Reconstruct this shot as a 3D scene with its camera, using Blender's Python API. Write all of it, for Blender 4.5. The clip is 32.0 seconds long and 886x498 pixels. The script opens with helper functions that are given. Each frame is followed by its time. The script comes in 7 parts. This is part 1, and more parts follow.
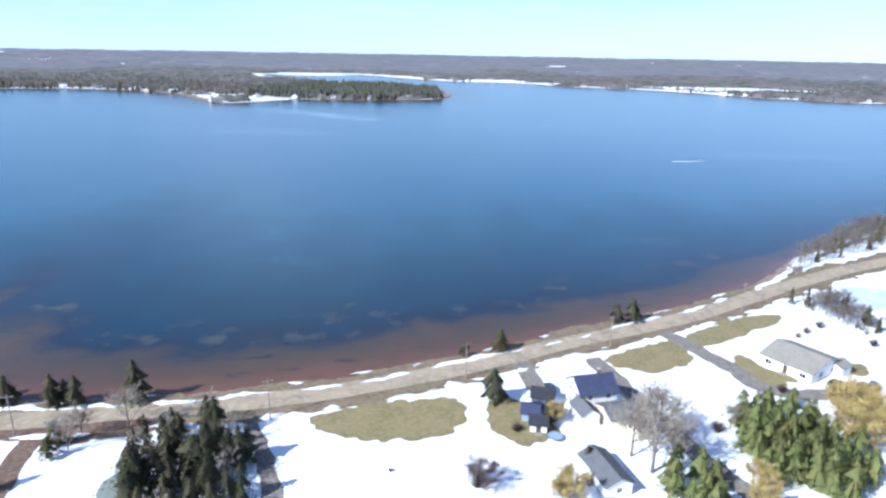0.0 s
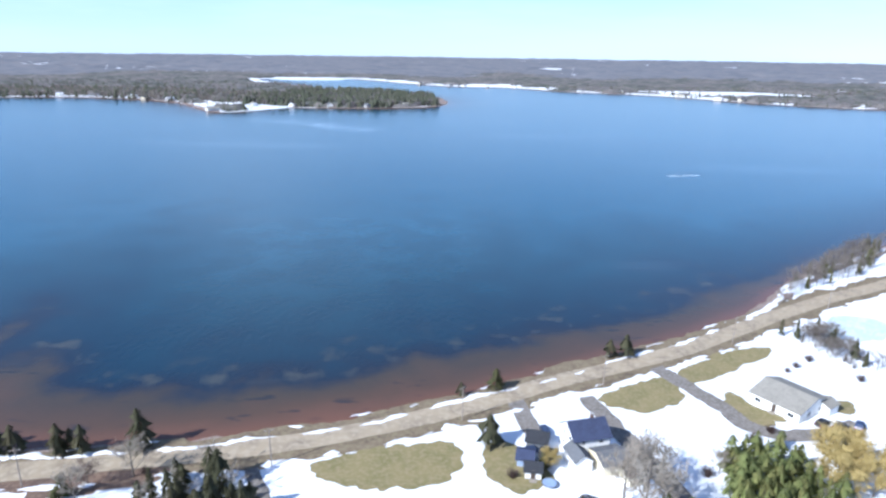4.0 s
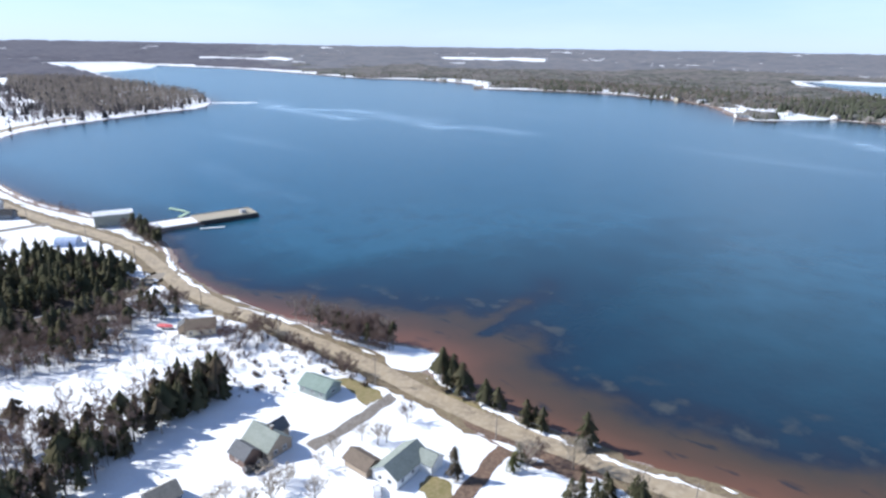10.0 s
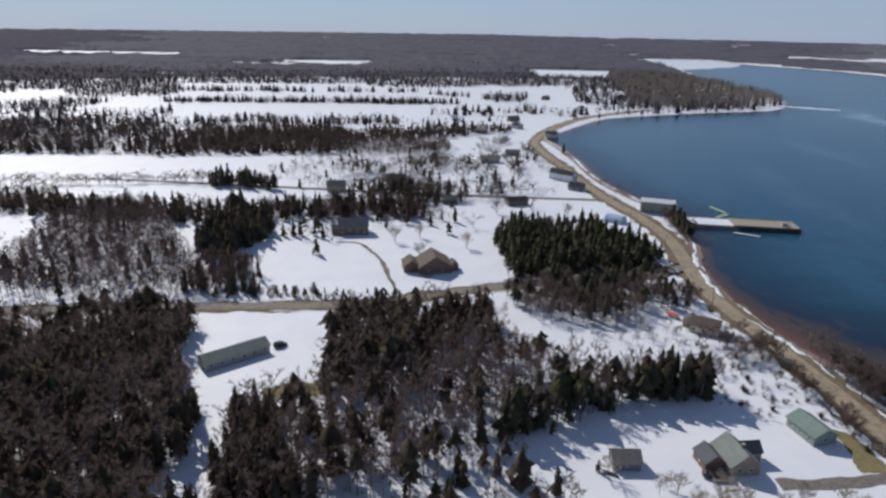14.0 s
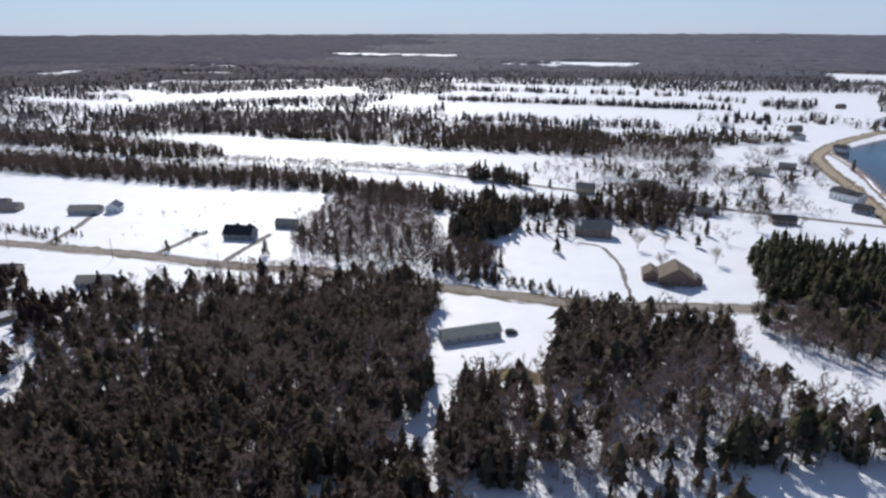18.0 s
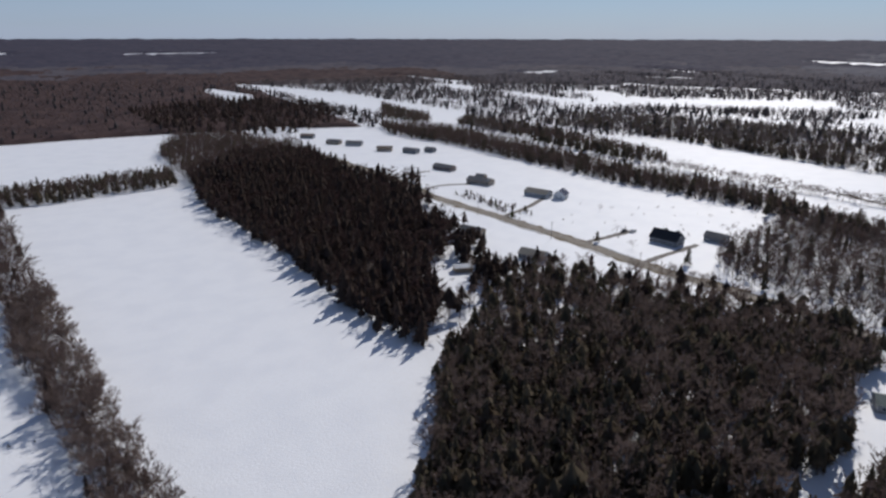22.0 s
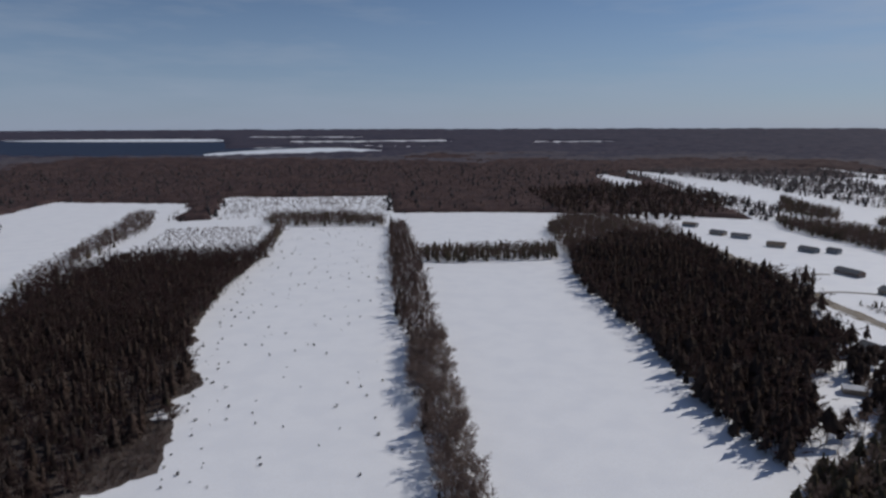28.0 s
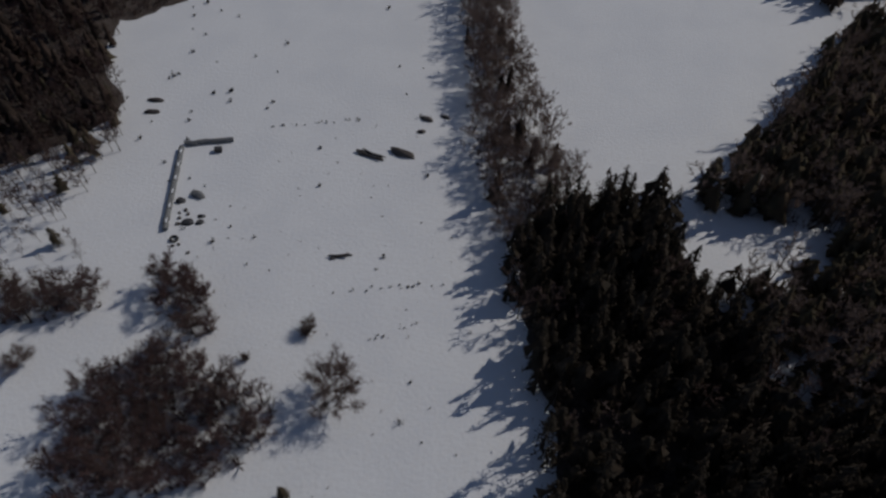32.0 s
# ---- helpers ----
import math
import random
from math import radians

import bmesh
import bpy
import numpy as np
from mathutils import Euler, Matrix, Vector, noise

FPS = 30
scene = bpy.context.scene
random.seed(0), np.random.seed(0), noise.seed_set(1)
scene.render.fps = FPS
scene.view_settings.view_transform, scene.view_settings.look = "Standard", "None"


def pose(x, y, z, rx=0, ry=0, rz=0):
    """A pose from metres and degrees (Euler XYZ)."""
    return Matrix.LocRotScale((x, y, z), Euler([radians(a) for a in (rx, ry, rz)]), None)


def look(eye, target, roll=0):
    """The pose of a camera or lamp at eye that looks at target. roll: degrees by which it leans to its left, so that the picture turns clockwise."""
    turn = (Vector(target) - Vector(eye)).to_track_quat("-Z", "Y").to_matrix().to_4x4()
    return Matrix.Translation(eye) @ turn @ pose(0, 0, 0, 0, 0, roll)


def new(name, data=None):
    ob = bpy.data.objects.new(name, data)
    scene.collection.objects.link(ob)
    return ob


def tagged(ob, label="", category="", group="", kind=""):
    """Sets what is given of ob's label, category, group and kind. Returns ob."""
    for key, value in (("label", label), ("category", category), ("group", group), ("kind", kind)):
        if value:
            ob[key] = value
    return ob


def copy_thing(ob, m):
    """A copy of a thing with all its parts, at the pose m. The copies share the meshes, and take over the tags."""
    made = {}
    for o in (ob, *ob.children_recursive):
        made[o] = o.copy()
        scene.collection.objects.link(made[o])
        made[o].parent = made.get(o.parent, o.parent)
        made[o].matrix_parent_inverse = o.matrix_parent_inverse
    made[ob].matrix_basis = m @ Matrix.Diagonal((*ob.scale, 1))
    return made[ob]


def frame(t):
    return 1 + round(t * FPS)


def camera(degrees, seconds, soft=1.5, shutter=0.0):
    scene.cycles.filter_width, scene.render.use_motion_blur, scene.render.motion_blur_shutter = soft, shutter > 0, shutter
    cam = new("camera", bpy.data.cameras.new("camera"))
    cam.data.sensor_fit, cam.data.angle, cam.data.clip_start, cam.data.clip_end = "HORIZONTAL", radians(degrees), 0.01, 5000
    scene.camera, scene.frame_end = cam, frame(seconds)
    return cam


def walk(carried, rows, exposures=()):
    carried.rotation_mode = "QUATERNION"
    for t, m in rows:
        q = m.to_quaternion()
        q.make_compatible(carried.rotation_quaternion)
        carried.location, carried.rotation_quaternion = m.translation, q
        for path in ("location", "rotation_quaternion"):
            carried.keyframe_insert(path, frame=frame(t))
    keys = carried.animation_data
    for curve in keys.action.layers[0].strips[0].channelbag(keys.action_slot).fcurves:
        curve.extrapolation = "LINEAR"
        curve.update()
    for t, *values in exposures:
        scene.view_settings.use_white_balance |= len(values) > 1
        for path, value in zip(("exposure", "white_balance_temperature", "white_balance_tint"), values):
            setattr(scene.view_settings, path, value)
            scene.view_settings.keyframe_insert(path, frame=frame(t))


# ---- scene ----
# ---- camera and walk ----
cam = camera(69.34, 32.0, soft=2.6)
# seconds, x, y, z, tilt, lean, heading
PATH = [
    (0, -0.0, 0.0, 75.0, -17.12, 0.99, -0.00),
    (0.5, 0.2, 0.1, 75.0, -17.12, 0.96, 0.23),
    (1, 0.3, 0.1, 75.8, -17.09, 0.97, 0.28),
    (1.5, 0.2, 0.0, 77.2, -17.08, 0.97, 0.17),
    (2, -0.1, 0.1, 78.9, -17.03, 0.88, 0.09),
    (2.5, 0.1, 0.0, 80.5, -17.03, 0.76, 0.08),
    (3, 0.1, -0.1, 82.4, -17.06, 0.75, -0.10),
    (3.5, 0.0, -0.2, 84.4, -17.06, 0.79, -0.19),
    (5.5, 0.1, -0.0, 92.5, -17.19, 0.57, -0.77),
    (6, 0.1, 0.1, 94.2, -17.20, 0.48, -0.96),
    (6.5, 0.2, 0.2, 96.0, -17.24, 0.41, -1.09),
    (7, 0.5, 0.3, 97.1, -17.24, 0.39, -1.36),
    (7.5, -0.0, -0.2, 97.8, -17.28, 0.46, 3.03),
    (8, 0.6, -1.2, 98.4, -17.57, 0.75, 17.80),
    (8.5, 1.7, -1.6, 98.5, -17.70, 0.87, 25.05),
    (9, 2.4, -2.0, 98.5, -17.78, 0.85, 29.55),
    (9.5, 3.1, -1.8, 98.6, -17.95, 0.74, 37.15),
    (10, 3.8, -1.8, 98.5, -18.04, 0.81, 43.98),
    (10.5, 4.8, -2.5, 98.9, -18.19, 0.87, 49.79),
    (11, 5.9, -2.5, 99.3, -18.32, 0.79, 56.17),
    (11.5, 6.6, -2.8, 99.5, -18.41, 0.81, 61.03),
    (12, 7.0, -2.8, 99.5, -18.51, 0.83, 68.23),
    (12.5, 8.4, -2.3, 99.8, -18.60, 0.73, 74.40),
    (13, 9.8, -2.1, 100.0, -18.62, 0.68, 79.75),
    (13.5, 11.0, -2.1, 100.3, -18.69, 0.62, 85.02),
    (14, 12.0, -2.1, 100.9, -18.83, 0.76, 91.44),
    (14.5, 12.9, -1.9, 101.4, -18.93, 0.81, 94.84),
    (16.5, 16.9, 0.1, 102.2, -18.91, 0.39, 104.67),
    (17, 17.9, 0.8, 102.2, -18.89, 0.20, 107.27),
    (17.5, 18.3, 1.9, 102.2, -18.84, -0.06, 110.19),
    (18, 19.1, 2.2, 102.4, -18.82, -0.14, 114.40),
    (18.5, 20.0, 2.0, 102.4, -18.75, -0.13, 119.25),
    (19, 21.2, 2.7, 102.5, -18.63, -0.04, 123.88),
    (19.5, 22.3, 3.4, 103.2, -18.64, -0.07, 128.50),
    (20, 23.1, 3.9, 103.6, -18.66, 0.04, 132.90),
    (20.5, 24.1, 4.6, 103.9, -18.58, 0.14, 137.38),
    (21, 24.9, 5.6, 104.2, -18.57, 0.25, 141.97),
    (21.5, 25.6, 6.3, 104.5, -18.57, 0.45, 146.59),
    (22, 26.3, 7.1, 104.4, -18.44, 0.10, 152.64),
    (22.5, 27.1, 7.9, 104.4, -18.24, -0.08, 160.71),
    (23, 27.2, 9.3, 104.3, -18.10, 0.07, 169.33),
    (23.5, 27.1, 10.5, 104.7, -18.02, 0.08, 173.41),
    (24, 27.0, 11.6, 105.0, -17.96, 0.12, 176.56),
    (24.5, 26.9, 12.3, 105.2, -17.85, 0.09, 179.34),
    (25, 26.4, 12.6, 105.3, -8.76, -0.04, 181.26),
    (25.5, 26.2, 13.3, 104.9, 1.32, 0.02, 182.51),
    (27.5, 25.1, 15.8, 103.7, -5.72, -0.12, 185.58),
    (28, 24.9, 15.4, 104.4, -10.91, -0.18, 186.16),
    (28.5, 24.7, 15.5, 104.6, -11.01, -0.24, 186.66),
    (29, 24.7, 15.4, 104.3, -16.18, -0.31, 187.19),
    (29.5, 24.8, 14.8, 104.5, -22.96, -0.43, 187.75),
    (30, 24.1, 15.0, 105.0, -26.10, -0.38, 188.26),
    (30.5, 24.1, 15.0, 105.0, -37.93, -0.56, 188.71),
    (31, 24.1, 14.0, 105.6, -42.36, -0.56, 189.13),
    (31.5, 23.8, 13.9, 105.6, -44.23, -0.51, 189.50),
    (32, 23.9, 13.6, 105.4, -51.28, -0.51, 189.71),
]
EXPOSURE = [(0, 1.08, 5650, 10), (7, 1.08, 5650, 10), (8.5, 1.04, 5850, 10), (10, 0.9, 6100, 10), (11, 0.66, 6250, 11), (12, 0.5, 6350, 11), (13, -0.06, 6400, 12),
            (14.5, -0.24, 6450, 12), (16.5, 0.05, 6450, 12), (18, 0.13, 6400, 12), (19, 0.06, 6400, 12), (21, -0.1, 6450, 12), (22, -0.32, 6500, 12), (24, -0.92, 6550, 12), (25.5, -1.12, 6550, 12),
            (28, -0.66, 6550, 12), (30, -1.02, 6600, 11), (32, -1.45, 6700, 11)]
walk(cam, [(t, pose(x, y, z, 0, 0, heading) @ pose(0, 0, 0, 90 + tilt) @ pose(0, 0, 0, 0, 0, lean))
           for t, x, y, z, tilt, lean, heading in PATH], EXPOSURE)

# ---- sky and sun ----
SUN_TO = Vector((-0.80, -0.59, 0.74)).normalized()
world = bpy.data.worlds.new("sky")
scene.world = world
world.use_nodes = True
wt = world.node_tree
wt.nodes.clear()
w_out = wt.nodes.new("ShaderNodeOutputWorld")
w_bg = wt.nodes.new("ShaderNodeBackground")
w_sky = wt.nodes.new("ShaderNodeTexSky")
w_sky.sky_type = "NISHITA"
w_sky.sun_disc = False
w_sky.sun_elevation = math.asin(SUN_TO.z)
w_sky.sun_rotation = math.atan2(SUN_TO.x, SUN_TO.y) % (2 * math.pi)
w_sky.altitude = 600
w_sky.dust_density = 0.0
w_sky.ozone_density = 4.0
w_bg.inputs["Strength"].default_value = 0.078
# thin streaks of high cloud
w_co = wt.nodes.new("ShaderNodeTexCoord")
w_map = wt.nodes.new("ShaderNodeMapping")
w_map.inputs["Scale"].default_value = (1.2, 2.0, 9.0)
w_map.inputs["Rotation"].default_value = (0.12, -0.18, 0.5)
w_no = wt.nodes.new("ShaderNodeTexNoise")
w_no.inputs["Scale"].default_value = 1.6
w_no.inputs["Detail"].default_value = 5
w_no.inputs["Roughness"].default_value = 0.6
w_ramp = wt.nodes.new("ShaderNodeValToRGB")
w_ramp.color_ramp.elements[0].position = 0.44
w_ramp.color_ramp.elements[1].position = 0.85
w_ramp.color_ramp.elements[1].color = (0.62, 0.62, 0.62, 1)
w_mix = wt.nodes.new("ShaderNodeMix")
w_mix.data_type = "RGBA"
w_mix.inputs["B"].default_value = (8.0, 8.6, 9.4, 1)
wt.links.new(w_co.outputs["Generated"], w_map.inputs["Vector"])
wt.links.new(w_map.outputs["Vector"], w_no.inputs["Vector"])
wt.links.new(w_no.outputs["Fac"], w_ramp.inputs["Fac"])
wt.links.new(w_ramp.outputs["Color"], w_mix.inputs["Factor"])
w_deep = wt.nodes.new("ShaderNodeMix")
w_deep.data_type = "RGBA"
w_deep.blend_type = "MULTIPLY"
w_deep.inputs["Factor"].default_value = 1.0
w_deep.inputs["B"].default_value = (0.97, 0.975, 1.05, 1)
wt.links.new(w_sky.outputs["Color"], w_deep.inputs["A"])
wt.links.new(w_deep.outputs["Result"], w_mix.inputs["A"])
# pale veil low over the horizon
w_sep = wt.nodes.new("ShaderNodeSeparateXYZ")
w_low = wt.nodes.new("ShaderNodeMapRange")
w_low.inputs["From Min"].default_value, w_low.inputs["From Max"].default_value = 0.0, 0.2
w_low.inputs["To Min"].default_value, w_low.inputs["To Max"].default_value = 0.66, 0.0
w_veil = wt.nodes.new("ShaderNodeMix")
w_veil.data_type = "RGBA"
w_veil.inputs["B"].default_value = (4.1, 5.8, 9.0, 1)
wt.links.new(w_co.outputs["Generated"], w_sep.inputs["Vector"])
wt.links.new(w_sep.outputs["Z"], w_low.inputs["Value"])
wt.links.new(w_low.outputs["Result"], w_veil.inputs["Factor"])
wt.links.new(w_mix.outputs["Result"], w_veil.inputs["A"])
wt.links.new(w_veil.outputs["Result"], w_bg.inputs["Color"])
wt.links.new(w_bg.outputs["Background"], w_out.inputs["Surface"])
sun_data = bpy.data.lights.new("sun", "SUN")
sun_data.energy = 4.1
sun_data.angle = radians(0.5)
sun_data.color = (1.0, 0.96, 0.90)
sun = new("sun", sun_data)
sun.matrix_world = look(SUN_TO * 900, (0, 0, 0))


# ---- materials ----
def material(name, base, rough=0.8, spots=None, scale=1.0, amount=0.5, second=None, second_scale=8.0, bump=0.0, bump_scale=6.0,
             metal=0.0, spec=0.5, island=0.0, obj_random=0.0, sheer=0.0):
    """A principled surface whose base colour varies at two scales, in metres."""
    m = bpy.data.materials.new(name)
    m.use_nodes = True
    nt = m.node_tree
    bs = nt.nodes["Principled BSDF"]
    bs.inputs["Roughness"].default_value = rough
    bs.inputs["Metallic"].default_value = metal
    bs.inputs["Specular IOR Level"].default_value = spec
    geo = nt.nodes.new("ShaderNodeNewGeometry")

    def noise_fac(sc, lo, hi, detail=4):
        n = nt.nodes.new("ShaderNodeTexNoise")
        n.inputs["Scale"].default_value = sc
        n.inputs["Detail"].default_value = detail
        nt.links.new(geo.outputs["Position"], n.inputs["Vector"])
        r = nt.nodes.new("ShaderNodeMapRange")
        r.inputs["From Min"].default_value, r.inputs["From Max"].default_value = lo, hi
        nt.links.new(n.outputs["Fac"], r.inputs["Value"])
        return r.outputs["Result"], n

    def mixed(a, b, fac, keep=1.0):
        x = nt.nodes.new("ShaderNodeMix")
        x.data_type = "RGBA"
        if isinstance(a, tuple):
            x.inputs["A"].default_value = (*a, 1)
        else:
            nt.links.new(a, x.inputs["A"])
        x.inputs["B"].default_value = (*b, 1)
        k = nt.nodes.new("ShaderNodeMath")
        k.operation = "MULTIPLY"
        k.inputs[1].default_value = keep
        nt.links.new(fac, k.inputs[0])
        nt.links.new(k.outputs[0], x.inputs["Factor"])
        return x.outputs["Result"]

    col = base
    if spots:
        f, _ = noise_fac(1.0 / scale, 0.42, 0.62)
        col = mixed(col, spots, f, amount)
    if second:
        f, _ = noise_fac(1.0 / second_scale, 0.45, 0.62)
        col = mixed(col, second, f, amount)
    if island or obj_random:
        hsv = nt.nodes.new("ShaderNodeHueSaturation")
        if isinstance(col, tuple):
            hsv.inputs["Color"].default_value = (*col, 1)
        else:
            nt.links.new(col, hsv.inputs["Color"])
        r = nt.nodes.new("ShaderNodeMapRange")
        k = island or obj_random
        r.inputs["To Min"].default_value, r.inputs["To Max"].default_value = 1 - k, 1 + k
        if island:
            nt.links.new(geo.outputs["Random Per Island"], r.inputs["Value"])
        else:
            info = nt.nodes.new("ShaderNodeObjectInfo")
            nt.links.new(info.outputs["Random"], r.inputs["Value"])
        nt.links.new(r.outputs["Result"], hsv.inputs["Value"])
        col = hsv.outputs["Color"]
    if isinstance(col, tuple):
        bs.inputs["Base Color"].default_value = (*col, 1)
    else:
        nt.links.new(col, bs.inputs["Base Color"])
    if bump:
        b = nt.nodes.new("ShaderNodeBump")
        b.inputs["Strength"].default_value = bump
        b.inputs["Distance"].default_value = 1.0 / bump_scale * 0.5
        n = nt.nodes.new("ShaderNodeTexNoise")
        n.inputs["Scale"].default_value = bump_scale
        n.inputs["Detail"].default_value = 5
        nt.links.new(geo.outputs["Position"], n.inputs["Vector"])
        nt.links.new(n.outputs["Fac"], b.inputs["Height"])
        nt.links.new(b.outputs["Normal"], bs.inputs["Normal"])
    if sheer:  # thin needles and twigs let some light through
        tl = nt.nodes.new("ShaderNodeBsdfTranslucent")
        if isinstance(col, tuple):
            tl.inputs["Color"].default_value = (*col, 1)
        else:
            nt.links.new(col, tl.inputs["Color"])
        mix = nt.nodes.new("ShaderNodeMixShader")
        mix.inputs["Fac"].default_value = sheer
        nt.links.new(bs.outputs["BSDF"], mix.inputs[1])
        nt.links.new(tl.outputs["BSDF"], mix.inputs[2])
        nt.links.new(mix.outputs["Shader"], nt.nodes["Material Output"].inputs["Surface"])
    return m


SNOW = material("snow", (0.80, 0.82, 0.85), 0.6, (0.72, 0.745, 0.79), 14, 0.6, (0.77, 0.78, 0.80), 1.2, 0.25, 1.3, spec=0.3)
SNOW_DIRTY = material("snow_dirty", (0.74, 0.74, 0.75), 0.7, (0.45, 0.40, 0.34), 2.5, 0.55, (0.6, 0.58, 0.55), 0.6, 0.4, 2.5, spec=0.2)
ASPHALT = material("asphalt_sanded", (0.315, 0.255, 0.175), 0.9, (0.20, 0.16, 0.115), 6, 0.85, (0.37, 0.31, 0.225), 1.5, 0.2, 8)
ASPHALT_WORN = material("asphalt_worn", (0.215, 0.185, 0.15), 0.9, (0.15, 0.13, 0.105), 7, 0.8, (0.27, 0.24, 0.20), 1.5, 0.2, 8)
VERGE = material("verge_dead_grass", (0.165, 0.125, 0.08), 0.95, (0.105, 0.075, 0.05), 4, 0.8, (0.21, 0.175, 0.105), 1.2, 0.5, 3)
MUD = material("red_mud", (0.13, 0.08, 0.055), 0.8, (0.09, 0.058, 0.042), 4, 0.8, (0.19, 0.13, 0.09), 1.0, 0.4, 3)
GRASS = material("dormant_lawn", (0.205, 0.170, 0.075), 0.95, (0.15, 0.135, 0.052), 5, 0.8, (0.25, 0.20, 0.11), 1.0, 0.5, 3)
GRAVEL = material("gravel_lane", (0.17, 0.15, 0.13), 0.95, (0.12, 0.105, 0.09), 3, 0.8, (0.24, 0.22, 0.20), 0.8, 0.4, 5)
# litter brown, kept dark to deepen snowy gaps between trunks
FLOOR_WOOD = material("dark_forest_litter", (0.065, 0.048, 0.040), 0.95, (0.12, 0.10, 0.095), 3.0, 0.6, (0.04, 0.03, 0.025), 1.0, 0.4, 3)
NEEDLE = material("spruce_needles", (0.115, 0.096, 0.068), 0.9, (0.145, 0.108, 0.078), 11, 0.8, (0.086, 0.080, 0.056), 4, island=0.08, spec=0.1, sheer=0.4)
NEEDLE_OLIVE = material("olive_needles", (0.096, 0.096, 0.058), 0.9, (0.122, 0.108, 0.068), 9, 0.8, (0.072, 0.078, 0.048), 4, island=0.10, spec=0.1, sheer=0.4)
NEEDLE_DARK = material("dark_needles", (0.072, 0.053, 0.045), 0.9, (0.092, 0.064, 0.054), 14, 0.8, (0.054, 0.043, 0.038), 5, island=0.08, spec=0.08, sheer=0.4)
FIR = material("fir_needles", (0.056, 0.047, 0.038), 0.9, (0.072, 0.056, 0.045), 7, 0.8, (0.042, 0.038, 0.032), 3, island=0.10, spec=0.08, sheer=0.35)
NEEDLE_GREEN = material("young_pine_needles", (0.215, 0.245, 0.095), 0.9, (0.26, 0.25, 0.10), 5, 0.8, (0.165, 0.20, 0.078), 2, island=0.10, spec=0.1, sheer=0.4)
NEEDLE_LIGHT = material("pine_needles", (0.118, 0.122, 0.058), 0.9, (0.135, 0.122, 0.06), 5, 0.8, (0.080, 0.092, 0.042), 2, island=0.12, spec=0.1, sheer=0.4)
# opposite-shore needles, lightened grey-green with haze in the colour
NEEDLE_SHORE = material("shore_spruce_needles", (0.112, 0.122, 0.086), 0.9, (0.14, 0.135, 0.105), 40, 0.8, (0.088, 0.102, 0.074), 12, island=0.12, spec=0.05, sheer=0.4)
BARK = material("bark", (0.14, 0.12, 0.105), 0.95, (0.20, 0.18, 0.16), 1.5, 0.7, (0.07, 0.058, 0.05), 0.5, island=0.25, spec=0.1)
BARK_PALE = material("pale_bark", (0.30, 0.265, 0.235), 0.95, (0.38, 0.34, 0.31), 1.5, 0.7, (0.19, 0.16, 0.14), 0.5, island=0.25, spec=0.1)
TWIG = material("bare_twigs", (0.134, 0.094, 0.085), 0.95, (0.175, 0.132, 0.118), 12, 0.7, (0.095, 0.066, 0.062), 4, island=0.14, spec=0.1, sheer=0.4)
TWIG_MAROON = material("maroon_twigs", (0.120, 0.076, 0.073), 0.95, (0.16, 0.112, 0.104), 12, 0.7, (0.084, 0.055, 0.055), 4, island=0.12, spec=0.1, sheer=0.3)
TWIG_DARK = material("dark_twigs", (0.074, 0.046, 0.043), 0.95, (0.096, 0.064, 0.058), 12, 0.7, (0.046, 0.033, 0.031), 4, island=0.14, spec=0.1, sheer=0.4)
TWIG_GREY = material("grey_twigs", (0.132, 0.106, 0.098), 0.95, (0.165, 0.138, 0.13), 12, 0.7, (0.092, 0.071, 0.067), 4, island=0.14, spec=0.1, sheer=0.4)
TWIG_PALE = material("pale_twigs", (0.36, 0.315, 0.26), 0.95, (0.43, 0.39, 0.33), 8, 0.7, (0.27, 0.23, 0.19), 2, island=0.14, spec=0.1, sheer=0.4)
WILLOW = material("golden_twigs", (0.40, 0.31, 0.125), 0.95, (0.28, 0.21, 0.085), 3, 0.7, (0.42, 0.33, 0.14), 1, island=0.15, spec=0.1)
# dark inland woods; the blue in the base colour is painted haze
WOODS_FAR = material("haze_blued_dark_woods", (0.056, 0.053, 0.074), 0.95, (0.044, 0.044, 0.066), 120, 0.85, (0.072, 0.064, 0.083), 30, 0.0, spec=0.05)
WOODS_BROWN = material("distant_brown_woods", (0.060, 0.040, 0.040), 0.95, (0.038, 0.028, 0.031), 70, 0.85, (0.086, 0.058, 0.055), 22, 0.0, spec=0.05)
# these three woods have distance haze painted into their base colour
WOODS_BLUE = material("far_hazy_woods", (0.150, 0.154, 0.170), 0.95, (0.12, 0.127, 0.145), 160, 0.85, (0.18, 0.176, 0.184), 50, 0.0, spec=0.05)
WOODS_WEST = material("haze_greyed_woods", (0.084, 0.076, 0.090), 0.95, (0.062, 0.060, 0.076), 90, 0.85, (0.105, 0.094, 0.104), 26, 0.0, spec=0.05)
WOODS_HAZE = material("haze_tinted_bare_woods", (0.108, 0.106, 0.126), 0.95, (0.084, 0.085, 0.106), 130, 0.85, (0.132, 0.126, 0.142), 32, 0.0, spec=0.05)
# far copies of needles and twigs, greyed in base colour as by haze
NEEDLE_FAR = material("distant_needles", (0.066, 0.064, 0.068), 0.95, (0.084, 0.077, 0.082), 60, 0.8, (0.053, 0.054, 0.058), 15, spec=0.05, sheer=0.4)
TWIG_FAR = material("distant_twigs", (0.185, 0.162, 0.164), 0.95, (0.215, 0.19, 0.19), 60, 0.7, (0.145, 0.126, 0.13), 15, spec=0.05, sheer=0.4)
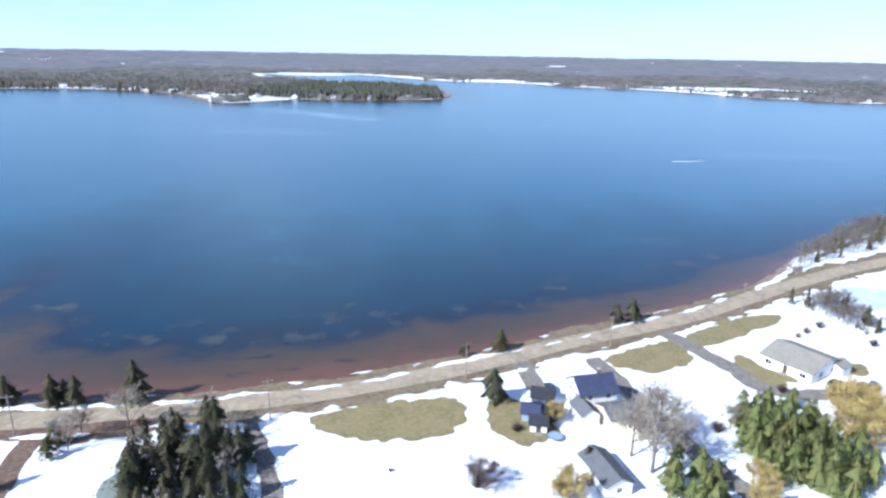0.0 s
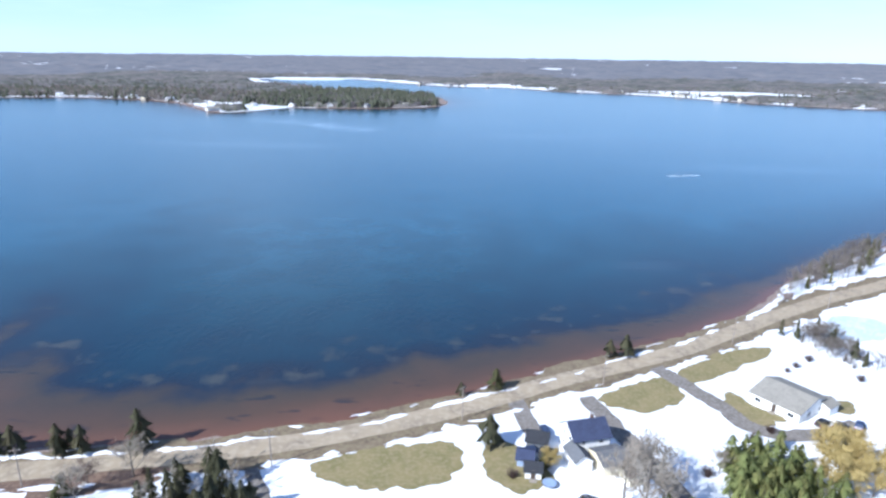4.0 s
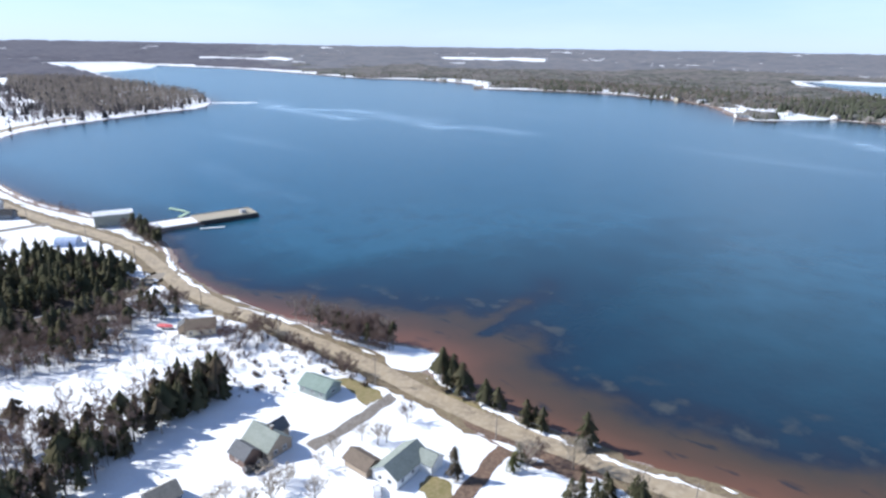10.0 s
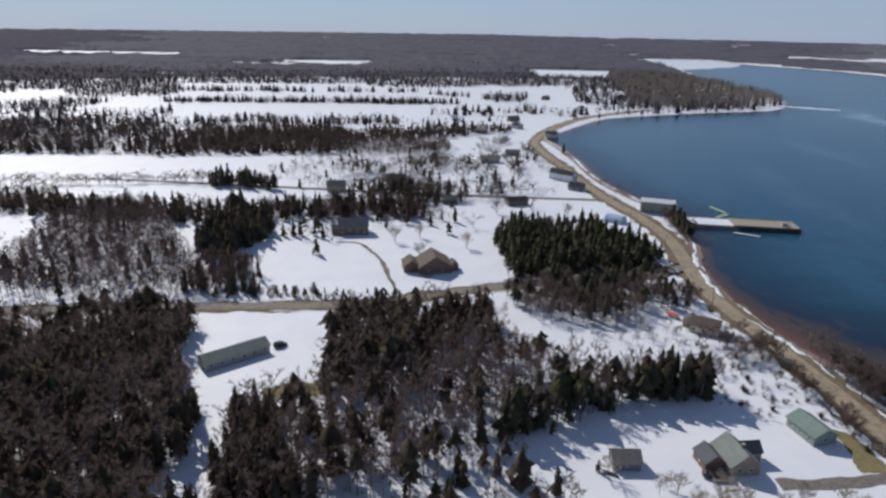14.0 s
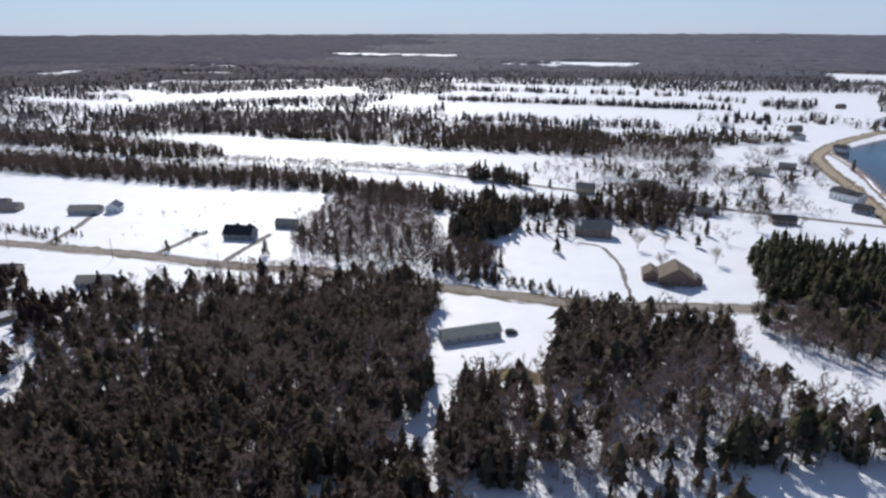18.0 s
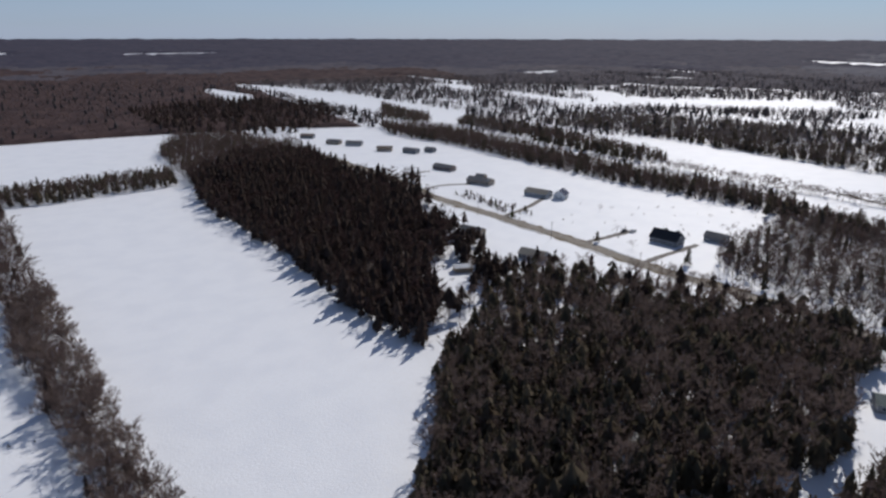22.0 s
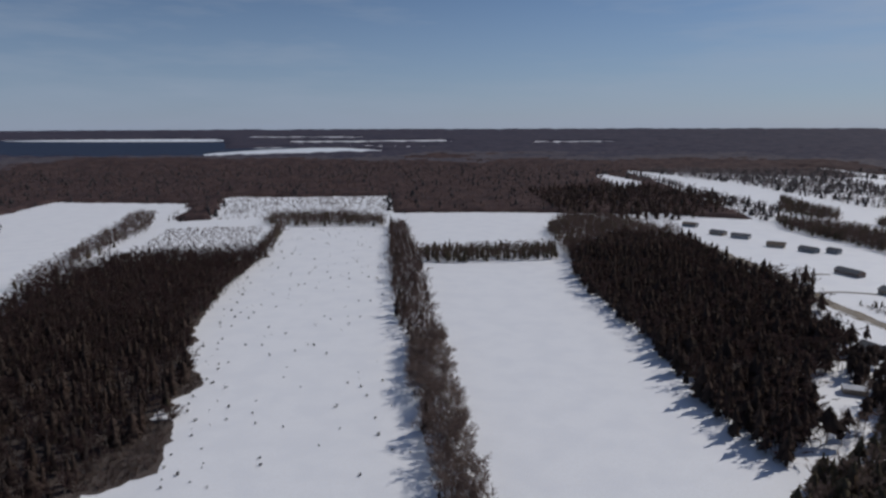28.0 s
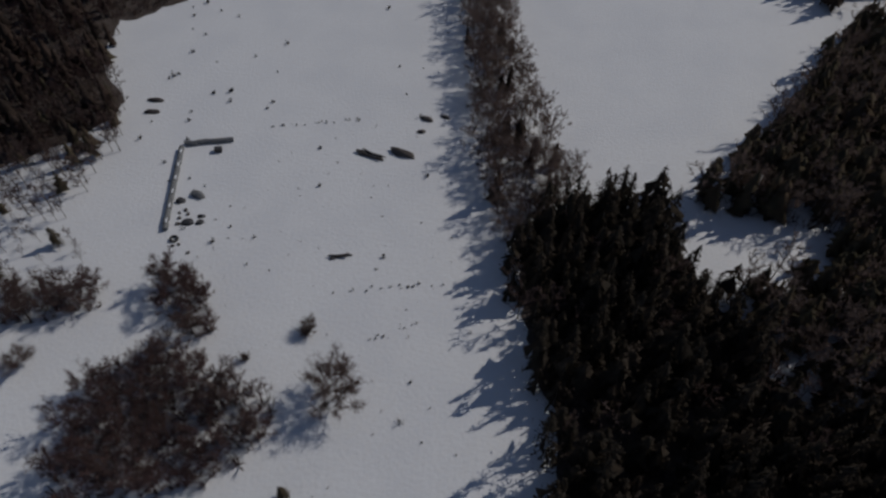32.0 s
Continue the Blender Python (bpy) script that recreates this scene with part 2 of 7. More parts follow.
TWIG_BROWN = material("brown_twigs", (0.185, 0.138, 0.122), 0.95, (0.235, 0.185, 0.165), 12, 0.7, (0.135, 0.10, 0.092), 4, island=0.14, spec=0.1, sheer=0.4)
TWIG_GROVE = material("grove_twigs", (0.225, 0.195, 0.168), 0.95, (0.27, 0.24, 0.21), 10, 0.7, (0.17, 0.145, 0.125), 3, island=0.14, spec=0.1, sheer=0.4)
# grey-brown of the northern woods, paled in the base colour for haze
WOODS_NORTH = material("distant_haze_paled_woods", (0.128, 0.120, 0.118), 0.95, (0.062, 0.075, 0.064), 110, 0.85, (0.18, 0.165, 0.155), 26, 0.0, spec=0.05)
POOL = material("pool_cover", (0.20, 0.235, 0.21), 0.5, (0.15, 0.185, 0.17), 2.0, 0.7, (0.25, 0.28, 0.25), 0.6)
POND = material("pond_ice", (0.48, 0.57, 0.63), 0.45, (0.66, 0.70, 0.74), 3.5, 0.8, (0.40, 0.49, 0.56), 1.0)
ICE = material("lake_ice", (0.74, 0.78, 0.82), 0.5, (0.62, 0.68, 0.74), 40, 0.6, (0.7, 0.73, 0.77), 9, spec=0.3)
ROCK = material("shore_rock", (0.22, 0.16, 0.13), 0.9, (0.14, 0.09, 0.07), 1.5, 0.8, (0.3, 0.26, 0.23), 0.6, 0.4, 3)


def water_material():
    m = bpy.data.materials.new("bay_water")
    m.use_nodes = True
    nt = m.node_tree
    bs = nt.nodes["Principled BSDF"]
    bs.inputs["Roughness"].default_value = 0.2
    bs.inputs["Specular IOR Level"].default_value = 0.45
    bs.inputs["IOR"].default_value = 1.33
    geo = nt.nodes.new("ShaderNodeNewGeometry")
    at = nt.nodes.new("ShaderNodeAttribute")
    at.attribute_name = "depth"
    wisp_at = nt.nodes.new("ShaderNodeAttribute")
    wisp_at.attribute_name = "wisp"

    def noise_of(scale, detail, stretch=(1, 1, 1)):
        mp = nt.nodes.new("ShaderNodeMapping")
        mp.inputs["Scale"].default_value = stretch
        n = nt.nodes.new("ShaderNodeTexNoise")
        n.inputs["Scale"].default_value = scale
        n.inputs["Detail"].default_value = detail
        nt.links.new(geo.outputs["Position"], mp.inputs["Vector"])
        nt.links.new(mp.outputs["Vector"], n.inputs["Vector"])
        return n.outputs["Fac"]

    def math_of(op, a, b):
        k = nt.nodes.new("ShaderNodeMath")
        k.operation = op
        for i, v in enumerate((a, b)):
            if isinstance(v, float):
                k.inputs[i].default_value = v
            else:
                nt.links.new(v, k.inputs[i])
        return k.outputs[0]

    wob = math_of("MULTIPLY", math_of("SUBTRACT", noise_of(0.05, 7), 0.5), 1.15)
    d = math_of("ADD", at.outputs["Fac"], math_of("MULTIPLY", wob, at.outputs["Fac"]))
    ramp = nt.nodes.new("ShaderNodeValToRGB")
    r = ramp.color_ramp
    r.elements[0].position, r.elements[0].color = 0.0, (0.24, 0.11, 0.08, 1)
    r.elements[1].position, r.elements[1].color = 1.0, (0.020, 0.080, 0.132, 1)
    for pos, c in ((0.017, (0.135, 0.066, 0.045)), (0.06, (0.078, 0.049, 0.035)), (0.108, (0.050, 0.041, 0.034)), (0.145, (0.012, 0.022, 0.040)),
                   (0.22, (0.009, 0.029, 0.053)), (0.5, (0.011, 0.048, 0.080))):
        e = r.elements.new(pos)
        e.color = (*c, 1)
    nt.links.new(math_of("MULTIPLY", d, 1.0 / 3.0), ramp.inputs["Fac"])
    # dark weed beds on the shallow sand, pale sand showing through the deeper weed
    def band(lo0, lo1, hi0, hi1):
        a, b = nt.nodes.new("ShaderNodeMapRange"), nt.nodes.new("ShaderNodeMapRange")
        a.inputs["From Min"].default_value, a.inputs["From Max"].default_value = lo0, lo1
        b.inputs["From Min"].default_value, b.inputs["From Max"].default_value = hi1, hi0
        nt.links.new(d, a.inputs["Value"])
        nt.links.new(d, b.inputs["Value"])
        return math_of("MULTIPLY", a.outputs["Result"], b.outputs["Result"])

    def speck(scale, lo, hi, stretch):
        k = nt.nodes.new("ShaderNodeMapRange")
        k.inputs["From Min"].default_value, k.inputs["From Max"].default_value = lo, hi
        nt.links.new(noise_of(scale, 5, stretch), k.inputs["Value"])
        return k.outputs["Result"]

    def over(col, rgb, fac, amount):
        x = nt.nodes.new("ShaderNodeMix")
        x.data_type = "RGBA"
        nt.links.new(math_of("MULTIPLY", fac, amount), x.inputs["Factor"])
        nt.links.new(col, x.inputs["A"])
        x.inputs["B"].default_value = (*rgb, 1)
        return x
    mx = over(ramp.outputs["Color"], (0.020, 0.024, 0.032), math_of("MULTIPLY", speck(0.17, 0.60, 0.68, (0.45, 1.3, 1)), band(0.06, 0.14, 0.32, 0.42)), 0.8)
    mx = over(mx.outputs["Result"], (0.075, 0.078, 0.070), math_of("MULTIPLY", speck(0.11, 0.54, 0.70, (1, 1, 1)), band(0.40, 0.46, 0.58, 0.80)), 0.55)
    # wisps of skim ice on the open water
    skim = nt.nodes.new("ShaderNodeMapRange")
    skim.inputs["From Min"].default_value, skim.inputs["From Max"].default_value = 0.58, 0.76
    nt.links.new(noise_of(0.0065, 7, (0.42, 1.7, 1)), skim.inputs["Value"])
    open_water = nt.nodes.new("ShaderNodeMapRange")
    open_water.inputs["From Min"].default_value, open_water.inputs["From Max"].default_value = 0.8, 1.0
    nt.links.new(at.outputs["Fac"], open_water.inputs["Value"])
    mi = nt.nodes.new("ShaderNodeMix")
    mi.data_type = "RGBA"
    nt.links.new(math_of("ADD", math_of("MULTIPLY", math_of("MULTIPLY", skim.outputs["Result"], open_water.outputs["Result"]), 0.22), math_of("MULTIPLY", wisp_at.outputs["Fac"], 0.75)), mi.inputs["Factor"])
    nt.links.new(mx.outputs["Result"], mi.inputs["A"])
    mi.inputs["B"].default_value = (0.22, 0.33, 0.44, 1)
    nt.links.new(mi.outputs["Result"], bs.inputs["Base Color"])
    bump = nt.nodes.new("ShaderNodeBump")
    bump.inputs["Strength"].default_value = 0.22
    bump.inputs["Distance"].default_value = 0.35
    nt.links.new(noise_of(0.55, 4, (1, 0.6, 1)), bump.inputs["Height"])
    nt.links.new(bump.outputs["Normal"], bs.inputs["Normal"])
    return m


WATER = water_material()


def paint(name, rgb, rough=0.6, metal=0.0, var=0.12):
    return material(name, rgb, rough, tuple(c * (1 - var) for c in rgb), 1.3, 0.8, tuple(min(1, c * (1 + var * 0.6)) for c in rgb), 0.35, metal=metal)


PAINT = {n: paint(n, c) for n, c in {
    "siding_white": (0.78, 0.78, 0.76), "siding_cream": (0.62, 0.56, 0.42), "siding_grey": (0.36, 0.37, 0.38), "siding_tan": (0.33, 0.26, 0.19),
    "siding_teal": (0.25, 0.30, 0.28), "siding_sage": (0.30, 0.31, 0.26), "tarp_blue": (0.38, 0.47, 0.66), "tarp_red": (0.55, 0.09, 0.10), "siding_brown": (0.17, 0.11, 0.085), "siding_blue": (0.25, 0.33, 0.48), "siding_slate": (0.15, 0.165, 0.185),
    "trim_white": (0.8, 0.8, 0.8), "door_dark": (0.08, 0.06, 0.05), "door_red": (0.3, 0.05, 0.04), "concrete": (0.35, 0.34, 0.32),
    "weathered_wood": (0.27, 0.235, 0.195), "dark_timber": (0.07, 0.06, 0.055), "pole_wood": (0.24, 0.20, 0.165), "rubber": (0.02, 0.02, 0.02),
    "wrap_grey": (0.16, 0.165, 0.17), "wrap_dark": (0.05, 0.05, 0.055)}.items()}
ROOF = {n: material("roof_" + n, c, 0.85, tuple(v * 0.82 for v in c), 2.0, 0.8, tuple(v * 1.15 for v in c), 0.5, 0.35, 9, spec=0.2) for n, c in {
    "charcoal": (0.034, 0.036, 0.042), "grey": (0.24, 0.225, 0.195), "green": (0.225, 0.25, 0.225), "brown": (0.15, 0.12, 0.095),
    "teal": (0.20, 0.255, 0.225), "blue": (0.045, 0.055, 0.10), "tin": (0.55, 0.57, 0.60), "slate": (0.12, 0.125, 0.135)}.items()}
CAR = {n: paint("car_" + n, c, 0.3, 0.2, 0.05) for n, c in {"black": (0.02, 0.02, 0.024), "white": (0.7, 0.7, 0.7), "blue": (0.04, 0.06, 0.12),
                                                           "silver": (0.45, 0.46, 0.48), "red": (0.5, 0.06, 0.07)}.items()}
GLASS = bpy.data.materials.new("window_glass")
GLASS.use_nodes = True
_g = GLASS.node_tree.nodes["Principled BSDF"]
_g.inputs["Base Color"].default_value = (0.02, 0.025, 0.03, 1)
_g.inputs["Roughness"].default_value = 0.05


# ---- building helpers ----
def np_mesh(name, verts, tris, mats, mat_index=None, smooth=False):
    """A triangle mesh from arrays."""
    verts = np.asarray(verts, dtype=np.float32)
    tris = np.asarray(tris, dtype=np.int32)
    me = bpy.data.meshes.new(name)
    me.vertices.add(len(verts))
    me.vertices.foreach_set("co", verts.ravel())
    me.loops.add(tris.size)
    me.loops.foreach_set("vertex_index", tris.ravel())
    me.polygons.add(len(tris))
    me.polygons.foreach_set("loop_start", np.arange(0, tris.size, 3, dtype=np.int32))
    for m in mats:
        me.materials.append(m)
    if mat_index is not None:
        me.polygons.foreach_set("material_index", np.asarray(mat_index, dtype=np.int32))
    if smooth:
        me.polygons.foreach_set("use_smooth", np.ones(len(tris), dtype=bool))
    me.update(calc_edges=True)
    return me


def simple(name, verts, faces, mat):
    me = bpy.data.meshes.new(name)
    me.from_pydata([tuple(v) for v in verts], [], [tuple(f) for f in faces])
    me.materials.append(mat)
    me.update()
    return me


def under(ob, parent):
    ob.parent = parent
    return ob


def part(name, me, parent, label=""):
    ob = new(name, me)
    ob.parent = parent
    if label:
        ob["label"] = label
    return ob


def box_data(x0, y0, z0, x1, y1, z1, taper=0.0):
    t = taper
    v = [(x0, y0, z0), (x1, y0, z0), (x1, y1, z0), (x0, y1, z0), (x0 + t, y0 + t, z1), (x1 - t, y0 + t, z1), (x1 - t, y1 - t, z1), (x0 + t, y1 - t, z1)]
    f = [(0, 3, 2, 1), (4, 5, 6, 7), (0, 1, 5, 4), (1, 2, 6, 5), (2, 3, 7, 6), (3, 0, 4, 7)]
    return v, f


def boxes(name, items, mat):
    vs, fs = [], []
    for b in items:
        v, f = box_data(*b)
        fs += [tuple(i + len(vs) for i in q) for q in f]
        vs += v
    return simple(name, vs, fs, mat)


def tube_data(p, q, r0, r1, n=7):
    p, q = Vector(p), Vector(q)
    d = (q - p).normalized()
    a = d.orthogonal().normalized()
    b = d.cross(a)
    v, f = [], []
    for c, r in ((p, r0), (q, r1)):
        v += [c + (a * math.cos(2 * math.pi * k / n) + b * math.sin(2 * math.pi * k / n)) * r for k in range(n)]
    f = [(k, (k + 1) % n, n + (k + 1) % n, n + k) for k in range(n)] + [tuple(range(n))[::-1], tuple(range(n, 2 * n))]
    return v, f


def tubes(name, items, mat):
    vs, fs = [], []
    for it in items:
        v, f = tube_data(*it)
        fs += [tuple(i + len(vs) for i in q) for q in f]
        vs += v
    return simple(name, vs, fs, mat)


def lattice(x, y, cell, seed):
    """Smooth value noise in 0..1."""
    x, y = np.asarray(x, float) / cell, np.asarray(y, float) / cell
    ix, iy = np.floor(x).astype(np.int64), np.floor(y).astype(np.int64)
    fx, fy = x - ix, y - iy
    fx, fy = fx * fx * (3 - 2 * fx), fy * fy * (3 - 2 * fy)

    def h(a, b):
        k = (a * 374761393 + b * 668265263 + seed * 974711) & 0x7FFFFFFF
        k = ((k ^ (k >> 13)) * 1274126177) & 0x7FFFFFFF
        return ((k ^ (k >> 16)) & 0xFFFF) / 65535.0
    return (h(ix, iy) * (1 - fx) + h(ix + 1, iy) * fx) * (1 - fy) + (h(ix, iy + 1) * (1 - fx) + h(ix + 1, iy + 1) * fx) * fy


def inside(poly, x, y):
    """Which points lie in the outline."""
    x, y = np.asarray(x, float), np.asarray(y, float)
    p = np.asarray(poly, float)
    res = np.zeros(x.shape, bool)
    for (x0, y0), (x1, y1) in zip(p, np.roll(p, -1, axis=0)):
        if y0 == y1:
            continue
        res ^= ((y0 > y) != (y1 > y)) & (x < (x1 - x0) * (y - y0) / (y1 - y0) + x0)
    return res


def line_distance(line, x, y):
    """Distance from points to a chain of segments."""
    p = np.asarray(line, float)
    best = np.full(np.shape(x), 1e9)
    for (x0, y0), (x1, y1) in zip(p[:-1], p[1:]):
        dx, dy = x1 - x0, y1 - y0
        k = np.clip(((x - x0) * dx + (y - y0) * dy) / (dx * dx + dy * dy + 1e-9), 0, 1)
        best = np.minimum(best, np.hypot(x - x0 - k * dx, y - y0 - k * dy))
    return best


def smooth_line(pts, step=3.0, closed=False):
    """A Catmull-Rom curve through the points."""
    p = [np.array(q, float) for q in pts]
    n = len(p)
    res = []
    for i in range(n if closed else n - 1):
        a, b = p[i], p[(i + 1) % n]
        o = p[i - 1] if (i or closed) else 2 * a - b
        c = p[(i + 2) % n] if (closed or i + 2 < n) else 2 * b - a
        m = max(2, int(np.hypot(*(b - a)) / step))
        for k in range(m):
            t = k / m
            res.append(0.5 * ((2 * a) + (b - o) * t + (2 * o - 5 * a + 4 * b - c) * t * t + (3 * a - o - 3 * b + c) * t ** 3))
    if not closed:
        res.append(p[-1])
    return np.array(res)


def ground_z(x, y):
    """Level ground that rises to low hills far off."""
    return (72.0 - 26.0 * np.clip(np.asarray(y) / 3000.0, 0, 1)) * np.clip((np.hypot(x, y) - 2500.0) / 2300.0, 0, 1)


# ---- plan: shores, roads, woods ----
SHORE_NEAR = [(-972, 484), (-909, 429), (-884, 350), (-840, 259), (-798, 183), (-739, 142), (-663, 100), (-630, 84), (-592, 90), (-527, 96), (-458, 99),
              (-419, 106), (-390, 114), (-352, 124), (-298, 119), (-268, 110), (-232, 108), (-207, 110), (-188, 115), (-169, 122), (-147, 129),
              (-127, 135), (-122, 127), (-109, 124), (-84, 124), (-60, 127), (-43, 131), (-24, 136), (-11, 141), (3, 148), (18, 155), (31, 161),
              (45, 169), (63, 179), (77, 186), (97, 200), (116, 215), (134, 235), (152, 251), (176, 269), (230, 305), (340, 370), (620, 520),
              (1100, 700)]
SHORE_FAR = [(1250, 900), (780, 1110), (709, 1158), (580, 1270), (503, 1410), (400, 1502), (277, 1571), (178, 1700), (51, 1731), (-31, 1784),
             (-286, 2130), (-564, 2060), (-258, 1562), (-116, 1438), (-15, 1329), (-2, 1100), (-132, 1026), (-243, 1034), (-319, 929), (-461, 1106),
             (-657, 1180), (-832, 1133), (-938, 1077), (-1030, 1165), (-1221, 1187), (-1390, 1112), (-1670, 1110), (-2000, 1100), (-2280, 1010),
             (-2440, 930), (-2600, 760), (-2063, 670), (-1671, 597), (-1356, 541), (-1109, 536)]
BAY_SOUTH = [(2442, -2821), (1974, -3172), (1598, -3283), (1223, -2542), (1014, -2695), (774, -2734), (517, -2556), (1053, -2130), (1767, -2020),
             (2500, -2000)]
BAY = smooth_line(SHORE_NEAR + SHORE_FAR, 40.0, closed=True)

ROAD_SHORE = [(-900, 260), (-850, 200), (-791, 145), (-708, 101), (-619, 71), (-564, 70), (-492, 79), (-436, 85), (-388, 93), (-349, 102), (-309, 107),
              (-271, 104), (-244, 101), (-217, 103), (-197, 106), (-168, 110), (-139, 113), (-115, 114), (-91, 116), (-70, 120), (-44, 125),
              (-21, 132), (7, 144), (33, 158), (70, 176), (94, 191), (120, 208), (150, 226), (170, 236), (230, 270), (340, 335), (620, 480)]
ROAD_INLAND = [(-266, 103), (-254, 78), (-244, 40), (-232, 2), (-219, -28), (-214, -50), (-209, -104), (-206, -145), (-193, -202), (-186, -255), (-175, -315), (-163, -375),
               (-160, -440), (-146, -540), (-122, -640), (-97, -710), (-84, -797), (-61, -854), (-20, -960), (60, -1150)]
ROAD_CROSS = [(-386, 93), (-388, 55), (-390, 17), (-393, -30), (-398, -68), (-410, -160), (-420, -260)]
LANES = [  # line, half width, surface
    ([(-82, 113), (-80, 104), (-77, 92), (-76, 84)], 2.0, MUD),
    ([(-120, 107), (-117, 89), (-116, 75)], 1.9, GRAVEL),
    ([(39, 150), (45, 129), (49, 115), (54, 101), (60, 90), (70, 74)], 2.3, GRAVEL),
    ([(63, 167), (73, 146), (76, 137), (84, 133), (96, 134), (104, 138)], 2.6, GRAVEL),
    ([(-40, 118), (-34, 106), (-29, 94), (-25, 80)], 1.7, GRAVEL),
    ([(-222, -24), (-239, -30), (-266, -38), (-289, -51), (-291, -63)], 0.9, GRAVEL),
    ([(-190, -246), (-205, -248), (-228, -251)], 1.9, GRAVEL),
    ([(-194, -208), (-215, -212), (-240, -216)], 1.8, GRAVEL),
    ([(-179, -310), (-202, -320), (-228, -336)], 1.8, GRAVEL),
    ([(-164, -398), (-186, -402), (-206, -397)], 1.8, GRAVEL),
    ([(-161, -450), (-200, -453)], 1.8, GRAVEL),
    ([(20, 148), (22, 138), (24, 130)], 2.4, GRAVEL),
]
main_line = smooth_line(ROAD_SHORE, 1.5)
inland_line = smooth_line(ROAD_INLAND, 2.5)
cross_line = smooth_line(ROAD_CROSS, 5)
main_axis, inland_axis = smooth_line(ROAD_SHORE, 15), smooth_line(ROAD_INLAND, 20)


def bay_distance(x, y):
    """Positive on land, negative over water, in metres."""
    d = np.minimum(line_distance(np.vstack([BAY, BAY[:1]]), x, y), 4000)
    s = np.where(inside(BAY, x, y), -d, d)
    south = np.array(BAY_SOUTH + BAY_SOUTH[:1], float)
    d2 = line_distance(south, x, y)
    return np.where(inside(BAY_SOUTH, x, y), -d2, np.minimum(s, np.where(s > 0, d2, s)))


# ---- ground and water ----
def steps(bands):
    v = [bands[0][0]]
    for a, b, s in bands:
        n = max(1, int(round((b - a) / s)))
        v += list(a + (b - a) * (np.arange(n) + 1) / n)
    return np.array(v)


gx = steps([(-4900, -2600, 110), (-2600, -1000, 32), (-1000, -420, 11), (-420, -240, 5), (-240, -165, 5), (-165, -105, 2.5), (-105, 200, 5), (200, 700, 14), (700, 4900, 130)])
gy = steps([(-4900, -700, 130), (-700, 60, 40), (60, 90, 6), (90, 275, 4.2), (275, 560, 10), (560, 900, 26), (900, 1250, 15), (1250, 2200, 26), (2200, 4900, 110)])
GX, GY = np.meshgrid(gx, gy)
sd = bay_distance(GX.ravel(), GY.ravel()).reshape(GX.shape)
base = ground_z(GX, GY)
gz = base + np.where(sd < 6, np.clip((sd - 6) * 0.16, -3.0, 0), 0)
keep_v = np.hypot(GX, GY) < 4890


def grid_tris(mask):
    ny, nx = GX.shape
    idx = np.arange(ny * nx).reshape(ny, nx)
    a, b, c, d = idx[:-1, :-1], idx[:-1, 1:], idx[1:, 1:], idx[1:, :-1]
    m = mask
    return np.concatenate([np.stack([a[m], b[m], c[m]], 1), np.stack([a[m], c[m], d[m]], 1)])


def all4(v):
    return v[:-1, :-1] & v[:-1, 1:] & v[1:, 1:] & v[1:, :-1]


def any4(v):
    return v[:-1, :-1] | v[:-1, 1:] | v[1:, 1:] | v[1:, :-1]


def compact(verts, tris):
    used = np.unique(tris)
    remap = np.zeros(len(verts), dtype=np.int64)
    remap[used] = np.arange(len(used))
    return verts[used], remap[tris], used


v, t, _ = compact(np.stack([GX, GY, gz], -1).reshape(-1, 3), grid_tris(all4(keep_v)))
tagged(new("ground", np_mesh("ground", v, t, [SNOW], smooth=True)), "snow-covered level ground running to low hills", "ground", kind="structure")
wz = base - 0.45
v, t, used = compact(np.stack([GX, GY, wz], -1).reshape(-1, 3), grid_tris(any4(sd < 8) & all4(keep_v)))
water = np_mesh("water", v, t, [WATER], smooth=True)
# breadth of the reddish shallows along the shore
wide = np.interp(GX, [-420, -270, -230, -205, -188, -168, -150, -135, -119, -93, -46, -2, 32, 68, 106, 139, 200],
                 [7, 8, 12, 24, 28, 31, 37, 39, 36, 27, 26, 25, 25, 20, 20, 12, 12])
wide = np.where(GY > 600, 14, wide)
far_south = np.where(GY < 0, 1.1, 3.0).ravel()
depth = np.clip(0.42 * (-sd + 1.0) / wide, 0, 3)
# a submerged bar running out from the point, with a dark weedy channel beside it
bar_line = [(-132, 140), (-133, 150), (-136, 185), (-139, 214)]
bar = line_distance(bar_line, GX, GY) + 3.0 * (lattice(GX, GY, 7, 51) - 0.5)
depth = np.minimum(depth, 0.27 + 0.03 * np.maximum(bar - 2.0, 0) + 0.004 * np.maximum(GY - 150, 0))
channel = line_distance([(-129, 152), (-131, 185), (-134, 232)], GX, GY)
depth = np.maximum(depth, 0.47 * np.exp(-(channel / 5.0) ** 2) * np.clip((GY - 146) / 12, 0, 1)).ravel()
depth = np.minimum(depth, far_south)[used]
at = water.attributes.new("depth", "FLOAT", "POINT")
at.data.foreach_set("value", depth.astype(np.float32))
# long wisps of thin ice drifting off the points
wisp = np.zeros(GX.shape)
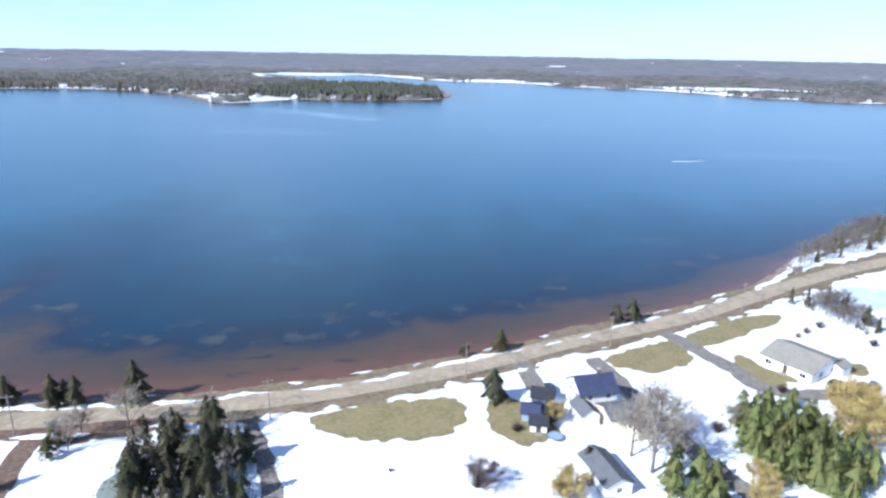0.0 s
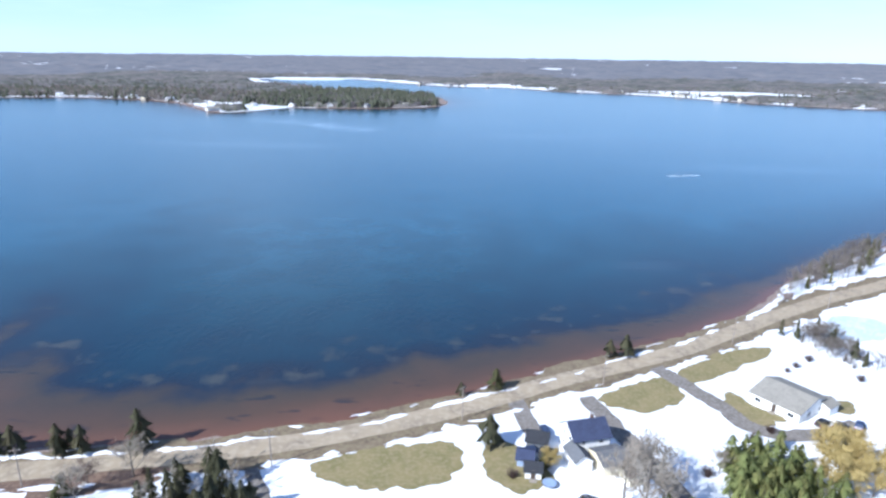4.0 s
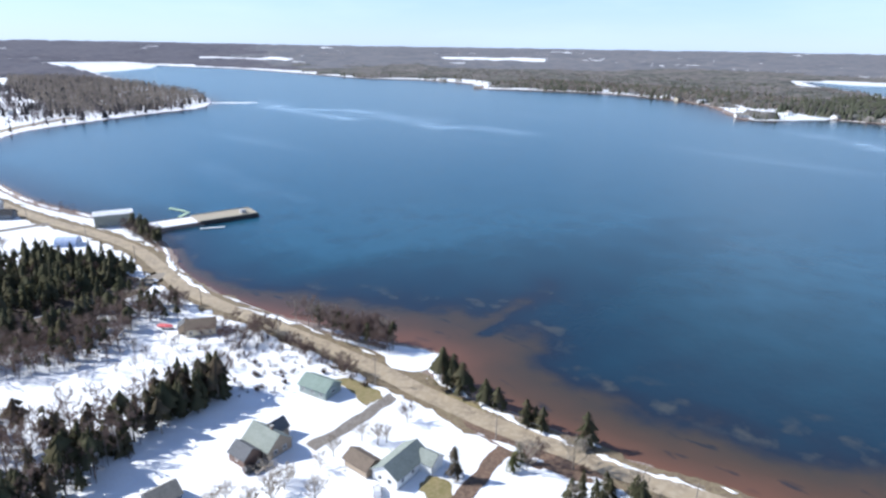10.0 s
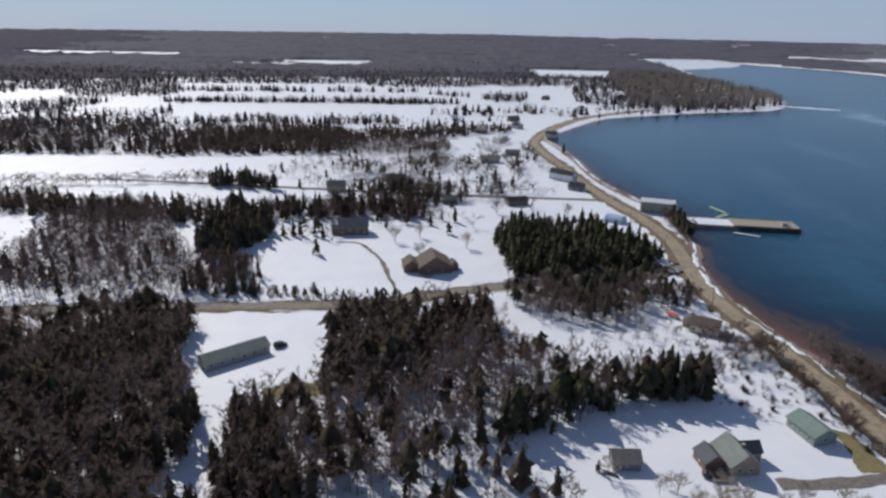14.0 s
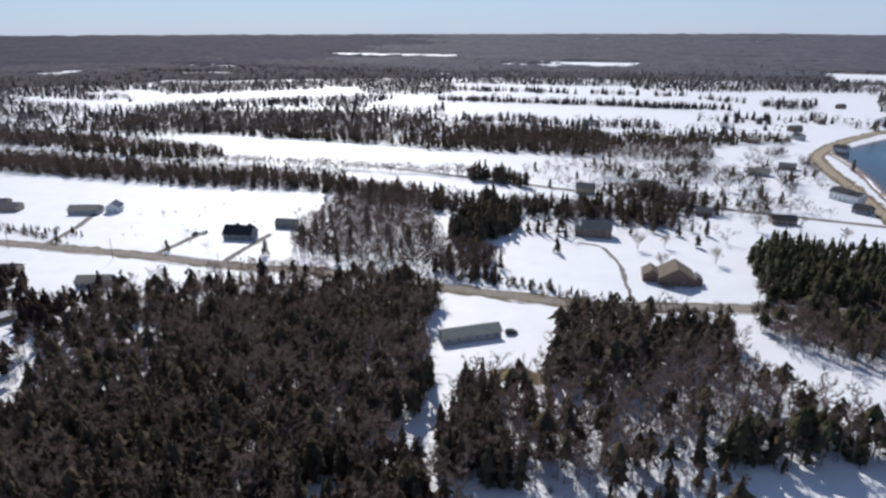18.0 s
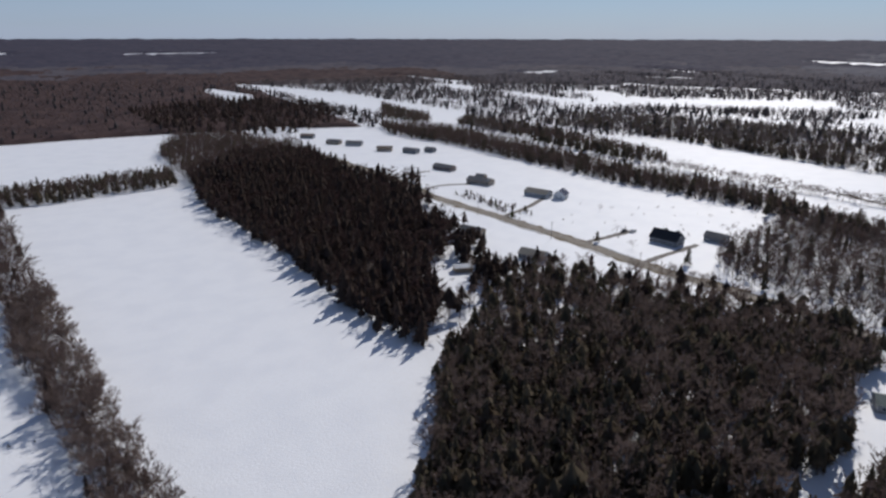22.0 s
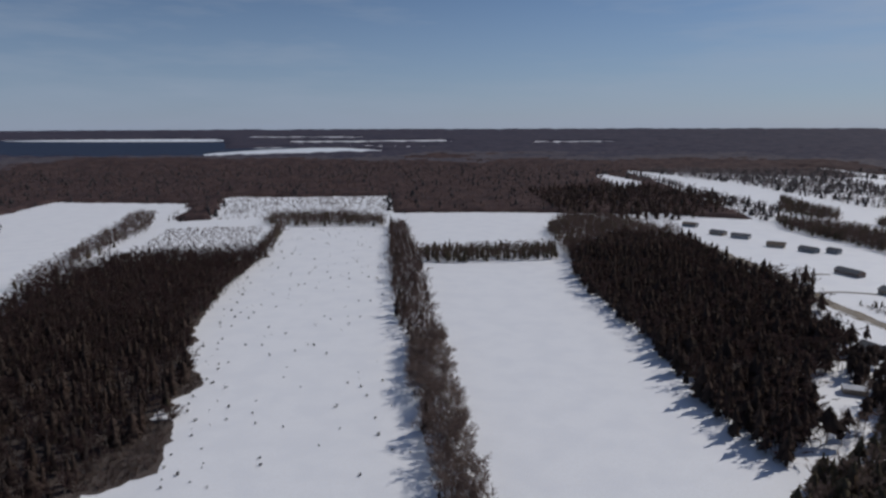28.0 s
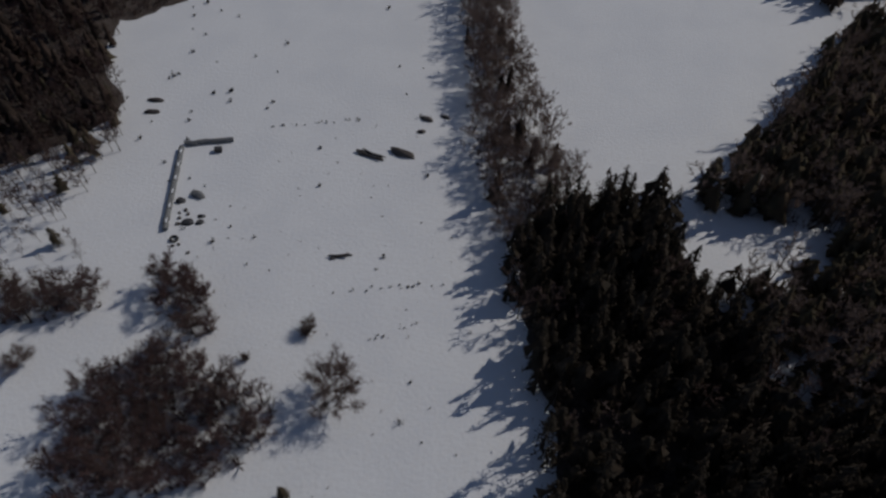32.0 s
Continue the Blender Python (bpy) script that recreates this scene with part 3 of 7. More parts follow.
for line, width in (([(-960, 548), (-850, 535), (-732, 519), (-667, 509)], 16), ([(-745, 585), (-640, 560), (-535, 556), (-500, 588), (-440, 585)], 18),
                    ([(-860, 520), (-735, 599), (-600, 590)], 11), ([(-205, 822), (-150, 800), (-92, 750)], 16), ([(0, 1112), (60, 1170), (130, 1240)], 10)):
    d = line_distance(line, GX + 26 * (lattice(GX, GY, 45, 53) - 0.5), GY + 34 * (lattice(GX, GY, 60, 54) - 0.5))
    wisp = np.maximum(wisp, np.exp(-(d / width) ** 2) * (0.35 + 0.9 * lattice(GX, GY, 38, 55)))
at = water.attributes.new("wisp", "FLOAT", "POINT")
at.data.foreach_set("value", np.clip(wisp, 0, 1).ravel()[used].astype(np.float32))
mid_y = np.zeros(len(water.polygons) * 3)
water.polygons.foreach_get("center", mid_y)
water.materials.append(material("sound_water", (0.016, 0.024, 0.050), 0.55, (0.022, 0.032, 0.062), 90, 0.7, (0.012, 0.02, 0.042), 25, spec=0.16))
water.polygons.foreach_set("material_index", (mid_y.reshape(-1, 3)[:, 1] < -1500).astype(np.int32))
tagged(new("water", water), "blue bay water with reddish-brown shallows along the shore", "water", kind="structure")


def patch(name, pts, mat, z=0.05, rag=1.2, label="", category="ground", step=2.5, seed=0):
    """A flat irregular area on the ground."""
    p = smooth_line(pts, step, closed=True)
    c = p.mean(axis=0)
    k = (lattice(p[:, 0], p[:, 1], 1.6, 11 + seed) - 0.5) * 2.4 * rag + (lattice(p[:, 0], p[:, 1], 6.0, 31 + seed) - 0.5) * 3 * rag
    d = p - c
    p = c + d * (1 + k / np.maximum(np.hypot(d[:, 0], d[:, 1]), 2.0))[:, None]
    bm = bmesh.new()
    vs = [bm.verts.new((x, y, ground_z(x, y) + z)) for x, y in p]
    es = [bm.edges.new((vs[i], vs[(i + 1) % len(vs)])) for i in range(len(vs))]
    bmesh.ops.triangle_fill(bm, use_beauty=True, edges=es)
    bmesh.ops.recalc_face_normals(bm, faces=bm.faces)
    for f in bm.faces:
        if f.normal.z < 0:
            f.normal_flip()
    me = bpy.data.meshes.new(name)
    bm.to_mesh(me)
    bm.free()
    me.materials.append(mat)
    return tagged(new(name, me), label, category, kind="structure")


def ribbon(name, line, half, mat, z, rag=0.3, crown=0.0, label="", category="road", seed=0, shift=0.0, cell=6.0):
    """A strip along a line, with uneven edges."""
    p = np.asarray(line)
    d = np.gradient(p, axis=0)
    d /= np.maximum(np.hypot(d[:, 0], d[:, 1]), 1e-6)[:, None]
    n = np.stack([-d[:, 1], d[:, 0]], 1)
    l = half + (lattice(p[:, 0], p[:, 1], cell, 5 + seed) - 0.5) * 2 * rag + (lattice(p[:, 0], p[:, 1], 1.7, 6 + seed) - 0.5) * rag
    r = half + (lattice(p[:, 0] + 77, p[:, 1], cell, 9 + seed) - 0.5) * 2 * rag + (lattice(p[:, 0] + 77, p[:, 1], 1.7, 7 + seed) - 0.5) * rag
    zz = ground_z(p[:, 0], p[:, 1]) + z
    cols = [p + n * (shift + l)[:, None], p + n * shift, p + n * (shift - r)[:, None]]
    v = np.concatenate([np.column_stack([c, zz + (crown if i == 1 else 0)]) for i, c in enumerate(cols)])
    m = len(p)
    t = []
    for i in range(m - 1):
        for k in range(2):
            a, b = k * m + i, (k + 1) * m + i
            t += [(a, b, b + 1), (a, b + 1, a + 1)]
    return tagged(new(name, np_mesh(name, v, t, [mat], smooth=True)), label, category, kind="structure")


def berm(name, line, shift, half, height, mat, label, seed=0, gap=0.45, cell=7.0):
    """A low ploughed or drifted bank with gaps along a line."""
    p = np.asarray(line)
    d = np.gradient(p, axis=0)
    d /= np.maximum(np.hypot(d[:, 0], d[:, 1]), 1e-6)[:, None]
    n = np.stack([-d[:, 1], d[:, 0]], 1)
    k = np.clip((lattice(p[:, 0], p[:, 1], cell, 17 + seed) - gap) * 3.2, 0, 1)
    w = half * k * (0.25 + 1.1 * lattice(p[:, 0], p[:, 1], 1.5, 23 + seed) + 0.5 * lattice(p[:, 0], p[:, 1], 0.7, 24 + seed))
    off = shift + (lattice(p[:, 0], p[:, 1], 5, 29 + seed) - 0.5) * 1.6 + (lattice(p[:, 0], p[:, 1], 1.2, 30 + seed) - 0.5) * 0.8
    zs = [0.02, 0.75, 1.0, 0.7, 0.02]
    cols = [np.column_stack([p + n * (off + s * w)[:, None], ground_z(p[:, 0], p[:, 1]) + 0.02 + h * height * k]) for s, h in zip((-1, -0.5, 0, 0.5, 1), zs)]
    v = np.concatenate(cols)
    m = len(p)
    t = []
    for i in range(m - 1):
        if w[i] + w[i + 1] < 0.05:
            continue
        for c in range(4):
            a, b = c * m + i, (c + 1) * m + i
            t += [(a, a + 1, b + 1), (a, b + 1, b)]
    return tagged(new(name, np_mesh(name, v, t, [mat], smooth=True)), label, "snowbank", kind="structure")


ribbon("verge_shore", main_line, 7.0, VERGE, 0.05, 1.6, label="brown dead-grass verge beside the shore road", category="verge", seed=1)
ribbon("road_shore", main_line, 3.4, ASPHALT, 0.12, 0.2, 0.08, "sand-strewn pale asphalt road along the shore", seed=2)
ribbon("verge_inland", inland_line, 5.2, VERGE, 0.05, 1.5, label="brown dead-grass verge beside the inland road", category="verge", seed=3)
ribbon("road_inland", inland_line, 3.1, ASPHALT_WORN, 0.12, 0.2, 0.08, "brownish sanded asphalt road between snowy lots", seed=4)
ribbon("road_cross", cross_line, 2.6, GRAVEL, 0.10, 0.5, 0.05, "narrow grey side road across snowy fields", seed=5)
for i, (ln, half, mat) in enumerate(LANES):
    ribbon("lane_%d" % (i + 1), smooth_line(ln, 1.5), half, mat, 0.085, 0.5, label="bare muddy lane through snow" if mat is MUD else "grey gravel driveway through snow",
           category="driveway", seed=10 + i, cell=3.0)
near_main = smooth_line([q for q in ROAD_SHORE if -800 < q[0] < 360], 0.6)
berm("snowbank_sea", near_main, 6.4, 0.5, 0.3, SNOW, "broken snowbank along the sea side of the road", 1, 0.62, 4.0)
berm("snowbank_land", near_main, -6.8, 1.0, 0.35, SNOW, "broken ploughed snowbank on the land side of the road", 2, 0.42, 3.2)
berm("snowbank_inland_east", smooth_line(ROAD_INLAND[1:12], 1.5), 5.0, 1.0, 0.4, SNOW_DIRTY, "dirty ploughed snowbank beside the inland road", 3, 0.4)
berm("snowbank_inland_west", smooth_line(ROAD_INLAND[1:12], 1.5), -5.0, 1.0, 0.4, SNOW, "ploughed snowbank beside the inland road", 4, 0.4)
shore_line = smooth_line(SHORE_NEAR[6:41], 0.7)
ribbon("shore_bank", shore_line, 3.2, ROCK, 0.03, 0.8, 0.0, "reddish rocky bank above the water", "shore", 6, -2.6, 4.0)
berm("snowbank_shore", shore_line, -2.2, 0.95, 0.4, SNOW, "drifted snow along the shoreline", 5, 0.24, 6.0)

for i, (pts, mat, lab) in enumerate([
    ([(-27, 118), (-22, 123), (-7, 128), (4, 128), (5, 120), (-2, 113), (-18, 112)], GRASS, "olive dormant lawn bared of snow"),
    ([(43, 149), (53, 157), (64, 162), (66, 151), (58, 143), (47, 144)], GRASS, "olive dormant lawn bared of snow"),
    ([(67, 163), (87, 177), (104, 182), (98, 174), (89, 168), (72, 158)], GRASS, "olive dormant lawn beside the road"),
    ([(79, 152), (82, 146), (87, 139), (77, 136), (73, 142)], GRASS, "bare lawn beside the ranch house"),
    ([(100, 146), (108, 150), (106, 143)], GRASS, "bare lawn beside the ranch house"),
    ([(12, 127), (18, 128), (24, 117), (18, 112), (12, 116)], GRASS, "bare lawn by the sheds"),
    ([(-139, 100), (-128, 99), (-121, 97), (-123, 103), (-134, 105)], GRASS, "bare olive verge by the teal cottage"),
    ([(-96, 117), (-60, 119), (-62, 112), (-78, 109), (-96, 110)], MUD, "brown bare soil at the lane mouth"),
    ([(-152, -38), (-146, -48), (-150, -58), (-158, -50)], GRASS, "bare olive strip along the wood"),
    ([(-128, 116), (-108, 119), (-96, 120), (-98, 117), (-124, 112)], GRASS, "bare grass between road and water"),
    ([(-86, 90), (-79, 88), (-81, 83), (-87, 85)], GRASS, "ring of bare grass under a spruce"),
]):
    patch("lawn_%d" % (i + 1), pts, mat, 0.056 + 0.004 * (i % 6), 0.9, lab, "lawn", step=0.8, seed=i)
for i, pts in enumerate([
    [(-145, 128), (-129, 134), (-123, 125), (-133, 118), (-142, 121)],
    [(130, 228), (138, 240), (148, 244), (140, 232)],
]):
    patch("snow_point_%d" % (i + 1), pts, SNOW, 0.16, 0.8, "drifted snow on a point by the water", "snow", seed=40 + i)
for i, pts in enumerate([
    [(-2640, 760), (-2480, 925), (-2400, 985), (-2200, 890), (-1990, 660), (-2100, 665), (-2400, 720)],
    [(-1330, 2690), (-1002, 2465), (-620, 2255), (-310, 2110), (-400, 2010), (-560, 2080)],
    [(1010, -2132), (1167, -2325), (919, -2700), (531, -2763), (449, -2563), (741, -2228)],
    [(2432, -2826), (2125, -3312), (1618, -3290), (1530, -3090)],
    [(-312, 935), (-322, 1040), (-255, 1060), (-243, 1020)],
    [(-985, 490), (-970, 482), (-936, 530), (-945, 545)],
    [(168, 476), (182, 477), (197, 481), (183, 480)],
]):
    patch("ice_%d" % (i + 1), pts, ICE, -0.40 if i != 4 else 0.1, 6 if i < 4 else 2, "white ice along the shore", "ice", step=25 if i < 4 else 6, seed=60 + i)

patch("pool_cover", [(-60, 94), (-59, 100), (-51, 99), (-49, 92), (-54, 88)], POOL, 0.12, 0.1, "grey-green winter cover over a garden pool", "pool cover", seed=90)
patch("pond", [(128, 194), (134, 205), (146, 207), (152, 198), (142, 187), (131, 187)], POND, 0.06, 0.8, "bluish frozen pond rimmed with snow", "pond", seed=91)
far_line = smooth_line(SHORE_FAR[1:11], 8)
ribbon("far_bank_east", far_line, 8, ROCK, 0.06, 4.0, 0.0, "brown bank along the opposite shore", "shore", 92, -8, 30.0)
far_line = smooth_line(SHORE_FAR[12:31], 8)
ribbon("far_bank_west", far_line, 8, ROCK, 0.06, 4.0, 0.0, "brown bank along the headland", "shore", 93, -8, 30.0)

# ---- distant woods ----
FIELDS_FAR = [
    [(-737, -898), (-1061, -663), (-941, -589), (-696, -785)], [(-785, -503), (-981, -491), (-938, -420), (-816, -391)],
    [(-833, -364), (-927, -359), (-912, -129), (-793, -116), (-760, -190)], [(-1116, -423), (-1164, -160), (-1121, 3), (-1001, 5), (-1003, -174), (-982, -353)],
    [(-2407, -1639), (-2519, -1103), (-2401, -1051), (-2312, -1518)], [(-2040, -775), (-2068, -311), (-1911, -300), (-1896, -685)],
    [(-1025, -1654), (-1201, -1637), (-1073, -1490)], [(-850, -119), (-875, 7), (-754, 9), (-746, -70)],
    [(-377, -991), (-435, -815), (-364, -681), (-316, -682), (-283, -767)], [(-242, -1526), (-375, -1193), (-430, -826), (-371, -713), (-331, -753), (-302, -994)],
    [(-163, -1414), (-210, -1217), (-164, -1123)], [(-1218, -546), (-1266, -185), (-1147, -168), (-1131, -476)],
]
FIELDS_FAR2 = [
    [(-2192, -962), (-2246, -318), (-2062, -309)], [(-883, -403), (-928, -139), (-875, 105), (-782, 122), (-711, 73), (-798, -69), (-788, -244), (-728, -337)],
    [(-1024, -448), (-1027, -234), (-1135, 117), (-1300, 240), (-1200, -79), (-1235, -372), (-1217, -511)], [(-1855, 199), (-1832, 425), (-1542, 372), (-1543, 181)],
    [(-1167, 118), (-1177, 194), (-968, 170), (-900, 200), (-870, 130), (-966, 95)], [(-2347, 2433), (-1933, 2708), (-1756, 2438), (-2145, 2241)],
    [(-1820, 2760), (-1700, 2840), (-1640, 2740), (-1740, 2690)], [(-1600, 2900), (-1540, 2930), (-1510, 2880), (-1570, 2850)], [(-1480, 2760), (-1420, 2790), (-1395, 2720), (-1450, 2690)], [(623, -671), (654, -809), (466, -811), (397, -589), (358, -431), (343, -342)],
    [(143, -699), (28, -727), (-6, -624), (-6, -555), (104, -537)], [(-108, -734), (-130, -785), (-233, -701), (-270, -522), (-140, -573)],
    [(440, -897), (339, -905), (216, -930), (157, -667), (359, -671)], [(-400, 1080), (-360, 1130), (-240, 1120), (-250, 1040)],
]
FIELDS_FAR3 = [
    [(420, 1640), (640, 1420), (900, 1500), (760, 1640)], [(900, 1300), (1200, 1150), (1300, 1300), (1000, 1420)],
    [(60, 1800), (200, 1780), (220, 1860), (90, 1880)], [(-2700, 1300), (-2400, 1500), (-2450, 1600), (-2800, 1380)],
    [(-1250, 1225), (-1100, 1230), (-1100, 1290), (-1250, 1290)],
    [(-1320, 2730), (-1180, 2740), (-1190, 2780), (-1330, 2770)],
    [(-450, -3300), (-100, -3250), (-100, -3150), (-450, -3180)], [(900, -3700), (1500, -3600), (1500, -3500), (900, -3550)], [(1150, -3150), (412, -3400), (350, -3280), (1000, -3050)], [(700, -2900), (420, -2860), (430, -2800), (700, -2830)],
]
def far_wood(X, Y):
    """Where the distant country is wooded."""
    near_bay = bay_distance(X.ravel(), Y.ravel()).reshape(X.shape)
    R = np.hypot(X, Y)
    m = near_bay > np.where(Y > 900, 5, 10)
    for poly in FIELDS_FAR + FIELDS_FAR2:
        m &= ~inside(poly, X, Y)
        m &= ~(inside(poly, X * 1.05, Y * 1.05) & (R < 1500))
    for poly in FIELDS_FAR3:
        m &= ~inside(poly, X, Y)
    west = (X < -600) & (X > -1600) & (Y < 500) & (Y > -1700)
    open_west = lattice(X, Y * 0.4, 55, 71) * 0.6 + lattice(X, Y * 0.45, 130, 72) * 0.4
    m &= ~(west & (open_west > np.where(R < 1350, 0.63, 0.70)))
    m &= ~((X < -1400) & (Y > -2200) & (Y < 800) & (lattice(X, Y * 0.1, 70, 79) > 0.965))
    north = Y > 700
    open_north = lattice(X * 0.35, Y, 90, 73) * 0.6 + lattice(X, Y, 45, 74) * 0.4
    m &= ~(north & (open_north > 0.81))
    m &= ~(north & (near_bay < 60) & (lattice(X, Y, 38, 75) > 0.52))
    m &= (line_distance(inland_axis, X, Y) > 12) | (Y < -740)
    m &= line_distance(main_axis, X, Y) > 14
    m &= ~((X > -300) & (X < 420) & (Y < 0) & (R < 760))
    return m & (R > 700)


NA, NR = 740, 220
ang = np.linspace(0, 2 * np.pi, NA, endpoint=False)
rad = 720 * (4880 / 720) ** np.linspace(0, 1, NR)
AA, RR = np.meshgrid(ang, rad)
CX, CY = RR * np.cos(AA), RR * np.sin(AA)
jit = np.random.RandomState(3)
CX = CX + jit.uniform(-1, 1, CX.shape) * RR * 0.0022
CY = CY + jit.uniform(-1, 1, CX.shape) * RR * 0.0022
wood = far_wood(CX, CY) & ~((CX < -250) & (RR < 1500) & (CY < 560))
cell = wood & np.roll(wood, -1, axis=1)
cell = cell[:-1] & cell[1:]
full = np.zeros_like(wood)
inner = cell & np.roll(cell, 1, axis=1)
full[1:-1] = inner[:-1] & inner[1:]
rnd = jit.uniform(0, 1, CX.shape)
rugged = 2.0 + 5.0 * rnd ** 1.5 + 3.0 * lattice(CX, CY, 50, 76)
level = 2.0 + 3.0 * rnd + np.clip((RR - 1500) / 400, 0, 1) * (4.0 * rnd + 3.0 * lattice(CX, CY, 50, 76))
hgt = np.where(CY > 560, rugged, level)
cz = ground_z(CX, CY) + np.where(full, hgt, -0.3)
idx = np.arange(NA * NR).reshape(NR, NA)
a, b = idx[:-1], np.roll(idx, -1, axis=1)[:-1]
c, d = np.roll(idx, -1, axis=1)[1:], idx[1:]
t = np.concatenate([np.stack([a[cell], d[cell], b[cell]], 1), np.stack([d[cell], c[cell], b[cell]], 1)])
canopy = np.stack([CX, CY, cz], -1).reshape(-1, 3)
face_at = canopy[t[:, 0]]
# sheets split by distance and side; all but the brown have haze painted in
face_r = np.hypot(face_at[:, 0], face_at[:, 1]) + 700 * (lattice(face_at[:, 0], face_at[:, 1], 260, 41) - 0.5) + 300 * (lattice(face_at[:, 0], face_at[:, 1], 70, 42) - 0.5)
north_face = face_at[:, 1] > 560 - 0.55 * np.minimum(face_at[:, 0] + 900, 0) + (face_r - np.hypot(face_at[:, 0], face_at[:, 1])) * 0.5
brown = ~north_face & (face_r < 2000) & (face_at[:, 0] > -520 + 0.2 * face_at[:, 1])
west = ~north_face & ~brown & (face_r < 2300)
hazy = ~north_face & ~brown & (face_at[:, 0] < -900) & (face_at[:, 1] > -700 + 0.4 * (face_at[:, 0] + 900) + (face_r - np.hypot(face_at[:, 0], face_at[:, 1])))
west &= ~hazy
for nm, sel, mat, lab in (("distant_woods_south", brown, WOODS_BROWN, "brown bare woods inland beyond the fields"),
                          ("distant_woods_west", west, WOODS_WEST, "bare woods beyond the western fields, greyed for haze"),
                          ("horizon_woods_west", hazy, WOODS_HAZE, "bare woods beyond the village, blue haze in their colour"),
                          ("horizon_woods_south", ~north_face & ~brown & ~west & ~hazy, WOODS_FAR, "dark woods reaching the horizon inland, blued for haze"),
                          ("distant_woods_north", north_face & (face_r < 2500), WOODS_NORTH, "greyish-brown woods beyond the bay, paled for haze"),
                          ("horizon_woods_north", north_face & (face_r >= 2500), WOODS_BLUE, "woods on the horizon beyond the bay, haze in their colour")):
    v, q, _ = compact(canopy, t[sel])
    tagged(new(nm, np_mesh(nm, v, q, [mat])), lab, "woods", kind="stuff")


# ---- trees ----
def trunk_arrays(n, rings):
    tv, tt = [], []
    for z, w in rings:
        tv += [(w * math.cos(2 * math.pi * j / n), w * math.sin(2 * math.pi * j / n), z) for j in range(n)]
    for k in range(len(rings) - 1):
        for j in range(n):
            p0, p1 = k * n + j, k * n + (j + 1) % n
            tt += [(p0, p1, p1 + n), (p0, p1 + n, p0 + n)]
    return np.array(tv), np.array(tt)


class Crown:
    """Collects triangles, each turned to the side it is lit from."""

    def __init__(self):
        self.v, self.t, self.n = [], [], []

    def tri(self, a, b, c, na, nb=None, nc=None):
        o = len(self.v)
        nb, nc = na if nb is None else nb, na if nc is None else nc
        self.v.extend([a, b, c])
        self.n.extend([k / (np.linalg.norm(k) + 1e-9) for k in (na, nb, nc)])
        self.t.append((o, o + 2, o + 1) if np.dot(np.cross(b - a, c - a), na + nb + nc) < 0 else (o, o + 1, o + 2))

    def tuft(self, c, size, lean, face, r):
        d1 = r.normal(size=3) * np.array([1, 1, 0.6]) + lean
        d2 = r.normal(size=3) * np.array([1, 1, 0.6])
        d1, d2 = d1 / np.linalg.norm(d1) * size, d2 / np.linalg.norm(d2) * size * 0.6
        self.tri(c + d1, c + d2, c - d2, face)

    def arrays(self):
        return np.array(self.v), np.array(self.t), np.array(self.n)


def conifer(seed, tiers=7, spread=0.25, bare=0.05, round_top=0.8, tufts=9, size=0.05, sides=3, points=8, lop=0.0, solid=0.8):
    """A conifer of unit height: ragged skirts of boughs, one over another, edged with small tufts."""
    r = np.random.RandomState(seed)
    k = Crown()
    up = np.array([0, 0, 1.0])
    for i in range(tiers):
        u = (i + r.uniform(0.1, 0.9)) / tiers
        z = bare + (0.92 - bare) * u
        R = spread * (1 - u) ** round_top * min(1.0, 0.7 + 1.6 * u) * r.uniform(0.78, 1.18) + 0.018
        mid = np.array([r.normal(0, lop), r.normal(0, lop), 0]) * (1 - u)
        top = mid * 0.5 + up * min(1.0, z + max(1.15 * R, 1.5 * (0.92 - bare) / tiers))
        rim, out, q0 = [], [], r.uniform(0, 6.28)
        for j in range(points):
            q = q0 + 2 * math.pi * (j + r.uniform(-0.35, 0.35)) / points
            w = R * (r.uniform(0.4, 0.7) if j % 2 else r.uniform(0.75, 1.25))
            o = np.array([math.cos(q), math.sin(q), 0])
            out.append(o)
            rim.append(mid + o * w + up * (z - R * r.uniform(-0.15, 0.4)))
        for j in range(points):
            a, b = j, (j + 1) % points
            if r.rand() < solid:
                k.tri(rim[a], rim[b], top, out[a] + up * 0.55, out[b] + up * 0.55, out[a] + out[b] + up * 1.2)
        for _ in range(tufts):
            j = r.randint(points)
            g = r.rand()
            o = out[j] * g + out[(j + 1) % points] * (1 - g)
            c = top + (rim[j] * g + rim[(j + 1) % points] * (1 - g) - top) * r.uniform(0.2, 1.12) + r.normal(0, 0.12, 3) * R
            c[2] = min(c[2], 0.99)
            k.tuft(c, size * (1 - 0.45 * u) * r.uniform(0.6, 1.35), o * 0.8 - up * 0.1, o + up * 0.55 + r.normal(0, 0.2, 3), r)
    k.tri(np.array([0.012, 0.004, 0.88]), np.array([-0.010, 0.008, 0.88]), up, up + 0.1)
    return trunk_arrays(sides, ((0, 0.018), (0.95, 0.003))), k.arrays()


def blades(p, q, w, r, one=False):
    """A thin tapered twig of one blade, or of two crossed."""
    p, q = np.array(p), np.array(q)
    d = q - p
    a = np.cross(d, r.normal(size=3))
    a = a / (np.linalg.norm(a) + 1e-9) * w
    if one:
        return [p - a, p + a, q], [(0, 1, 2)]
    b = np.cross(d, a)
    b = b / (np.linalg.norm(b) + 1e-9) * w
    return [p - a, p + a, q, p - b, p + b], [(0, 1, 2), (3, 4, 2)]


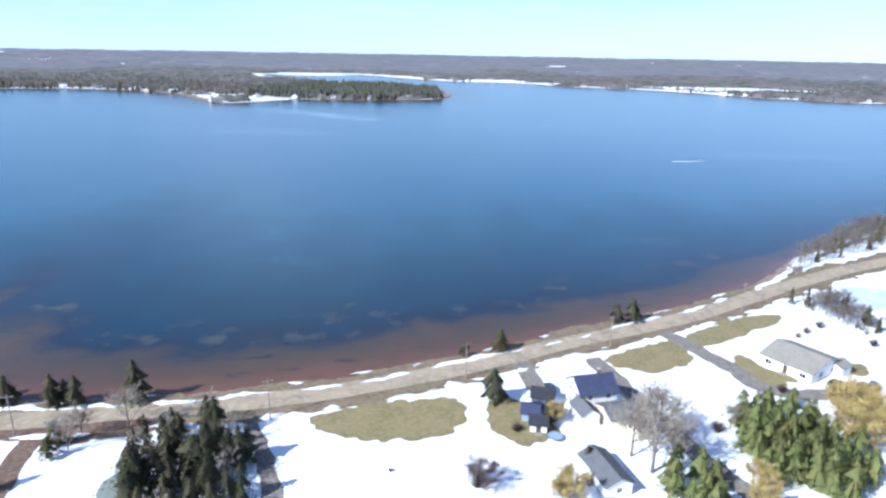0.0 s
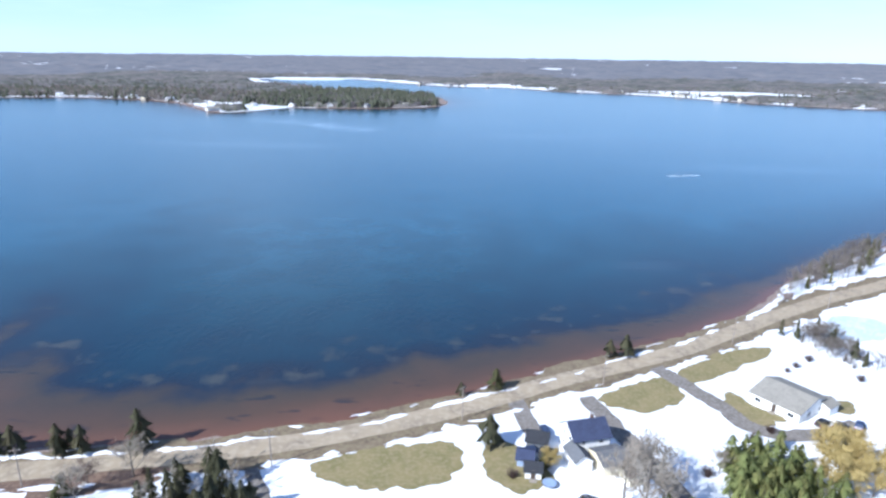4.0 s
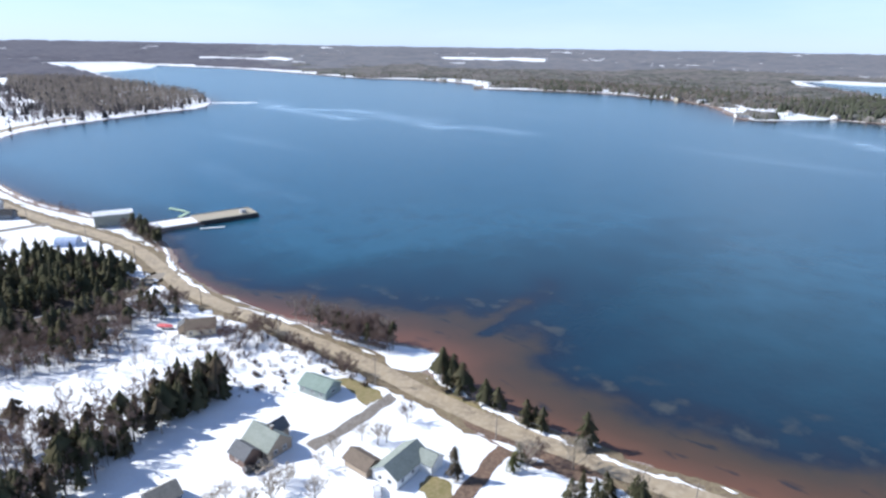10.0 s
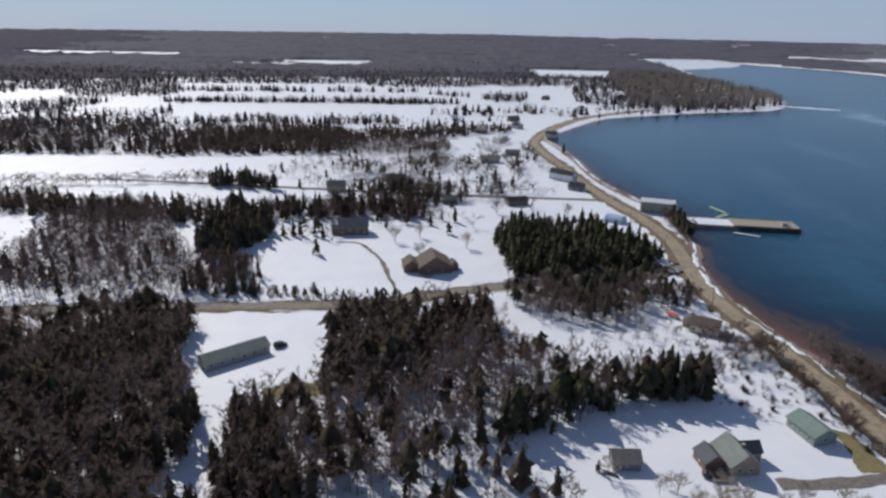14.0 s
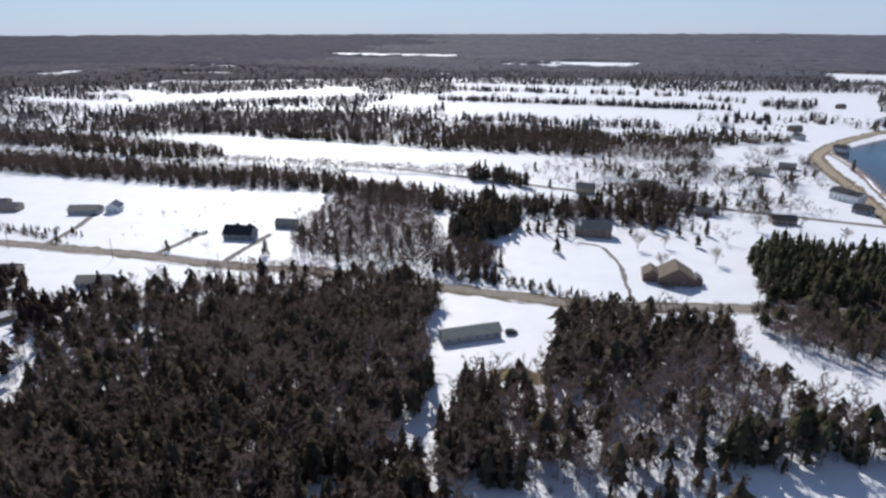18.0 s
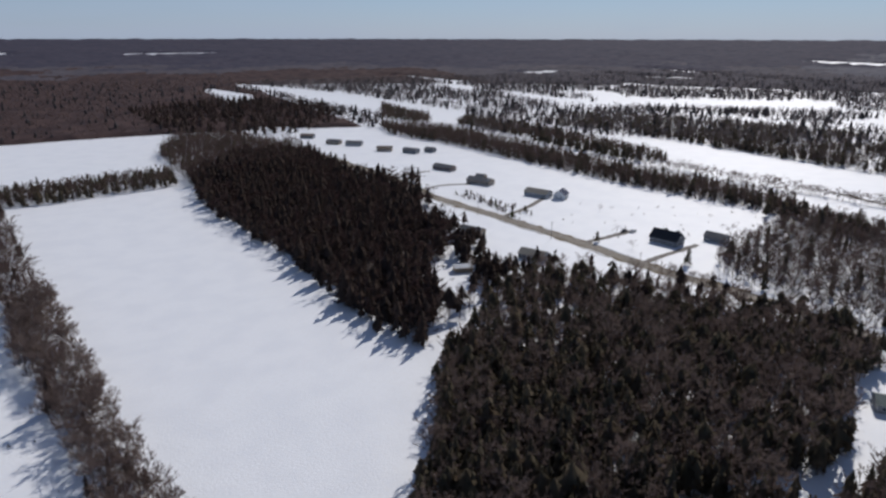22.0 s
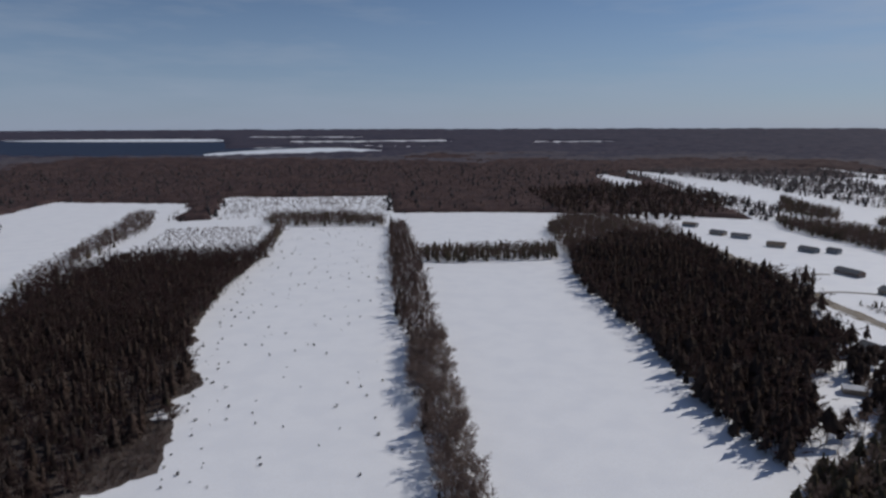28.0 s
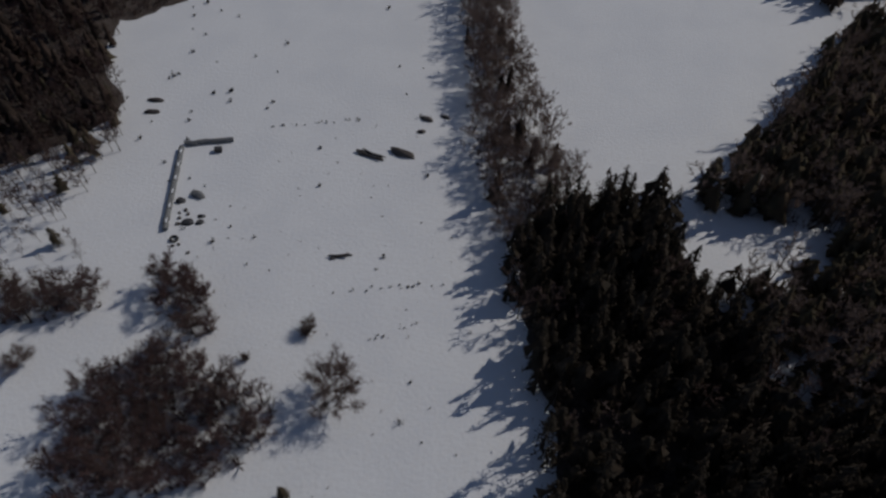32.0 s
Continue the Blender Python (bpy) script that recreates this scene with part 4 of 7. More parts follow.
def leafless(seed, limbs=9, twigs=8, spread=0.30, trunk=0.016, fork=0.22, thin=0.0035, sub=2, sides=4):
    """A bare broadleaf tree of unit height: trunk, limbs and fine twigs."""
    r = np.random.RandomState(seed)
    tv, tt = [], []
    n = sides
    lean = r.normal(0, 0.02, 2)
    for z, w in ((0, trunk * 1.3), (fork, trunk), (0.85, trunk * 0.3)):
        for j in range(n):
            q = 2 * math.pi * j / n
            tv.append((w * math.cos(q) + lean[0] * z, w * math.sin(q) + lean[1] * z, z))
    for k in range(2):
        for j in range(n):
            p0, p1 = k * n + j, k * n + (j + 1) % n
            tt += [(p0, p1, p1 + n), (p0, p1 + n, p0 + n)]
    cv, ct = [], []

    def add(p, q, w, one=False):
        v, f = blades(p, q, w, r, one)
        o = len(cv)
        cv.extend(v)
        ct.extend([tuple(i + o for i in k) for k in f])
    for i in range(limbs):
        z0 = fork + (0.8 - fork) * (i / limbs) ** 0.9
        q = i * 2.4 + r.normal(0, 0.4)
        ln = spread * r.uniform(0.75, 1.2) * (1.1 - 0.5 * i / limbs)
        p0 = np.array([lean[0] * z0, lean[1] * z0, z0])
        p1 = p0 + np.array([math.cos(q) * ln, math.sin(q) * ln, ln * r.uniform(0.6, 1.3)])
        p1[2] = min(p1[2], 0.98)
        add(p0, p1, trunk * 0.45)
        for k in range(twigs):
            s = r.uniform(0.25, 1.0)
            a0 = p0 + (p1 - p0) * s
            dd = r.normal(size=3) * 0.6 + (p1 - p0) / ln * 0.6 + np.array([0, 0, 0.55])
            a1 = a0 + dd / np.linalg.norm(dd) * spread * r.uniform(0.25, 0.6)
            a1[2] = min(a1[2], 1.0)
            add(a0, a1, thin * 1.2, True)
            for _ in range(sub):
                b0 = a0 + (a1 - a0) * r.uniform(0.3, 0.9)
                e = r.normal(size=3) * 0.6 + np.array([0, 0, 0.5])
                add(b0, b0 + e / np.linalg.norm(e) * spread * r.uniform(0.2, 0.42), thin, True)
    return (np.array(tv), np.array(tt)), (np.array(cv), np.array(ct))


def shrub(seed, stems=26, spread=0.55, blade=1.0):
    r = np.random.RandomState(seed)
    cv, ct = [], []
    for i in range(stems):
        q, k = r.uniform(0, 6.28), r.uniform(0, 1) ** 0.6
        tip = np.array([math.cos(q) * spread * k, math.sin(q) * spread * k, r.uniform(0.55, 1.0) * (1.05 - 0.4 * k)])
        p0 = np.array([math.cos(q) * 0.1 * k, math.sin(q) * 0.1 * k, 0])
        for p, e, w in ((p0, tip, 0.02), (p0 + (tip - p0) * 0.45, tip + r.normal(0, 0.14, 3), 0.014), (p0 + (tip - p0) * 0.6, tip + r.normal(0, 0.16, 3), 0.014)):
            v, f = blades(p, e, w * blade, r)
            o = len(cv)
            cv.extend(v)
            ct.extend([tuple(x + o for x in y) for y in f])
    return (np.zeros((0, 3)), np.zeros((0, 3), int)), (np.array(cv), np.array(ct))


def tiny_spruce(seed):
    """A far conifer: two ragged cones."""
    r = np.random.RandomState(seed)
    cv, ct = [], []
    for z0, z1, w in ((0.03, 0.68, 0.20), (0.4, 1.0, 0.125)):
        o = len(cv)
        for j in range(5):
            q, k = 2 * math.pi * (j + r.uniform(-0.3, 0.3)) / 5, w * r.uniform(0.65, 1.3)
            cv.append((k * math.cos(q), k * math.sin(q), z0 + r.uniform(-0.03, 0.08)))
        cv.append((r.normal(0, 0.01), r.normal(0, 0.01), z1))
        ct += [(o + j, o + (j + 1) % 5, o + 5) for j in range(5)]
    return (np.zeros((0, 3)), np.zeros((0, 3), int)), (np.array(cv), np.array(ct))


def tiny_bare(seed):
    """A far leafless tree: a stem and loose tufts of twigs."""
    r = np.random.RandomState(seed)
    cv, ct = [(-0.02, 0, 0), (0.02, 0, 0), (0, 0, 0.9), (0, -0.02, 0), (0, 0.02, 0)], [(0, 1, 2), (3, 4, 2)]
    for i in range(10):
        q, z, k = r.uniform(0, 6.28), r.uniform(0.3, 0.95), r.uniform(0.06, 0.24)
        c = np.array([k * math.cos(q), k * math.sin(q), z])
        o = len(cv)
        d = r.normal(0, 1, (2, 3)) * np.array([0.045, 0.045, 0.05])
        cv += [tuple(c * np.array([0.3, 0.3, 1]) - np.array([0, 0, 0.14])), tuple(c + d[0]), tuple(c + d[1])]
        ct.append((o, o + 1, o + 2))
    return (np.zeros((0, 3)), np.zeros((0, 3), int)), (np.array(cv, float), np.array(ct))


KINDS = {
    "tiny_spruce": [tiny_spruce(s) for s in range(101, 106)],
    "tiny_bare": [tiny_bare(s) for s in range(111, 116)],
    "spruce": [conifer(s, 7, 0.21 + 0.03 * (s % 3), 0.03, 0.75, 9, 0.055, 3, 8, 0.02) for s in range(1, 9)],
    "fine_pine": [conifer(s, 9, 0.30 + 0.03 * (s % 3), 0.02, 0.55, 105, 0.040, 4, 10, 0.05, 0.22) for s in range(15, 21)],
    "fir": [conifer(s, 9, 0.22 + 0.03 * (s % 3), 0.03, 0.75, 34, 0.038, 3, 9, 0.03, 0.25) for s in range(121, 127)],
    "pine": [conifer(s, 6, 0.20 + 0.03 * (s % 3), 0.30 + 0.06 * (s % 2), 0.45, 14, 0.055, 4, 8, 0.05, 0.6) for s in range(11, 18)],
    "bare": [leafless(s, 12, 8, 0.40, 0.014, 0.12, thin=0.0062, sub=6) for s in range(21, 26)],
    "thick_bare": [leafless(s, 13, 11, 0.36, 0.011, 0.05, thin=0.0034, sub=10) for s in range(26, 31)],
    "tall_bare": [leafless(s, 9, 6, 0.25, 0.011, 0.30, thin=0.0072, sub=3, sides=3) for s in range(31, 37)],
    "shrub": [shrub(s, 16) for s in range(41, 45)],
    "far_spruce": [conifer(s, 5, 0.21 + 0.03 * (s % 2), 0.03, 0.8, 4, 0.075, 3, 7) for s in range(51, 57)],
    "far_bare": [leafless(s, 6, 4, 0.36, 0.012, 0.14, thin=0.0125, sub=3, sides=3) for s in range(55, 60)],
    "tussock": [shrub(s, 9, 0.6, 4.5) for s in range(47, 51)],
    "far_shrub": [shrub(s, 6) for s in range(45, 48)],
}
AVOID = []  # centre and radius of ground kept clear of scattered trees


def spots(poly, gap, seed, clear=(), road=6.0):
    """Scattered points in an outline, off the roads, lanes and buildings."""
    r = np.random.RandomState(seed)
    p = np.array(poly, float)
    x0, y0 = p.min(axis=0)
    x1, y1 = p.max(axis=0)
    X, Y = np.meshgrid(np.arange(x0, x1, gap), np.arange(y0, y1, gap))
    X = (X + r.uniform(-0.48, 0.48, X.shape) * gap).ravel()
    Y = (Y + r.uniform(-0.48, 0.48, Y.shape) * gap).ravel()
    m = inside(poly, X, Y)
    X, Y = X[m], Y[m]
    m = (line_distance(main_axis, X, Y) > road) & (line_distance(inland_axis, X, Y) > road)
    for ln, half, _ in LANES:
        m &= line_distance(ln, X, Y) > half + 0.6
    for c in clear:
        m &= ~inside(c, X, Y)
    for cx, cy, cr in AVOID:
        m &= np.hypot(X - cx, Y - cy) > cr
    return X[m], Y[m]


def soft_normals(me, normals):
    """Shade needle sprays as parts of one rounded crown."""
    if np.any(normals):
        me.normals_split_custom_set_from_vertices(normals.tolist())


def plant(name, X, Y, kinds, heights, seed, label, crown, bark=None, category="woods", slim=1.0):
    """Many trees in one mesh. kinds: kind and share; heights: lowest and highest."""
    r = np.random.RandomState(seed)
    n = len(X)
    if not n:
        return
    names = [k for k, _ in kinds]
    share = np.array([s for _, s in kinds], float)
    pick = r.choice(len(names), n, p=share / share.sum())
    vs, ts, ms, ns, off = [], [], [], [], 0
    for ki, kind in enumerate(names):
        temp = KINDS[kind]
        var = r.randint(0, len(temp), n)
        for vi, (tk, cr) in enumerate(temp):
            sel = np.where((pick == ki) & (var == vi))[0]
            if not len(sel):
                continue
            lo, hi = heights[ki]
            h = r.uniform(lo, hi, len(sel)) * r.uniform(0.85, 1.1, len(sel))
            w = h * r.uniform(0.8, 1.25, len(sel)) * slim
            q = r.uniform(0, 6.28, len(sel))
            for shape, mi in ((tk, 0), (cr, 1 + ki)):
                tv, tt = shape[0], shape[1]
                if not len(tv):
                    continue
                x = tv[None, :, 0] * w[:, None]
                y = tv[None, :, 1] * w[:, None]
                z = tv[None, :, 2] * h[:, None]
                cx = x * np.cos(q)[:, None] - y * np.sin(q)[:, None] + X[sel][:, None]
                cy = x * np.sin(q)[:, None] + y * np.cos(q)[:, None] + Y[sel][:, None]
                cz = z + ground_z(X[sel], Y[sel])[:, None] - 0.05
                vs.append(np.stack([cx, cy, cz], -1).reshape(-1, 3))
                if len(shape) > 2:
                    nx = shape[2][None, :, 0] * np.cos(q)[:, None] - shape[2][None, :, 1] * np.sin(q)[:, None]
                    ny = shape[2][None, :, 0] * np.sin(q)[:, None] + shape[2][None, :, 1] * np.cos(q)[:, None]
                    ns.append(np.stack([nx, ny, np.broadcast_to(shape[2][None, :, 2], nx.shape)], -1).reshape(-1, 3))
                else:
                    ns.append(np.zeros((len(sel) * len(tv), 3)))
                ts.append((tt[None] + (np.arange(len(sel)) * len(tv))[:, None, None]).reshape(-1, 3) + off)
                ms.append(np.full(len(sel) * len(tt), mi))
                off += len(sel) * len(tv)
    me = np_mesh(name, np.concatenate(vs), np.concatenate(ts), [bark or BARK] + crown, np.concatenate(ms))
    soft_normals(me, np.concatenate(ns))
    return tagged(new(name, me), label, category, kind="stuff")


# ---- far trees, one by one, on the nearer hills and belts ----
fr = np.random.RandomState(77)
for nm, x0, x1, y0, y1, gap, lab in (("far_trees_west", -1600, -250, -1500, 420, 7.4, "dark thin rows of spruces and bare trees between far fields"),
                                     ("far_trees_south", -250, 1500, -1750, -480, 14.0, "dark spruces and bare trees of the far woods"),
                                     ("far_trees_west_back", -2100, -1600, -1400, 420, 15.0, "dark woods far inland")):
    X, Y = np.meshgrid(np.arange(x0, x1, gap), np.arange(y0, y1, gap))
    X = (X + fr.uniform(-0.5, 0.5, X.shape) * gap).ravel()
    Y = (Y + fr.uniform(-0.5, 0.5, Y.shape) * gap).ravel()
    m = far_wood(X, Y) & (Y < 560)
    if nm == "far_trees_west":
        m &= lattice(X, Y, 24, 88) > 0.24
    X, Y = X[m], Y[m]
    m = np.hypot(X, Y) < 2100
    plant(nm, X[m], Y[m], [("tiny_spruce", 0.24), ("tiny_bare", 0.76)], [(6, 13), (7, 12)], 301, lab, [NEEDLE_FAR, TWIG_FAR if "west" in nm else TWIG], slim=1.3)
for nm, X, Y, lab in [("far_trees_north", *np.meshgrid(np.arange(-1500, 1300, 13.0), np.arange(930, 1750, 13.0)), "grey-green trees on the opposite shore")]:
    X = (X + fr.uniform(-0.5, 0.5, X.shape) * 13).ravel()
    Y = (Y + fr.uniform(-0.5, 0.5, Y.shape) * 13).ravel()
    m = far_wood(X, Y)
    plant(nm, X[m], Y[m], [("tiny_spruce", 0.35), ("tiny_bare", 0.65)], [(6, 12), (6, 11)], 302, lab, [NEEDLE_SHORE, TWIG_GREY], slim=1.4)


# ---- houses ----
def frame_mesh(w, h):
    b = 0.09
    return boxes("window_frame", [(-w / 2, -0.05, -h / 2, -w / 2 + b, 0.06, h / 2), (w / 2 - b, -0.05, -h / 2, w / 2, 0.06, h / 2),
                                  (-w / 2 + b, -0.05, -h / 2, w / 2 - b, 0.06, -h / 2 + b), (-w / 2 + b, -0.05, h / 2 - b, w / 2 - b, 0.06, h / 2),
                                  (-0.03, -0.04, -h / 2 + b, 0.03, 0.04, h / 2 - b)], PAINT["trim_white"])


WINDOW = {k: (frame_mesh(*k), boxes("pane", [(-k[0] / 2 + 0.05, -0.02, -k[1] / 2 + 0.05, k[0] / 2 - 0.05, 0.02, k[1] / 2 - 0.05)], GLASS))
          for k in ((1.1, 1.2), (1.7, 1.3), (0.8, 0.9))}
DOOR = {m: boxes("door", [(-0.5, -0.05, 0, 0.5, 0.06, 2.05)], PAINT[m]) for m in ("door_dark", "door_red", "trim_white")}
KNOB = boxes("door_handle", [(0.34, 0.06, 0.95, 0.42, 0.12, 1.05)], PAINT["dark_timber"])
STEP = boxes("doorstep", [(-0.8, 0.0, 0, 0.8, 1.1, 0.2)], PAINT["weathered_wood"])


def walls_mesh(L, W, h, rise, mat, z0=0.0):
    """Four walls with two gables, hollow, 0.16 m thick."""
    bm = bmesh.new()
    for s in (0, 1):
        k = 0.16 * s
        l, w = L / 2 - k, W / 2 - k
        vs = [(-l, -w, z0), (l, -w, z0), (l, w, z0), (-l, w, z0), (-l, -w, h), (l, -w, h), (l, w, h), (-l, w, h), (-l, 0, h + rise - k * rise), (l, 0, h + rise - k * rise)]
        vs = [bm.verts.new(q) for q in vs]
        fs = [(0, 1, 5, 4), (2, 3, 7, 6)]
        if rise > 0.05:
            fs += [(1, 2, 6, 9, 5), (3, 0, 4, 8, 7)]
        else:
            fs += [(1, 2, 6, 5), (3, 0, 4, 7)]
        for f in fs:
            bm.faces.new([vs[i] for i in (f if s == 0 else f[::-1])])
    loose = [v for v in bm.verts if not v.link_faces]
    bmesh.ops.delete(bm, geom=loose, context="VERTS")
    me = bpy.data.meshes.new("wall")
    bm.to_mesh(me)
    bm.free()
    me.materials.append(mat)
    return me


def roof_mesh(L, W, h, rise, mat, over=0.45, thick=0.16):
    """Two pitched slabs with eaves and a ridge."""
    l = L / 2 + over
    w = W / 2 + over
    k = rise / (W / 2) if rise > 0.05 else 0.02
    e, r = h - over * k, h + k * W / 2
    prof = [(-w, e), (0, r), (w, e), (w, e + thick), (0, r + thick), (-w, e + thick)]
    vs = [(-l, y, z) for y, z in prof] + [(l, y, z) for y, z in prof]
    fs = [(i, (i + 1) % 6, 6 + (i + 1) % 6, 6 + i) for i in range(6)] + [(0, 5, 4, 1), (1, 4, 3, 2), (6, 7, 10, 11), (7, 8, 9, 10)]
    me = simple("roof", vs, fs, mat)
    bm = bmesh.new()
    bm.from_mesh(me)
    bmesh.ops.recalc_face_normals(bm, faces=bm.faces)
    bm.to_mesh(me)
    bm.free()
    return me


def place_window(parent, kind, x, y, z, turn):
    fr, pn = WINDOW[kind]
    o = part("window", fr, parent, "white-framed window")
    o.matrix_local = pose(x, y, z, 0, 0, turn)
    part("pane", pn, o, "dark glass pane")
    return o


def wall_windows(parent, L, W, h, storeys, kind, door_side=1, gap=2.8, ends=1):
    w, hh = kind
    for s in range(storeys):
        z = 1.55 + s * 2.6
        if z + hh / 2 > h:
            continue
        for side in (-1, 1):
            n = max(1, int((L - 1.2) / gap))
            for i in range(n):
                x = -L / 2 + L * (i + 0.5) / n
                if s == 0 and side == door_side and i == n // 2:
                    continue
                place_window(parent, kind, x, side * (W / 2 + 0.0), z, 0 if side > 0 else 180)
        for end in (-1, 1):
            for i in range(ends):
                y = (i - (ends - 1) / 2) * W / 2.6
                place_window(parent, kind, end * (L / 2), y, z, -90 if end > 0 else 90)


def house(name, x, y, turn, L, W, h, rise, wall, roof, label, storeys=1, category="house", door="door_dark", chimney=False, kind=(1.1, 1.2),
          windows=True, gap=2.8, group=""):
    """A gabled building with its length along turn, on a low foundation."""
    e = new(name)
    e.matrix_world = pose(x, y, 0, 0, 0, turn)
    tagged(e, label, category, group)
    part("foundation", boxes("foundation", [(-L / 2 + 0.05, -W / 2 + 0.05, -0.2, L / 2 - 0.05, W / 2 - 0.05, 0.35)], PAINT["concrete"]), e, "grey concrete foundation")
    part("wall", walls_mesh(L, W, h, rise, wall, 0.3), e)
    part("roof", roof_mesh(L, W, h, rise, roof), e)
    if windows:
        wall_windows(e, L, W, h, storeys, kind, gap=gap, ends=2 if W > 7 else 1)
        n = max(1, int((L - 1.2) / gap))
        dx = -L / 2 + L * (n // 2 + 0.5) / n
        d = part("door", DOOR[door], e)
        d.matrix_local = pose(dx, W / 2 + 0.01, 0.32)
        part("door_handle", KNOB, d)
        s = part("doorstep", STEP, e, "weathered wooden step")
        s.matrix_local = pose(dx, W / 2 + 0.02, 0)
        if rise > 1.5 and storeys > 1:
            for end in (-1, 1):
                place_window(e, (0.8, 0.9), end * L / 2, 0, h + rise * 0.35, -90 if end > 0 else 90)
    if chimney:
        cz = h + rise
        c = part("chimney", boxes("chimney", [(-0.35, -0.35, cz - 0.7, 0.35, 0.35, cz + 1.0)], PAINT["siding_brown"]), e, "brown brick chimney")
        c.matrix_local = pose(L * 0.18, 0.3, 0)
        part("chimney_cap", boxes("chimney_cap", [(-0.42, -0.42, cz + 1.0, 0.42, 0.42, cz + 1.12)], PAINT["concrete"]), c)
    AVOID.append((x, y, 0.55 * math.hypot(L, W) + 2.0))
    return e


def wing(parent, x, y, turn, L, W, h, rise, wall, roof, windows=True, kind=(1.1, 1.2)):
    """A lower part of a house, in its own place beside the main body."""
    w = part("wing", walls_mesh(L, W, h, rise, wall, 0.0), parent)
    w.matrix_local = pose(x, y, 0, 0, 0, turn)
    part("wing_roof", roof_mesh(L, W, h, rise, roof, 0.3), w)
    if windows:
        for side in (-1, 1):
            o = part("window", WINDOW[kind][0], w)
            o.matrix_local = pose(0, side * W / 2, 1.5, 0, 0, 0 if side > 0 else 180)
    return w


def deck(parent, x, y, w, d, z=0.7):
    dk = part("deck", boxes("deck", [(x + i * 0.3 - w / 2, y - d / 2, z - 0.06, x + i * 0.3 + 0.27 - w / 2, y + d / 2, z) for i in range(int(w / 0.3))], PAINT["weathered_wood"]), parent,
              "weathered plank deck")
    posts = [(x + sx * (w / 2 - 0.1) - 0.06, y + sy * (d / 2 - 0.1) - 0.06, -0.1, x + sx * (w / 2 - 0.1) + 0.06, y + sy * (d / 2 - 0.1) + 0.06, z + 0.95)
             for sx in (-1, 1) for sy in (-1, 1)]
    for b in posts:
        part("post", boxes("post", [b], PAINT["weathered_wood"]), dk)
    for ry in (y + d / 2 - 0.12, y - d / 2 + 0.04):
        part("rail", boxes("rail", [(x - w / 2, ry, z + 0.88, x + w / 2, ry + 0.08, z + 0.95)], PAINT["weathered_wood"]), dk)
    return dk


P, R = PAINT, ROOF
# by the shore road, east
hA = house("farmhouse", 33.5, 127, 14, 8.6, 7.6, 5.0, 2.6, P["siding_white"], R["blue"], "two-storey white clapboard house with a dark roof and low wings", 2, chimney=True)
wing(hA, 2.5, -7.4, 0, 6.5, 7.0, 2.7, 1.3, P["siding_cream"], R["slate"])
wing(hA, -4.2, -5.6, 90, 6.0, 4.0, 3.0, 1.4, P["siding_white"], R["slate"])
wing(hA, 5.2, -12.5, 90, 5.0, 4.0, 2.4, 1.0, P["siding_cream"], R["brown"])
house("garage", 30.5, 100.5, 106, 10, 5.2, 2.7, 1.3, P["siding_white"], R["slate"], "white garage with a grey pitched roof and lean-to", category="garage", gap=4.5)
hB = house("ranch_house", 91, 147, 123, 13, 14, 2.9, 2.2, P["siding_white"], R["grey"], "long white ranch house with a broad grey roof", 1, kind=(1.7, 1.3), gap=3.4)
wing(hB, -6.5, -5.0, 90, 4.5, 4.5, 2.5, 0.9, P["siding_white"], R["grey"])
house("shed", 23, 128, 166, 4.6, 4.6, 2.3, 1.2, P["siding_slate"], R["charcoal"], "small dark-roofed shed beside the driveway", category="shed", windows=False)
house("shed", 19.5, 121.5, 167, 3.4, 4.2, 2.1, 1.0, P["siding_blue"], R["blue"], "blue-roofed garden shed among parked things", category="shed", windows=False)
house("shed", 20.5, 117, 173, 3.4, 3.4, 2.2, 1.1, P["siding_white"], R["charcoal"], "little white shed with a dark roof", category="shed", kind=(0.8, 0.9), gap=2.4)
house("shed", 24.5, 122, 160, 3.0, 3.6, 2.1, 0.9, P["siding_blue"], R["charcoal"], "small blue-grey shed beside the lawn", category="shed", windows=False)
# by the shore road, west
hC = house("gabled_house", -123.5, 67.5, 8, 9.4, 7.4, 2.9, 3.0, P["siding_tan"], R["green"], "tan house with steep greenish-grey gables", 1, chimney=True)
wing(hC, -0.6, -6.4, 0, 6.0, 5.2, 2.4, 2.0, P["siding_brown"], R["slate"])
wing(hC, -2.0, 4.6, 90, 4.5, 4.2, 3.0, 2.0, P["siding_tan"], R["slate"])
deck(hC, 5.2, -6.6, 3.4, 4.6)
house("teal_cottage", -137, 93, 14, 9.8, 7, 2.8, 1.9, P["siding_teal"], R["teal"], "teal cottage with a pale green roof beside the road", 1, door="trim_white")
hD = house("green_roofed_house", -93, 85, 100, 12.2, 7.4, 3.0, 2.4, P["siding_white"], R["green"], "white bungalow with a sage-green roof", 1)
wing(hD, 5.2, -4.8, 90, 4.6, 5.0, 2.8, 1.7, P["siding_white"], R["green"])
house("outbuilding", -100.5, 79.5, 4, 7.7, 5, 2.4, 1.5, P["siding_tan"], R["brown"], "weathered brown outbuilding beside a bungalow", category="shed", windows=False)
house("cabin", -122, 40, 91, 6.5, 5.6, 2.5, 1.9, P["siding_slate"], R["grey"], "small grey cabin in deep snow", 1, kind=(0.8, 0.9))
hT = house("tan_house", -199, 87, 60, 9.6, 8, 3.0, 2.2, P["siding_cream"], R["brown"], "cream house half hidden by bare trees", 1)
wing(hT, -5.5, 2, 90, 5, 4.5, 2.6, 1.4, P["siding_tan"], R["slate"])
